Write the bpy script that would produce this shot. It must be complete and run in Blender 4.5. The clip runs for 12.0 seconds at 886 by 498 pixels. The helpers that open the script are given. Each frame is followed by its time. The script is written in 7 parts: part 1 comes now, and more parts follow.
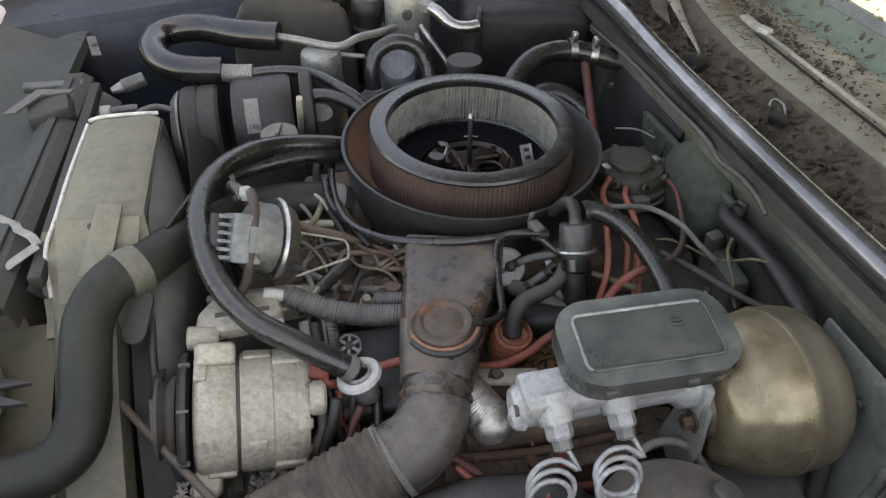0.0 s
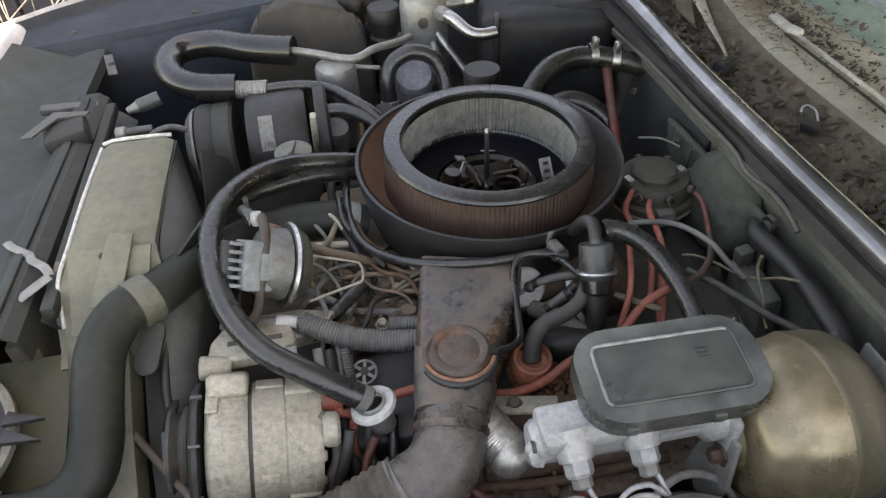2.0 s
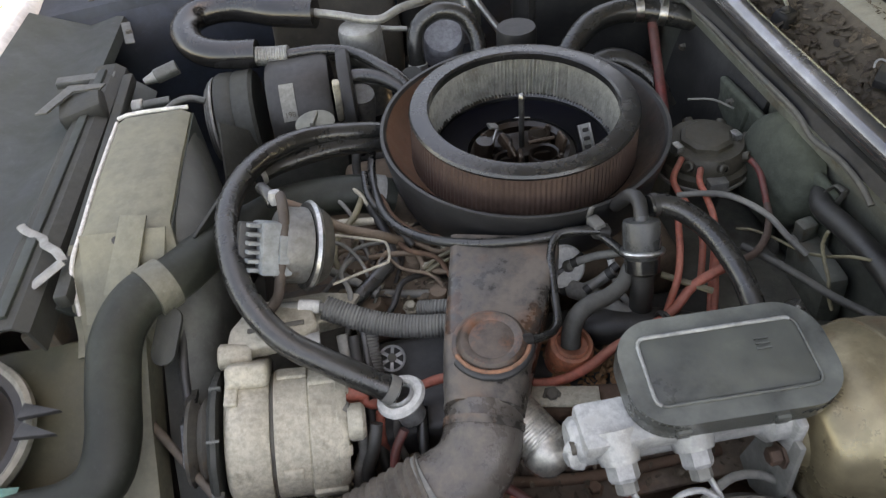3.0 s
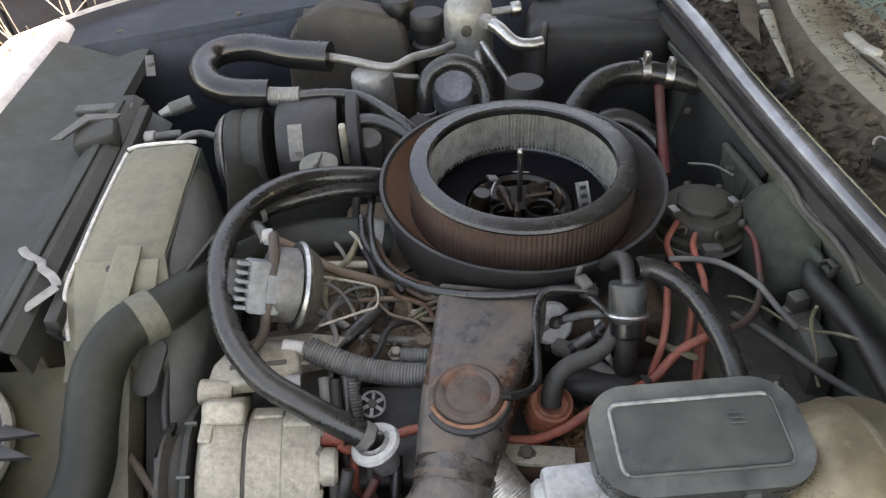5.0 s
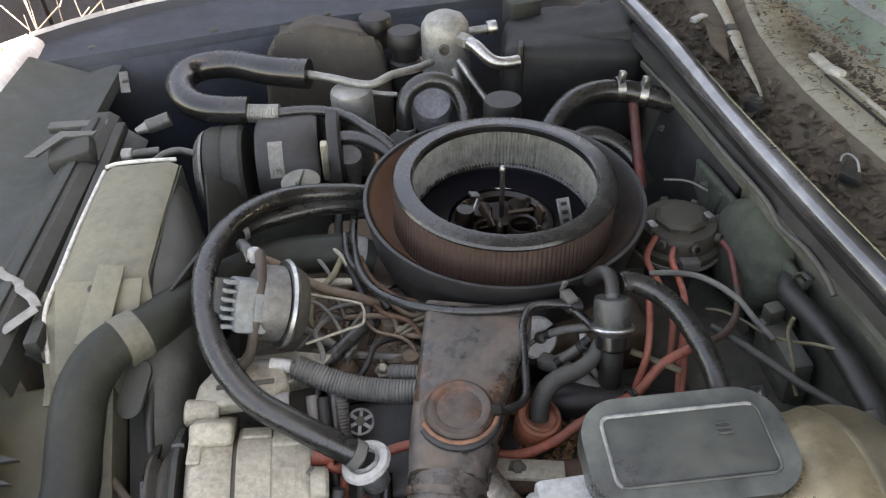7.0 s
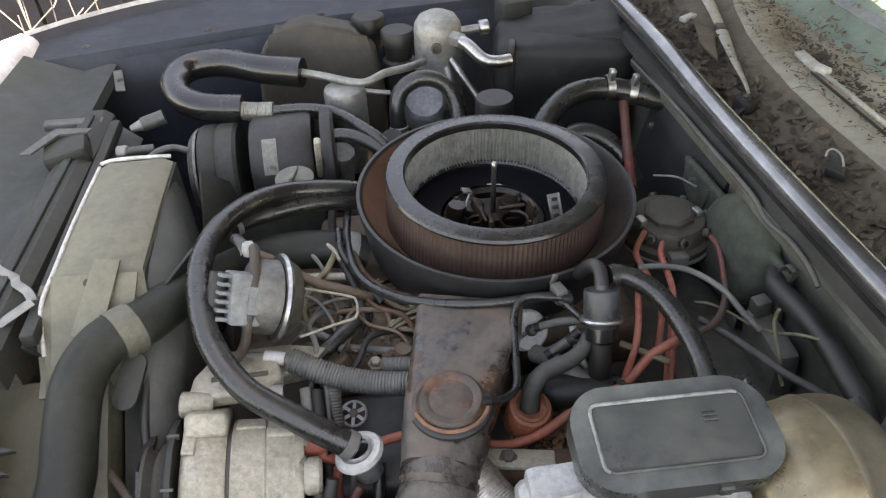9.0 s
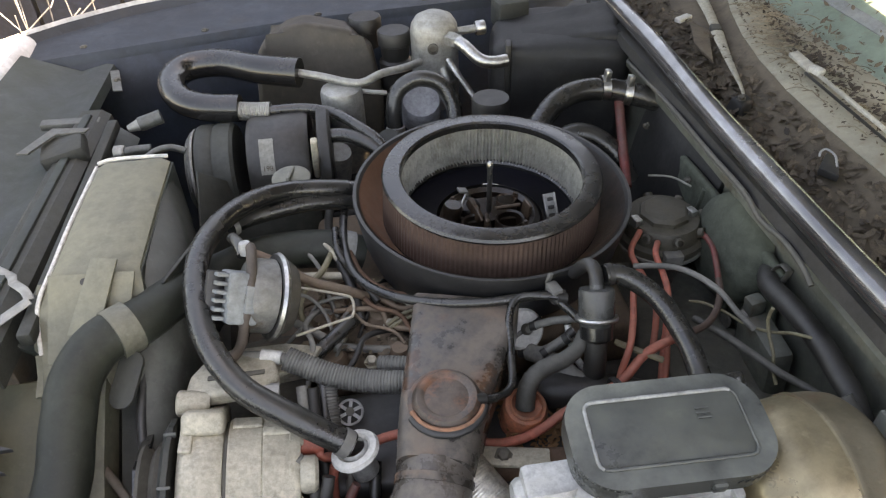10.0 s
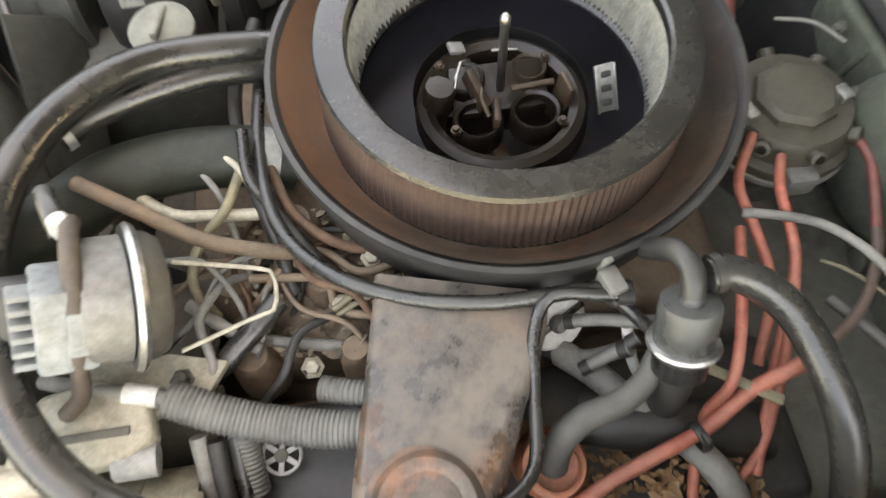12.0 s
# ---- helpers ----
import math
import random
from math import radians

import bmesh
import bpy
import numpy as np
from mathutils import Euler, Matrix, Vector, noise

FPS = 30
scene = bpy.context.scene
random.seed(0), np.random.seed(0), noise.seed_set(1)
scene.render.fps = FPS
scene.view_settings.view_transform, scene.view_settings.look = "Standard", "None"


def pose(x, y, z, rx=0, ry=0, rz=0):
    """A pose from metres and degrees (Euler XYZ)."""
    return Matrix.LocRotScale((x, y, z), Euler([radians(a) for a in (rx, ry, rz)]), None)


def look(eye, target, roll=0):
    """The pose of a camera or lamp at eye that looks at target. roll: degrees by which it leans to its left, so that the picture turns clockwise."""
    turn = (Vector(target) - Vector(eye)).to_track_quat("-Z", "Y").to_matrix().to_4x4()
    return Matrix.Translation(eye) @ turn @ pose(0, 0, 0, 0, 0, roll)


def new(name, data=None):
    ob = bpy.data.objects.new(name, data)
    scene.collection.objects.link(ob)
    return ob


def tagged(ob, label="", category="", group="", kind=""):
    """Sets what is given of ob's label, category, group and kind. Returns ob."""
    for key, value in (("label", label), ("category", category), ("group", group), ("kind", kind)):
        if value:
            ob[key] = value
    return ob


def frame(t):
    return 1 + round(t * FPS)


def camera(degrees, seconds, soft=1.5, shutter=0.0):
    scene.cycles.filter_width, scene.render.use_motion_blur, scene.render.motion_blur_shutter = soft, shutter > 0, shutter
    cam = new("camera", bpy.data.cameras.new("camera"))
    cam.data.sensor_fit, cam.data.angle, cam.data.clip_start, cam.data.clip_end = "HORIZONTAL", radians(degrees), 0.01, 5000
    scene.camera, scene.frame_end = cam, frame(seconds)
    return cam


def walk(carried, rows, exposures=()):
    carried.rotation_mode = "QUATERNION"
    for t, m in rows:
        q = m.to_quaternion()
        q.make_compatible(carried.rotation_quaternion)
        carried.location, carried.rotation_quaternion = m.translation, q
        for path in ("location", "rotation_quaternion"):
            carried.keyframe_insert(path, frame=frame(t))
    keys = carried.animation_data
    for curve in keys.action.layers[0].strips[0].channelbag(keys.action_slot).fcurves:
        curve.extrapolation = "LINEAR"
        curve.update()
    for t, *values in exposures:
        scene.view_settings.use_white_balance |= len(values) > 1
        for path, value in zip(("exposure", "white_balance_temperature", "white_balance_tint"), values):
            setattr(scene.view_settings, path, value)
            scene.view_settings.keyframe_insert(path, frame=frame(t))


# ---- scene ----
cam = camera(65.5, 12.0, soft=1.25, shutter=0.3)
PATH = [
    (0, (0.0034, 0.0003, 1.4533), (0.3146, 1.4947, 0.1610), -0.31),
    (0.5, (0.0100, -0.0028, 1.4555), (0.3352, 1.4663, 0.1380), 0.02),
    (1, (0.0232, 0.0083, 1.4496), (0.2715, 1.4745, 0.1122), -2.99),
    (1.5, (0.0288, 0.0275, 1.4585), (0.2665, 1.5363, 0.1674), -2.72),
    (2, (0.0292, 0.0358, 1.4635), (0.2505, 1.5357, 0.1591), -3.45),
    (2.5, (0.0468, 0.0448, 1.4540), (0.1569, 1.5422, 0.1327), -6.08),
    (3, (0.0460, 0.0911, 1.4417), (0.1402, 1.5311, 0.0570), -7.22),
    (3.2, (0.0376, 0.1083, 1.4434), (0.1953, 1.5501, 0.0663), -6.85),
    (4.8, (0.0822, 0.0900, 1.4495), (0.1124, 1.6122, 0.1526), -5.13),
    (5, (0.0808, 0.0911, 1.4521), (0.1348, 1.6113, 0.1536), -4.69),
    (5.5, (0.0802, 0.0866, 1.4538), (0.1580, 1.6026, 0.1516), -4.49),
    (6, (0.0562, 0.0885, 1.4544), (0.1411, 1.6066, 0.1551), -4.30),
    (6.5, (0.0517, 0.0881, 1.4542), (0.1719, 1.6101, 0.1623), -3.68),
    (7, (0.0577, 0.0905, 1.4593), (0.2151, 1.6259, 0.1874), -2.74),
    (8.8, (0.0603, 0.0785, 1.4562), (0.2178, 1.6136, 0.1840), -2.77),
    (9, (0.0591, 0.0757, 1.4586), (0.2319, 1.6136, 0.1917), -2.52),
    (9.5, (0.0586, 0.0703, 1.4588), (0.2273, 1.6093, 0.1928), -2.57),
    (10, (0.0604, 0.0716, 1.4597), (0.2405, 1.6098, 0.1941), -2.34),
    (10.5, (0.0631, 0.0719, 1.4583), (0.2259, 1.6161, 0.1978), -2.77),
    (11, (0.0689, 0.0708, 1.4582), (0.1988, 1.6224, 0.2030), -3.37),
    (11.2, (0.0722, 0.0680, 1.4521), (0.1967, 1.6258, 0.2040), -3.46),
    (11.3, (0.0700, 0.0858, 1.4565), (0.2138, 1.6017, 0.1598), -2.68),
    (11.4, (0.0699, 0.1175, 1.4558), (0.2080, 1.5547, 0.0719), -2.60),
    (11.5, (0.0766, 0.1579, 1.4368), (0.1917, 1.5309, -0.0129), -2.29),
    (11.6, (0.0874, 0.2123, 1.4166), (0.1982, 1.5156, -0.0964), -3.14),
    (11.7, (0.0880, 0.2663, 1.3891), (0.1894, 1.5282, -0.1593), -3.77),
    (11.8, (0.0938, 0.3384, 1.3764), (0.2012, 1.4953, -0.2515), -3.28),
    (11.9, (0.1094, 0.3984, 1.3619), (0.2223, 1.4333, -0.3458), -3.00),
    (12, (0.1229, 0.4523, 1.3450), (0.2091, 1.3615, -0.4344), -3.74),
]
EXPOSURE = [(0.0, 3.0, 11400, 19), (1.5, 3.02, 11400, 19), (2.5, 3.15, 11400, 19), (11.2, 3.25, 11400, 19), (11.5, 3.4, 12000, 19), (11.7, 3.85, 12600, 19), (12.0, 4.45, 15500, 17)]
walk(cam, [(t, look(eye, target, roll)) for t, eye, target, roll in PATH], EXPOSURE)

# ---- light ----
world = bpy.data.worlds.new("sky")
scene.world = world
world.use_nodes = True
wn = world.node_tree.nodes
sky = wn.new("ShaderNodeTexSky")
sky.sky_type, sky.sun_disc = "NISHITA", False
SUN_EL, SUN_AZ = 61.0, -2.0  # azimuth: degrees from +x towards +y
sky.sun_elevation, sky.sun_rotation = radians(SUN_EL), radians(90 - SUN_AZ)
world.node_tree.links.new(sky.outputs[0], wn["Background"].inputs[0])
wn["Background"].inputs[1].default_value = 0.09
sun = new("sun", bpy.data.lights.new("sun", "SUN"))
sun.data.energy, sun.data.angle, sun.data.color = 4.5, radians(0.55), (1.0, 0.95, 0.88)
sun.matrix_world = look((3 * math.cos(radians(SUN_AZ)), 3 * math.sin(radians(SUN_AZ)), 3 * math.tan(radians(SUN_EL))), (0, 0, 0))


# ---- materials ----
def surface(name, col, rough=0.6, metal=0.0, dust=0.35, dcol=(0.23, 0.215, 0.175), scale=25.0, bump=0.4, spot=None, spots=0.0, spot_scale=14.0, spec=0.6, coat=0.0, vary=0.42, random=0.0, grit=0.6, edge=(0.28, 0.66), dscale=0.8):
    """A worn surface: base colour with a broad and a fine variation, spots of a second colour, and dust that lies on what faces up."""
    m = bpy.data.materials.new(name)
    m.use_nodes = True
    nt = m.node_tree
    n, link = nt.nodes, nt.links.new
    bsdf = n["Principled BSDF"]
    tc = n.new("ShaderNodeTexCoord")

    def tex(s, detail=4.0, rough_=0.6):
        t = n.new("ShaderNodeTexNoise")
        t.inputs["Scale"].default_value, t.inputs["Detail"].default_value, t.inputs["Roughness"].default_value = s, detail, rough_
        link(tc.outputs["Object"], t.inputs["Vector"])
        return t.outputs["Fac"]

    def ramp(sock, a, b):
        r = n.new("ShaderNodeMapRange")
        r.inputs[1].default_value, r.inputs[2].default_value = a, b
        link(sock, r.inputs[0])
        return r.outputs[0]

    def mix(fac, a, b):
        x = n.new("ShaderNodeMix")
        x.data_type = "RGBA"
        for sock, v in ((x.inputs[0], fac), (x.inputs[6], a), (x.inputs[7], b)):
            if isinstance(v, (float, int)):
                sock.default_value = v
            elif isinstance(v, tuple):
                sock.default_value = (*v, 1.0)
            else:
                link(v, sock)
        return x.outputs[2]

    def mul(a, b):
        x = n.new("ShaderNodeMath")
        x.operation = "MULTIPLY"
        for sock, v in ((x.inputs[0], a), (x.inputs[1], b)):
            if isinstance(v, (float, int)):
                sock.default_value = v
            else:
                link(v, sock)
        return x.outputs[0]

    dark = tuple(c * (1 - vary) for c in col)
    light = tuple(min(1.0, c * (1 + vary)) for c in col)
    broad, fine = tex(scale * 0.35, 5.0), tex(scale * 4.0, 6.0, 0.7)
    c = mix(ramp(broad, 0.35, 0.65), dark, light)
    if random:
        info = n.new("ShaderNodeObjectInfo")
        c = mix(mul(info.outputs["Random"], random), c, tuple(v * 0.45 for v in col))
    if spot:
        c = mix(mul(ramp(tex(spot_scale, 8.0, 0.65), 0.62 - 0.25 * spots, 0.72 - 0.22 * spots), 0.9), c, spot)
    c = mix(mul(ramp(fine, 0.62, 0.36), grit), c, tuple(v * 0.35 for v in col))
    c = mix(mul(ramp(tex(scale * 9.0, 3.0, 0.6), 0.6, 0.75), grit * 0.5), c, tuple(min(1.0, v * 1.5 + 0.03) for v in col))
    if dust:
        geo = n.new("ShaderNodeNewGeometry")
        sep = n.new("ShaderNodeSeparateXYZ")
        link(geo.outputs["Normal"], sep.inputs[0])
        up = ramp(sep.outputs["Z"], -0.2, 0.95)
        amount = mul(mul(up, ramp(tex(scale * dscale, 7.0, 0.7), *edge)), dust)
        c = mix(amount, c, dcol)
        r = n.new("ShaderNodeMapRange")
        r.inputs[1].default_value, r.inputs[2].default_value, r.inputs[3].default_value, r.inputs[4].default_value = 0.0, 0.6, rough, 0.92
        link(amount, r.inputs[0])
        link(r.outputs[0], bsdf.inputs["Roughness"])
        if metal:
            inv = n.new("ShaderNodeMapRange")
            inv.inputs[1].default_value, inv.inputs[2].default_value, inv.inputs[3].default_value, inv.inputs[4].default_value = 0.0, 0.7, metal, 0.0
            link(amount, inv.inputs[0])
            link(inv.outputs[0], bsdf.inputs["Metallic"])
    else:
        bsdf.inputs["Roughness"].default_value = rough
        bsdf.inputs["Metallic"].default_value = metal
    link(c, bsdf.inputs["Base Color"])
    bsdf.inputs["Specular IOR Level"].default_value = spec
    bsdf.inputs["Coat Weight"].default_value = coat
    bsdf.inputs["Coat Roughness"].default_value = 0.1
    if bump:
        b = n.new("ShaderNodeBump")
        b.inputs["Strength"].default_value, b.inputs["Distance"].default_value = bump, 0.002
        link(fine, b.inputs["Height"])
        link(b.outputs[0], bsdf.inputs["Normal"])
    return m


def side_tint(m, start, end, colour, amount):
    """A second colour that spreads raggedly over one side of a part, along its own x."""
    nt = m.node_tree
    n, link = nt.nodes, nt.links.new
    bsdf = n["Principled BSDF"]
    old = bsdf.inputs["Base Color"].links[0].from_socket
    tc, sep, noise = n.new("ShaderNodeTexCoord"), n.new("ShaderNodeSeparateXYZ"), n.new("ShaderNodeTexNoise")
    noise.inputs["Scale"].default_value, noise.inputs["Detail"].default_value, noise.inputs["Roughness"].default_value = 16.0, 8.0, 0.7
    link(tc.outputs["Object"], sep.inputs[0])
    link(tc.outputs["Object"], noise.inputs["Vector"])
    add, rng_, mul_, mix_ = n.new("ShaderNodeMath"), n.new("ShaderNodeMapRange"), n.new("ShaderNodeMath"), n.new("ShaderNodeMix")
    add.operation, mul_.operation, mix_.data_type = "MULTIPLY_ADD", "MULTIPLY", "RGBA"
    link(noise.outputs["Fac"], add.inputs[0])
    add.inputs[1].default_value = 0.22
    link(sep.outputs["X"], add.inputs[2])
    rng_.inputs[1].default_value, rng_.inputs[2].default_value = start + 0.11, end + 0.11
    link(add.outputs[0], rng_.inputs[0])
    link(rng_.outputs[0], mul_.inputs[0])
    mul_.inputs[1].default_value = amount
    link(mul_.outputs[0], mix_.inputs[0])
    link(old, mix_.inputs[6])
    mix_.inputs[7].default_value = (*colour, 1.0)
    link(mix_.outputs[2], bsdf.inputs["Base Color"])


RUBBER = surface("black_rubber", (0.028, 0.028, 0.0265), 0.22, dust=0.22, dcol=(0.16, 0.15, 0.125), scale=26, grit=0.5, edge=(0.42, 0.7), spec=0.8, bump=0.2)
RUBBER_CLEAN = surface("smooth_black_rubber", (0.016, 0.016, 0.017), 0.19, spec=0.8, dust=0.1, scale=30, bump=0.1)
SOFT_BLACK = surface("dusty_black_plastic", (0.027, 0.0255, 0.0235), 0.45, dust=0.25, dcol=(0.1, 0.092, 0.078), scale=22, edge=(0.38, 0.68), bump=0.15)
DARK = surface("grimy_dark_steel", (0.085, 0.08, 0.068), 0.6, dust=0.35, spot=(0.09, 0.055, 0.03), spots=0.3)
BLACK_PAINT = surface("black_paint", (0.028, 0.028, 0.029), 0.4, dust=0.15, bump=0.1)
PAN_BOWL = surface("rusty_dusty_bowl", (0.09, 0.06, 0.045), 0.36, dust=0.6, dcol=(0.2, 0.14, 0.1), spot=(0.2, 0.075, 0.038), spots=0.34, spot_scale=22)
# bowl turns orange-brown towards -x and near black towards +x
side_tint(PAN_BOWL, 0.15, 0.04, (0.21, 0.095, 0.052), 0.8)
side_tint(PAN_BOWL, 0.3, 0.38, (0.022, 0.019, 0.018), 0.8)
PAPER = surface("filter_paper", (0.5, 0.485, 0.43), 0.9, dust=0.0, vary=0.14, scale=18, spot=(0.26, 0.24, 0.19), spots=0.3)
BROWN_PAPER = surface("dirty_filter_paper", (0.095, 0.06, 0.049), 0.38, dust=0.4, dcol=(0.155, 0.11, 0.09), scale=30, spot=(0.12, 0.075, 0.055), spots=0.25, grit=0.35, vary=0.2)
SHROUD = surface("dusty_olive_plastic", (0.165, 0.16, 0.113), 0.42, dust=0.6, dcol=(0.29, 0.282, 0.212), scale=14, vary=0.2, bump=0.12)
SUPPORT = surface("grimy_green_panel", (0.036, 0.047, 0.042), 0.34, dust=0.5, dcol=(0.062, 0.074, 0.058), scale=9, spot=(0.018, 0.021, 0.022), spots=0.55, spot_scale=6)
RADIATOR = surface("dusty_radiator_tank", (0.036, 0.039, 0.035), 0.55, dust=0.4, dcol=(0.09, 0.092, 0.07))
ALU = surface("oxidised_aluminium", (0.56, 0.515, 0.41), 0.45, metal=0.25, dust=0.4, dcol=(0.5, 0.45, 0.34), scale=40, spot=(0.25, 0.22, 0.16), spots=0.2, spot_scale=35, vary=0.2)
ALU_BRIGHT = surface("pale_cast_metal", (0.52, 0.52, 0.505), 0.36, metal=0.35, dust=0.4, dcol=(0.45, 0.435, 0.39), scale=30, vary=0.25, spot=(0.36, 0.34, 0.3), spots=0.15, spot_scale=30)
SILVER = surface("dull_silver_can", (0.44, 0.44, 0.42), 0.34, metal=0.6, dust=0.5, dcol=(0.26, 0.255, 0.215), scale=20, vary=0.2)
STEEL = surface("bright_steel", (0.62, 0.62, 0.6), 0.3, metal=1.0, dust=0.15, scale=40, bump=0.1)
GOLD = surface("gold_zinc_plating", (0.44, 0.355, 0.22), 0.24, metal=0.65, dust=0.4, dcol=(0.27, 0.225, 0.15), edge=(0.4, 0.7), scale=9, spot=(0.2, 0.09, 0.045), spots=0.22, spot_scale=13, vary=0.25, bump=0.1)
DUCT = surface("worn_black_duct", (0.07, 0.063, 0.056), 0.22, dust=0.6, dcol=(0.25, 0.2, 0.16), scale=16, spot=(0.18, 0.085, 0.048), spots=0.38, spot_scale=20, edge=(0.44, 0.6), dscale=1.0, bump=0.3)
RUST = surface("rusty_steel", (0.15, 0.075, 0.045), 0.8, dust=0.45, dcol=(0.25, 0.17, 0.12), scale=22, spot=(0.07, 0.04, 0.028), spots=0.45, bump=0.5)
BROWN_RUST = surface("brown_grimy_iron", (0.16, 0.105, 0.07), 0.6, dust=0.55, dcol=(0.34, 0.26, 0.19), scale=26, spot=(0.2, 0.1, 0.05), spots=0.35, bump=0.6)
ORANGE = surface("orange_rubber", (0.62, 0.2, 0.11), 0.4, dust=0.35, dcol=(0.52, 0.33, 0.24), scale=30, vary=0.25, spot=(0.26, 0.11, 0.06), spots=0.25)
RED = surface("red_wire_sleeve", (0.5, 0.115, 0.075), 0.42, dust=0.55, dcol=(0.46, 0.22, 0.16), scale=30)
RED_DARK = surface("dark_red_wire_sleeve", (0.2, 0.035, 0.03), 0.5, dust=0.3)
WHITE = surface("white_plastic", (0.72, 0.71, 0.66), 0.45, dust=0.3, dcol=(0.5, 0.46, 0.38), vary=0.1)
GREY_PLASTIC = surface("blue_grey_plastic", (0.26, 0.29, 0.3), 0.5, dust=0.35, vary=0.15)
LOOM = surface("dusty_grey_loom", (0.075, 0.073, 0.066), 0.55, dust=0.5, dcol=(0.18, 0.17, 0.145), scale=20)
WIRE_GREY = surface("grey_wire", (0.2, 0.195, 0.18), 0.6, dust=0.5, dcol=(0.32, 0.3, 0.25))
WIRE_TAN = surface("tan_wire", (0.26, 0.22, 0.13), 0.6, dust=0.4)
LID = surface("dusty_black_lid", (0.068, 0.073, 0.071), 0.22, dust=0.85, dcol=(0.195, 0.205, 0.178), scale=9, vary=0.4, bump=0.15, edge=(0.36, 0.66), dscale=1.0, grit=0.4, spot=(0.1, 0.105, 0.1), spots=0.3, spot_scale=18)
PAINT = surface("pale_car_paint", (0.7, 0.71, 0.72), 0.35, dust=0.3, dcol=(0.5, 0.46, 0.38), scale=8, vary=0.12, spot=(0.2, 0.18, 0.15), spots=0.12, spot_scale=22, coat=0.2)
BLUE_GREY = surface("blue_grey_inner_panel", (0.03, 0.043, 0.064), 0.4, dust=0.4, dcol=(0.06, 0.068, 0.085), scale=8, spot=(0.02, 0.024, 0.034), spots=0.4, spot_scale=5)
FIREWALL = surface("grimy_firewall", (0.115, 0.12, 0.1), 0.4, dust=0.45, dcol=(0.19, 0.19, 0.155), scale=10, spot=(0.09, 0.06, 0.035), spots=0.25)
COWL = surface("dusty_cowl_paint", (0.42, 0.39, 0.3), 0.55, dust=0.75, dcol=(0.42, 0.37, 0.28), scale=12, spot=(0.2, 0.15, 0.1), spots=0.4, spot_scale=24)
TROUGH = surface("dirty_trough", (0.15, 0.115, 0.08), 0.85, dust=0.6, dcol=(0.2, 0.16, 0.115), scale=18, spot=(0.05, 0.038, 0.027), spots=0.4)
SEAL = surface("glossy_bulb_seal", (0.26, 0.26, 0.268), 0.14, metal=0.8, dust=0.12, scale=10, spec=0.8, bump=0.06, coat=0.4)
LEAF = surface("dead_leaves", (0.13, 0.098, 0.068), 0.85, dust=0.0, vary=0.45, scale=90, bump=0.1, spot=(0.26, 0.19, 0.125), spots=0.3, spot_scale=35)
TWIG = surface("dry_twigs", (0.3, 0.24, 0.17), 0.85, dust=0.0, vary=0.5)
WALLM = surface("dark_blue_boards", (0.012, 0.02, 0.042), 0.8, dust=0.0)

SOIL = surface("dry_soil", (0.27, 0.235, 0.18), 0.95, dust=0.0, scale=3, vary=0.4)
RESERVOIR = surface("yellowed_reservoir_plastic", (0.21, 0.19, 0.145), 0.5, dust=0.35, dcol=(0.23, 0.21, 0.165), scale=9, vary=0.15)
LABEL = surface("worn_paper_label", (0.3, 0.295, 0.26), 0.7, dust=0.2, vary=0.2)
GLASS = surface("dusty_green_glass", (0.25, 0.37, 0.31), 0.2, dust=0.4, dcol=(0.34, 0.38, 0.31), scale=14, vary=0.15, spot=(0.2, 0.16, 0.11), spots=0.2, spot_scale=45, bump=0.05)
GLASS.node_tree.nodes["Principled BSDF"].inputs["Transmission Weight"].default_value = 0.25


# ---- building helpers ----
def finish(name, bm, material, sharp=38.0):
    bmesh.ops.recalc_face_normals(bm, faces=bm.faces)
    me = bpy.data.meshes.new(name)
    bm.to_mesh(me)
    bm.free()
    me.polygons.foreach_set("use_smooth", [True] * len(me.polygons))
    me.set_sharp_from_angle(angle=radians(sharp))
    me.materials.append(material)
    return me


def thing(name, base, label, category, group="", kind=""):
    """An Empty at the foot of a thing, to hold its parts."""
    e = new(name)
    e.empty_display_size = 0.02
    e.location = base
    return tagged(e, label, category, group, kind)


def part(name, bm, material, parent, label="", sharp=38.0):
    ob = new(name, finish(name, bm, material, sharp))
    ob.parent = parent
    if parent.type == "EMPTY":
        ob.matrix_parent_inverse = Matrix.Translation(parent.location).inverted()
    return tagged(ob, label)


def solo(name, bm, material, label, category, group="", kind="", sharp=38.0):
    """A thing that is one plain mesh."""
    return tagged(new(name, finish(name, bm, material, sharp)), label, category, group, kind)


def spline(pts, step):
    """Points along a smooth curve through pts, about step apart."""
    p = [Vector(q) for q in pts]
    if len(p) == 2:
        n = max(1, int((p[1] - p[0]).length / step))
        return [p[0].lerp(p[1], i / n) for i in range(n + 1)]
    p = [2 * p[0] - p[1]] + p + [2 * p[-1] - p[-2]]
    out = []
    for i in range(1, len(p) - 2):
        a, b, c, d = p[i - 1:i + 3]
        n = max(1, int((c - b).length / step))
        for k in range(n):
            t = k / n
            out.append(0.5 * (2 * b + (c - a) * t + (2 * a - 5 * b + 4 * c - d) * t * t + (3 * b - 3 * c + d - a) * t ** 3))
    return out + [p[-2]]


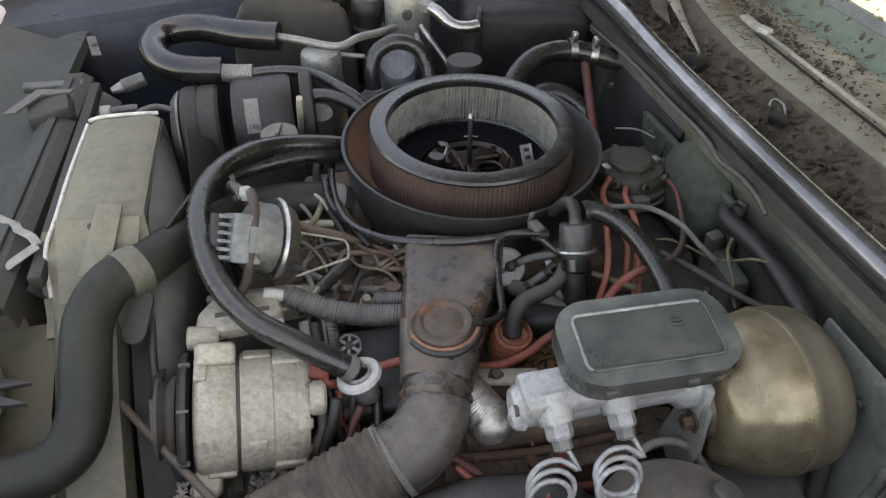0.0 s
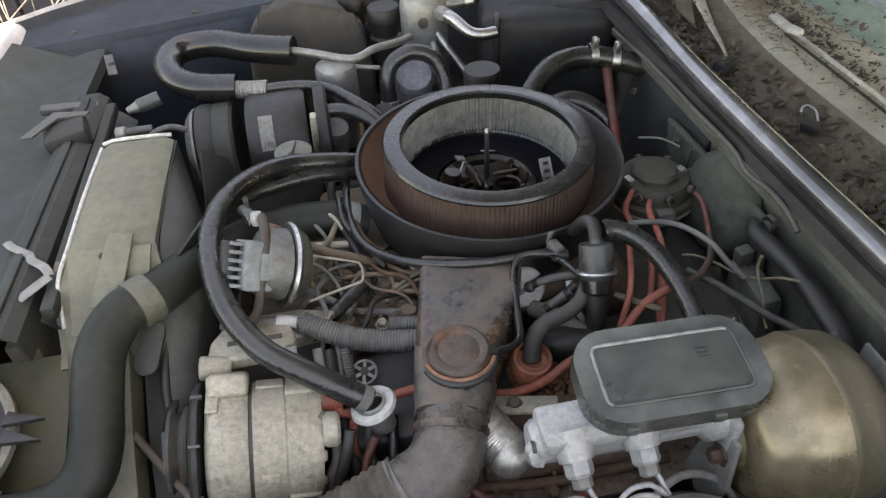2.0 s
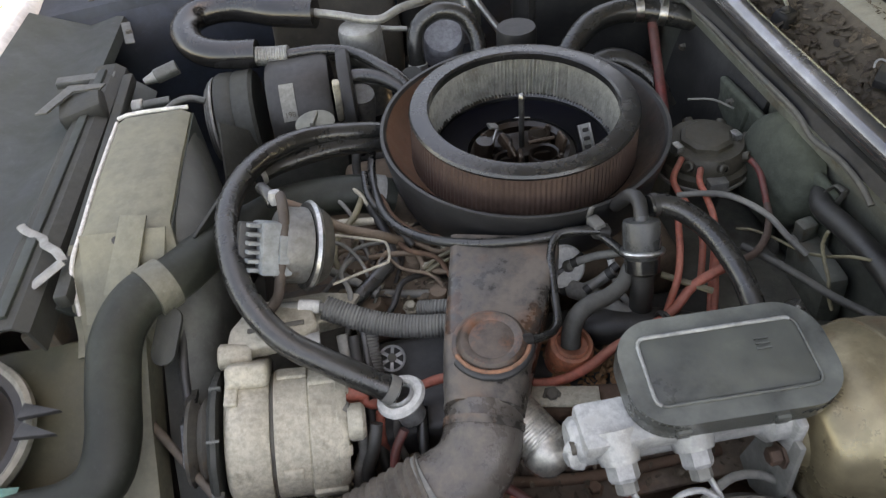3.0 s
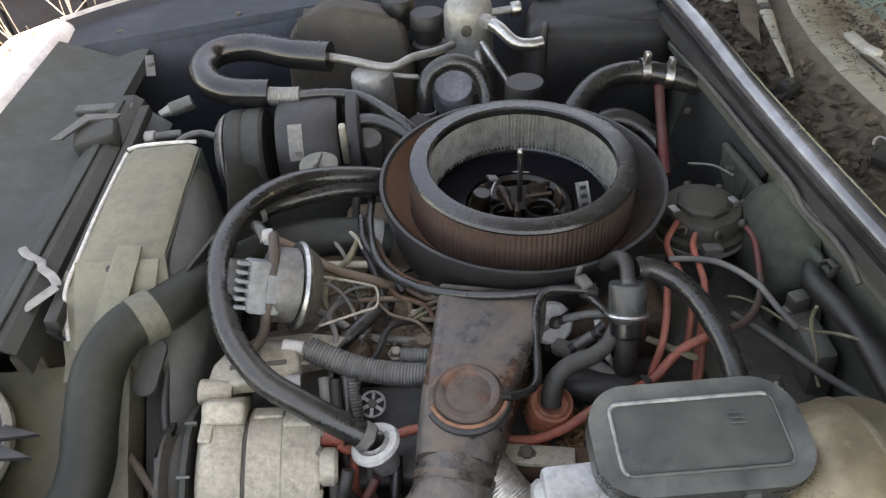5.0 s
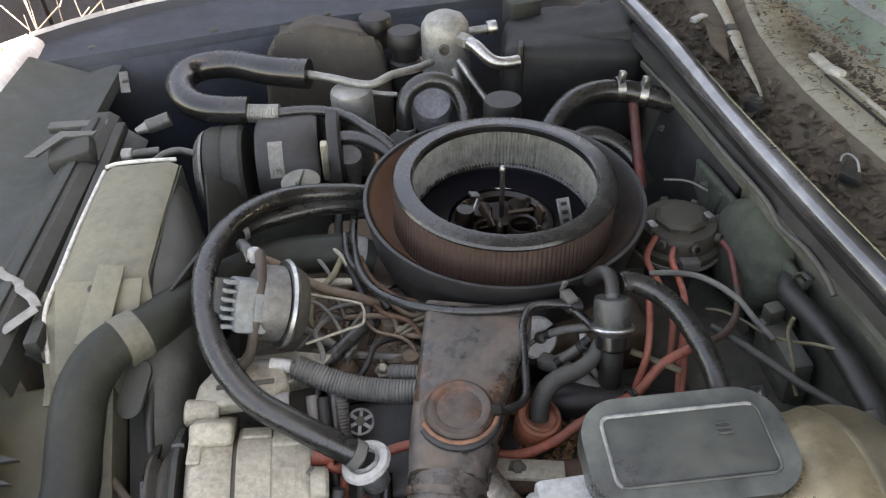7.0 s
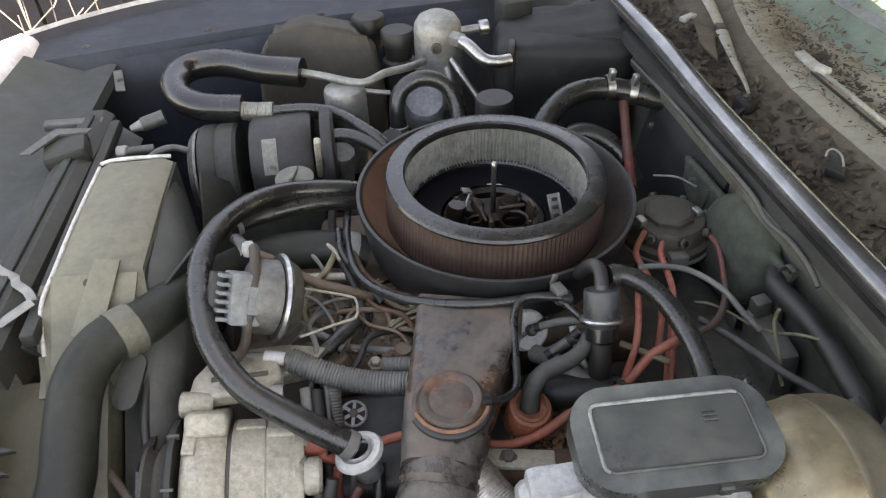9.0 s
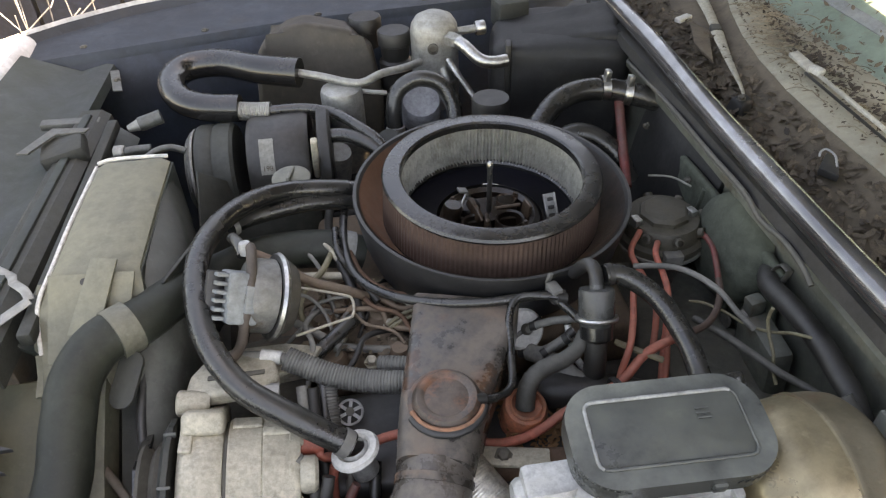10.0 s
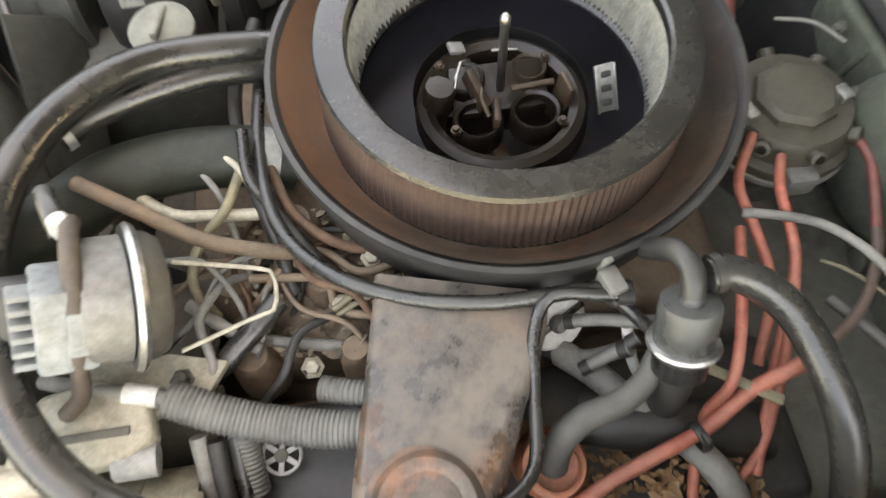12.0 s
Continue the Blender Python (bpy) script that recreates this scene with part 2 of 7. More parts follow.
def tube(bm, pts, r, seg=12, step=0.012, rib=None, taper=None, flat=1.0):
    """A hose, pipe or wire along pts. rib: (pitch, depth) of corrugations; taper: radius at the far end; flat: squash of the cross-section."""
    if rib:
        step = rib[0] / 4
    if seg >= 6:
        seg = max(seg, 12)
        step = min(step, 0.008)
    c = spline(pts, step)
    rings, travelled = [], 0.0
    side = None
    for i, q in enumerate(c):
        d = (c[min(i + 1, len(c) - 1)] - c[max(i - 1, 0)]).normalized()
        if side is None:
            side = d.cross(Vector((0, 0, 1)))
            if side.length < 0.1:
                side = d.cross(Vector((1, 0, 0)))
        side = (side - d * side.dot(d)).normalized()
        up = d.cross(side)
        if i:
            travelled += (q - c[i - 1]).length
        rr = r if taper is None else r + (taper - r) * i / (len(c) - 1)
        if rib:
            rr += rib[1] * (0.5 + 0.5 * math.cos(2 * math.pi * travelled / rib[0]))
        rings.append([bm.verts.new(q + rr * (math.cos(a) * side + flat * math.sin(a) * up)) for a in (2 * math.pi * k / seg for k in range(seg))])
    for a, b in zip(rings, rings[1:]):
        for k in range(seg):
            bm.faces.new((a[k], a[(k + 1) % seg], b[(k + 1) % seg], b[k]))
    bm.faces.new(rings[0][::-1])
    bm.faces.new(rings[-1])
    return bm


def lathe(bm, prof, origin=(0, 0, 0), axis=(0, 0, 1), seg=32, wave=None, close=False):
    """A turned shape: prof is rows of (radius, height along axis). wave: function of (angle index, row) that gives a radius offset."""
    z = Vector(axis).normalized()
    x = z.cross(Vector((0, 1, 0)))
    if x.length < 0.1:
        x = z.cross(Vector((1, 0, 0)))
    x.normalize()
    y = z.cross(x)
    o = Vector(origin)
    rings = []
    for j, (r, h) in enumerate(prof):
        if r < 1e-6:
            rings.append([bm.verts.new(o + z * h)])
        else:
            rings.append([bm.verts.new(o + z * h + (r + (wave(k, j) if wave else 0)) * (math.cos(2 * math.pi * k / seg) * x + math.sin(2 * math.pi * k / seg) * y)) for k in range(seg)])
    pairs = list(zip(rings, rings[1:]))
    if close:
        pairs.append((rings[-1], rings[0]))
    for a, b in pairs:
        for k in range(seg):
            m = (k + 1) % seg
            if len(a) == 1 and len(b) == 1:
                continue
            if len(a) == 1:
                bm.faces.new((a[0], b[m], b[k]))
            elif len(b) == 1:
                bm.faces.new((a[k], a[m], b[0]))
            else:
                bm.faces.new((a[k], a[m], b[m], b[k]))
    return bm


def box(bm, size, m=None, bevel=0.004, segments=2, taper=1.0):
    """A block of that size about its centre, moved by m, with rounded edges. taper: scale of the top face."""
    s = bmesh.ops.create_cube(bm, size=1.0)["verts"]
    for v in s:
        k = taper if v.co.z > 0 else 1.0
        v.co = Vector((v.co.x * size[0] * k, v.co.y * size[1] * k, v.co.z * size[2]))
    if bevel:
        edges = {e for v in s for e in v.link_edges}
        made = bmesh.ops.bevel(bm, geom=list(edges), offset=min(bevel, min(size) * 0.45), segments=segments, affect="EDGES", profile=0.5)
        s = list({v for f in made["faces"] for v in f.verts} | {v for v in s if v.is_valid})
    if m is not None:
        bmesh.ops.transform(bm, matrix=m, verts=s)
    return bm


def prism(bm, outline, h, m=None, bevel=0.0, segments=2):
    """An outline in x, y raised from 0 to h, moved by m."""
    low = [bm.verts.new((x, y, 0)) for x, y in outline]
    top = [bm.verts.new((x, y, h)) for x, y in outline]
    n = len(outline)
    bm.faces.new(low[::-1])
    bm.faces.new(top)
    for i in range(n):
        bm.faces.new((low[i], low[(i + 1) % n], top[(i + 1) % n], top[i]))
    vs = low + top
    if bevel:
        made = bmesh.ops.bevel(bm, geom=list({e for v in vs for e in v.link_edges}), offset=bevel, segments=segments, affect="EDGES", profile=0.5)
        vs = list({v for f in made["faces"] for v in f.verts} | {v for v in vs if v.is_valid})
    if m is not None:
        bmesh.ops.transform(bm, matrix=m, verts=vs)
    return bm


def rounded(w, d, r, n=6):
    """The outline of a rectangle with rounded corners."""
    out = []
    for cx, cy, a in ((w / 2 - r, d / 2 - r, 0), (-w / 2 + r, d / 2 - r, 90), (-w / 2 + r, -d / 2 + r, 180), (w / 2 - r, -d / 2 + r, 270)):
        out += [(cx + r * math.cos(radians(a + 90 * k / n)), cy + r * math.sin(radians(a + 90 * k / n))) for k in range(n + 1)]
    return out


def sheet(bm, prof, x0, x1, thick, axis="x"):
    """A bent sheet: prof is rows of the two other axes, run from x0 to x1 along axis, with that thickness."""
    p = [Vector((a, b)) for a, b in prof]
    back = []
    for i, q in enumerate(p):
        d = (p[min(i + 1, len(p) - 1)] - p[max(i - 1, 0)]).normalized()
        back.append(q + Vector((d.y, -d.x)) * thick)
    loop = p + back[::-1]

    def at(t, q):
        return (t, q.x, q.y) if axis == "x" else (q.x, t, q.y) if axis == "y" else (q.x, q.y, t)
    a = [bm.verts.new(at(x0, q)) for q in loop]
    b = [bm.verts.new(at(x1, q)) for q in loop]
    n = len(loop)
    for i in range(n):
        bm.faces.new((a[i], a[(i + 1) % n], b[(i + 1) % n], b[i]))
    m = len(p)
    for i in range(m - 1):
        bm.faces.new((a[i], a[i + 1], a[n - 2 - i], a[n - 1 - i]))
        bm.faces.new((b[i + 1], b[i], b[n - 1 - i], b[n - 2 - i]))
    return bm


def loft(bm, sections, drop=0.005):
    """A sheet through rows of points, with a thickness downwards."""
    loops = [[Vector(p) for p in sec] + [Vector(p) - Vector((0, 0, drop)) for p in sec[::-1]] for sec in sections]
    rings = [[bm.verts.new(p) for p in loop] for loop in loops]
    n = len(rings[0])
    for a, b in zip(rings, rings[1:]):
        for k in range(n):
            bm.faces.new((a[k], a[(k + 1) % n], b[(k + 1) % n], b[k]))
    bm.faces.new(rings[0])
    bm.faces.new(rings[-1][::-1])
    return bm


def B():
    return bmesh.new()


def crumple(bm, amount, size, seed=0.0, cuts=7):
    """Dents and sags in a soft or battered thing, after cutting its faces finer."""
    bmesh.ops.subdivide_edges(bm, edges=[e for e in bm.edges if e.calc_length() > 0.03], cuts=cuts, use_grid_fill=True)
    bm.normal_update()
    for v in bm.verts:
        x, y, z = v.co / size
        w = math.sin(1.7 * x + 2.3 * y + seed) + math.sin(2.9 * z - 1.3 * x + 1.9 * seed) + 0.6 * math.sin(4.1 * y + 3.7 * z - seed) + 0.4 * math.sin(7.3 * x - 5.9 * z + 6.1 * y)
        v.co += v.normal * amount * 0.4 * w
    return bm


def hose(name, pts, r, material, label, category="hose", group="", **more):
    return solo(name, tube(B(), pts, r, **more), material, label, category, group)


def tips(line, pts, r, material, name="end_sleeve", at_ends=(0, 1), long=0.012):
    """A short fatter sleeve or clamp over one or both ends of a hose."""
    for e in at_ends:
        a, b = (Vector(pts[0]), Vector(pts[1])) if e == 0 else (Vector(pts[-1]), Vector(pts[-2]))
        d = (b - a).normalized()
        part(name, tube(B(), [a + d * 0.001, a + d * (0.001 + 0.5 * long), a + d * long], r, 12, 0.01), material, line)


def bolt(parent, at, axis=(0, 0, 1), r=0.006, h=0.006, material=None, name="bolt"):
    bm = lathe(B(), [(0, -0.002), (r * 1.5, -0.002), (r * 1.5, 0.001), (r, 0.001), (r, h), (r * 0.8, h + 0.001), (0, h + 0.001)], at, axis, 6)
    return part(name, bm, material or DARK, parent, sharp=20)


# ---- setting ----
bm = B()
box(bm, (120, 120, 0.1), pose(0, 0, -0.05), 0)
solo("ground", bm, SOIL, "dry bare soil under and around the car", "ground", kind="structure")
bm = B()
for k in range(30):
    box(bm, (0.24, 0.05, 1.45), pose(-3.75 + 0.25 * k, 2.3, 0.725), 0.004, 1)
solo("wall_north", bm, WALLM, "dark blue board fence beyond the car", "fence", kind="structure")

# the car's sheet metal round the engine bay
body = thing("car_body", (0.0, 0.8, 0.3), "pale old car with its engine bay open, dusty and leaf-strewn", "car")
LEDGE = surface("dull_blue_grey_ledge", (0.024, 0.035, 0.048), 0.38, dust=0.4, dcol=(0.036, 0.047, 0.06), scale=9, spot=(0.03, 0.032, 0.034), spots=0.3, spot_scale=12)
# stations along the fender: x, inner edge of the ledge, crest
STATIONS = [(-0.56, 1.35, 1.425), (-0.5, 1.363, 1.478), (-0.44, 1.376, 1.518), (-0.38, 1.389, 1.553), (-0.25, 1.418, 1.60), (-0.05, 1.46, 1.635), (0.3, 1.49, 1.66), (0.75, 1.5, 1.67)]
for side in (0, 1):
    def at(y):
        return y if not side else 1.476 - y
    ledge = part("fender_ledge", loft(B(), [[(x, at(a - 0.01), 0.935), (x, at(a), 0.952), (x, at(b - 0.012), 0.96), (x, at(b), 0.975)] for x, a, b in STATIONS]), LEDGE, body, "dull blue-grey fender ledge with bolt heads" if not side else "")
    part("fender", loft(B(), [[(x, at(b), 0.975), (x, at(b + 0.006), 0.982), (x, at(b + 0.02), 0.975), (x, at(b + 0.06), 0.93), (x, at(b + 0.12), 0.8), (x, at(b + 0.14), 0.3)] for x, a, b in STATIONS]), PAINT, body, "pale painted fender with a sunlit edge" if not side else "")
    if not side:
        for k in range(4):
            bolt(ledge, (-0.45 + 0.22 * k, 1.405 + 0.035 * k, 0.954), r=0.005, h=0.002, material=DARK)
part("inner_fender", loft(B(), [[(x, a - 0.012, 0.937), (x, a - 0.03, 0.9), (x, a - 0.04, 0.8), (x, a - 0.01, 0.6), (x, a - 0.04, 0.35)] for x, a, b in STATIONS]), BLUE_GREY, body, "dark blue-grey inner fender panel with dust")
part("inner_fender", sheet(B(), [(0.131, 0.95), (0.146, 0.8), (0.1, 0.6), (0.146, 0.35)][::-1], -0.55, 0.56, 0.004), BLUE_GREY, body)
for wy, face in ((1.6, 1), (-0.12, -1)):
    wheel = part("wheel", lathe(B(), [(0.0, 0.02), (0.06, 0.03), (0.1, 0.01), (0.17, 0.02), (0.185, 0.05), (0.185, -0.06), (0.05, -0.08), (0, -0.08)], (0.12, wy, 0.32), (0, face, 0), 40), STEEL, body, "steel wheel")
    part("tyre", lathe(B(), [(0.185, 0.06), (0.21, 0.085), (0.27, 0.09), (0.31, 0.075), (0.32, 0.05), (0.32, -0.06), (0.31, -0.085), (0.26, -0.1), (0.2, -0.09), (0.185, -0.06)], (0.12, wy, 0.32), (0, face, 0), 56, close=True), SOFT_BLACK, wheel, "worn black tyre")
# header panel ahead of the radiator, and the grille face
part("header_panel", loft(B(), [[(-0.536, y, 0.93), (-0.54, y, 0.966), (-0.546, y, 0.974), (-0.56, y, 0.98), (f + 0.012, y, 0.982), (f, y, 0.976), (f - 0.006, y, 0.962), (f - 0.012, y, 0.8), (f - 0.012, y, 0.45)] for y, f in ((0.05, -0.575), (0.13, -0.635), (0.74, -0.655), (1.2, -0.645), (1.36, -0.632), (1.425, -0.575))], 0.005), PAINT, body, "pale painted header panel lit by the sun")
part("splash_panel", sheet(B(), [(-0.55, 0.38), (0.6, 0.36)], 0.1, 1.36, 0.004, "y"), DARK, body)

# radiator support: sloping grimy panel with a rail
part("radiator_support", sheet(B(), [(-0.31, 0.90), (-0.335, 0.925), (-0.40, 0.935), (-0.45, 0.925), (-0.545, 0.965)], 0.635, 1.12, 0.004, "y"), SUPPORT, body, "grimy olive-green radiator support panel")
part("radiator_support", sheet(B(), [(-0.388, 0.92), (-0.392, 0.934), (-0.40, 0.935), (-0.45, 0.925), (-0.545, 0.965)], 1.12, 1.352, 0.004, "y"), SUPPORT, body)
bm = sheet(B(), [(-0.53, 0.93), (-0.53, 0.4)], 0.136, 1.352, 0.004, "y")
part("grille_panel", bm, DARK, body)

# firewall and cowl
part("firewall", sheet(B(), [(0.50, 0.36), (0.515, 0.6), (0.53, 0.85), (0.525, 0.945), (0.505, 0.955), (0.505, 0.965), (0.53, 0.985), (0.53, 1.002)], 0.1, 1.38, 0.004, "y"), FIREWALL, body, "grimy dark firewall with dust and rust stains")
part("bulb_seal", tube(B(), [(0.513, 0.2, 1.012), (0.511, 0.4, 1.015), (0.509, 0.6, 1.016), (0.51, 0.82, 1.017), (0.518, 1.02, 1.017), (0.521, 1.2, 1.015), (0.522, 1.38, 1.012)], 0.0155, 16, 0.03), SEAL, body, "shiny worn bulb seal along the cowl edge")
part("seal_channel", sheet(B(), [(0.494, 0.985), (0.498, 0.999), (0.535, 1.0), (0.548, 0.985)], 0.1, 1.38, 0.002, "y"), BLACK_PAINT, body)
# the cowl's front edge sweeps back towards the far side
COWL_EDGE = [(y, 0.655 + 0.42 * max(0.0, y - 0.8) ** 2) for y in (0.2, 0.5, 0.8, 0.9, 1.0, 1.1, 1.2, 1.3, 1.4)]
part("cowl_trough", loft(B(), [[(0.535, y, 1.0), (0.548, y, 0.97), (0.565, y, 0.962), (0.59, y, 0.968), (e - 0.01, y, 0.99), (e, y, 0.998)] for y, e in COWL_EDGE], 0.003), TROUGH, body, "dirty cowl trough full of dead leaves")
part("cowl_panel", loft(B(), [[(e, y, 0.999), (e + 0.008, y, 1.003), (0.5 * (e + 0.775), y, 1.012), (0.765, y, 1.0215), (0.77, y, 1.014)] for y, e in COWL_EDGE], 0.003), COWL, body, "dusty pale cowl panel")
part("windshield", sheet(B(), [(0.762, 1.017), (0.95, 1.105), (1.3, 1.33)], 0.1, 1.48, 0.005, "y"), GLASS, body, "green-tinted windshield with dirt")
part("wiper_strip", sheet(B(), [(0.817, 1.045), (0.8335, 1.0535)], 0.3, 1.48, 0.006, "y"), GREY_PLASTIC, body, "pale blue-grey strip on the glass")

# unseen raised hood, added to shade the bay; edges set by where its shadow falls
part("hood", loft(B(), [[(0.87 + 0.1 * (y - 0.74) ** 2, y, 1.14), (0.69, y, 1.56), (0.42, y, 1.92), (0.12, y, 2.2)] for y in (-0.06, 0.1, 0.26, 0.42, 0.58, 0.74, 0.9, 1.06, 1.22, 1.38, 1.54, 1.64)], 0.03), LEDGE, body, "raised hood, out of view, added to shade the engine bay")

# ---- radiator, shroud and fan ----
rad = thing("radiator", (-0.36, 0.79, 0.4), "dark dusty radiator with a long top tank", "radiator")
part("top_tank", sheet(B(), [(-0.392, 0.92), (-0.388, 0.948), (-0.378, 0.957), (-0.35, 0.957), (-0.34, 0.949), (-0.336, 0.92)][::-1], 0.585, 1.12, 0.003, "y"), RADIATOR, rad)
part("tank_seam", box(B(), (0.012, 0.5, 0.007), pose(-0.364, 0.85, 0.961), 0.002), SUPPORT, rad)
part("core", box(B(), (0.035, 0.5, 0.46), pose(-0.36, 0.87, 0.68), 0.003), DARK, rad)
part("rail", box(B(), (0.016, 0.47, 0.018), pose(-0.323, 0.86, 0.945, 0, 0, 1.5), 0.004), RADIATOR, rad)
GALV = surface("dusty_galvanised_steel", (0.13, 0.137, 0.128), 0.38, metal=0.3, dust=0.4, dcol=(0.17, 0.168, 0.147), scale=30)
bracket = part("bracket", box(B(), (0.06, 0.06, 0.03), pose(-0.372, 0.998, 0.957, 0, -8, 14), 0.006), RADIATOR, rad, "bent dusty mounting bracket")
part("bent_plate", prism(B(), [(-0.425, 0.972), (-0.395, 1.04), (-0.34, 1.03), (-0.345, 1.018), (-0.385, 1.02), (-0.408, 0.97)], 0.003, pose(0, 0, 0.973), 0.001), GALV, bracket, "pale bent plate")
part("strip", box(B(), (0.085, 0.02, 0.012), pose(-0.388, 1.088, 0.956, 0, 4, 4), 0.003), GALV, rad, "pale dusty strip")

shroud = thing("fan_shroud", (-0.25, 0.7, 0.5), "dusty olive plastic fan shroud with a boxed top", "shroud")
def ribs(y, top, wide=0.0):
    return [(-0.306 - wide, y, top - 0.045), (-0.304 - wide, y, top - 0.009), (-0.287, y, top), (-0.216, y, top), (-0.206 + wide, y, top - 0.007), (-0.205 + wide, y, top - 0.045)]


def slim(y, top):
    return [(-0.312, y, top - 0.045), (-0.31, y, top - 0.016), (-0.299, y, top), (-0.252, y, top), (-0.243, y, top - 0.007), (-0.242, y, top - 0.045)]


part("top_cover", loft(B(), [ribs(0.916, 0.975), ribs(0.91, 0.983), ribs(0.80, 0.983), ribs(0.695, 0.979), ribs(0.66, 0.962, 0.008), ribs(0.615, 0.922, 0.004), slim(0.60, 0.912), slim(0.52, 0.862), slim(0.44, 0.80), slim(0.36, 0.70), slim(0.33, 0.5)], 0.004), SHROUD, shroud)
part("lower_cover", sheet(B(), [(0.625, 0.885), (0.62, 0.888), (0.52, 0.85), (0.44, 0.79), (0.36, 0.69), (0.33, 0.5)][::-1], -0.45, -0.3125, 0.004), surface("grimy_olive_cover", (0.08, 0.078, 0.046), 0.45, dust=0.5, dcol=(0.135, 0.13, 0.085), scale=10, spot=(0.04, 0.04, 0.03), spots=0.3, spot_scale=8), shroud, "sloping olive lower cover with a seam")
part("side_cover", sheet(B(), [(0.70, 0.958), (0.675, 0.95), (0.645, 0.925), (0.62, 0.895), (0.60, 0.885)][::-1], -0.322, -0.298, 0.004), SHROUD, shroud)
part("fan_guard", sheet(B(), [(0.66, 0.9), (0.6, 0.875), (0.52, 0.82), (0.44, 0.74), (0.40, 0.6)][::-1], -0.236, -0.2, 0.004), RADIATOR, shroud, "dark inner edge of the shroud")
# near-white rim: the light along the shroud's edge is put into its colour
bm = tube(B(), [(-0.3025, 0.914, 0.9755), (-0.303, 0.86, 0.976), (-0.3035, 0.78, 0.9755), (-0.304, 0.70, 0.971), (-0.3095, 0.672, 0.962), (-0.312, 0.655, 0.949), (-0.309, 0.625, 0.922)], 0.0024, 8, 0.01)
tube(bm, [(-0.3, 0.917, 0.979), (-0.287, 0.9175, 0.9825), (-0.25, 0.9175, 0.983), (-0.209, 0.917, 0.981)], 0.0028, 8, 0.01)
part("rim", bm, surface("painted_rim_highlight", (0.8, 0.79, 0.74), 0.4, dust=0.1, vary=0.12), shroud, "raised rim with its bright highlight painted on")
part("tab", prism(B(), [(-0.044, -0.06), (0.012, -0.06), (0.02, -0.024), (0.04, -0.018), (0.047, 0.03), (-0.044, 0.035)], 0.0025, pose(-0.252, 0.655, 0.9605, 38), 0.0008), SHROUD, shroud, "stepped tab with a bolt hole")
part("hole", lathe(B(), [(0, 0.0), (0.0042, 0.0), (0.0046, -0.006)], (-0.258, 0.672, 0.9775), (0, -0.6, 0.8), 14), BLACK_PAINT, shroud)
part("strap", tube(B(), [(-0.2115, 0.635, 0.9405), (-0.2205, 0.627, 0.9412), (-0.2295, 0.619, 0.942)], 0.0287, 28), surface("grey_olive_strap", (0.15, 0.148, 0.115), 0.45, dust=0.5, dcol=(0.24, 0.235, 0.18)), shroud, "pale strap over the hose")
part("strap_plate", prism(B(), [(-0.0165, -0.052), (0.0165, -0.052), (0.015, 0.036), (-0.015, 0.036)], 0.0025, pose(-0.2445, 0.662, 0.9725, 28, 0, -14), 0.0008), SHROUD, shroud, "flat strap from the bolt hole to the hose")
part("strap_end", prism(B(), rounded(0.027, 0.06, 0.012, 5), 0.004, pose(-0.2145, 0.583, 0.912, 28, 0, -16), 0.0012), RADIATOR, shroud, "rounded end of the strap below the hose")
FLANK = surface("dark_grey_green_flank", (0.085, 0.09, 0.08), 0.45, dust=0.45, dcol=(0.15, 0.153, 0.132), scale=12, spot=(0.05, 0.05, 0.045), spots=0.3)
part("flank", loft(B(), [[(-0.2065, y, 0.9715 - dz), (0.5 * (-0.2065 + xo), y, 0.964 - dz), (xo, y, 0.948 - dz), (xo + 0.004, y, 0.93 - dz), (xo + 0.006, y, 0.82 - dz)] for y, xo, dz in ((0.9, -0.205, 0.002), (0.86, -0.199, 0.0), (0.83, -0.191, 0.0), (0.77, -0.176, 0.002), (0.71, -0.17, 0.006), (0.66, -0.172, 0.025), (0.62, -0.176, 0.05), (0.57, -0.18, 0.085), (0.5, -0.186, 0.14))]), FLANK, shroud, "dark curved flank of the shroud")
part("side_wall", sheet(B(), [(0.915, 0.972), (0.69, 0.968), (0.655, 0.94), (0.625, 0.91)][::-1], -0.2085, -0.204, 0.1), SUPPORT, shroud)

fan = thing("cooling_fan", (-0.19, 0.79, 0.72), "dusty dark metal cooling fan behind the shroud", "fan")
part("hub", lathe(B(), [(0, -0.03), (0.05, -0.03), (0.06, -0.02), (0.06, 0.02), (0, 0.03)], (-0.175, 0.79, 0.73), (1, 0, 0), 28), DARK, fan)
for k in range(6):
    bm = prism(B(), [(-0.035, 0.05), (0.035, 0.05), (0.055, 0.24), (-0.02, 0.255)], 0.004, pose(-0.175, 0.79, 0.73, 0, 0, 0) @ Matrix.Rotation(radians(60 * k + 112), 4, "X") @ pose(0, 0, 0, 0, 62, 0), 0.001)
    part("blade", bm, RADIATOR, fan)

rh = thing("upper_radiator_hose", (-0.26, 0.6, 0.9), "thick black rubber radiator hose bent over the shroud", "hose")
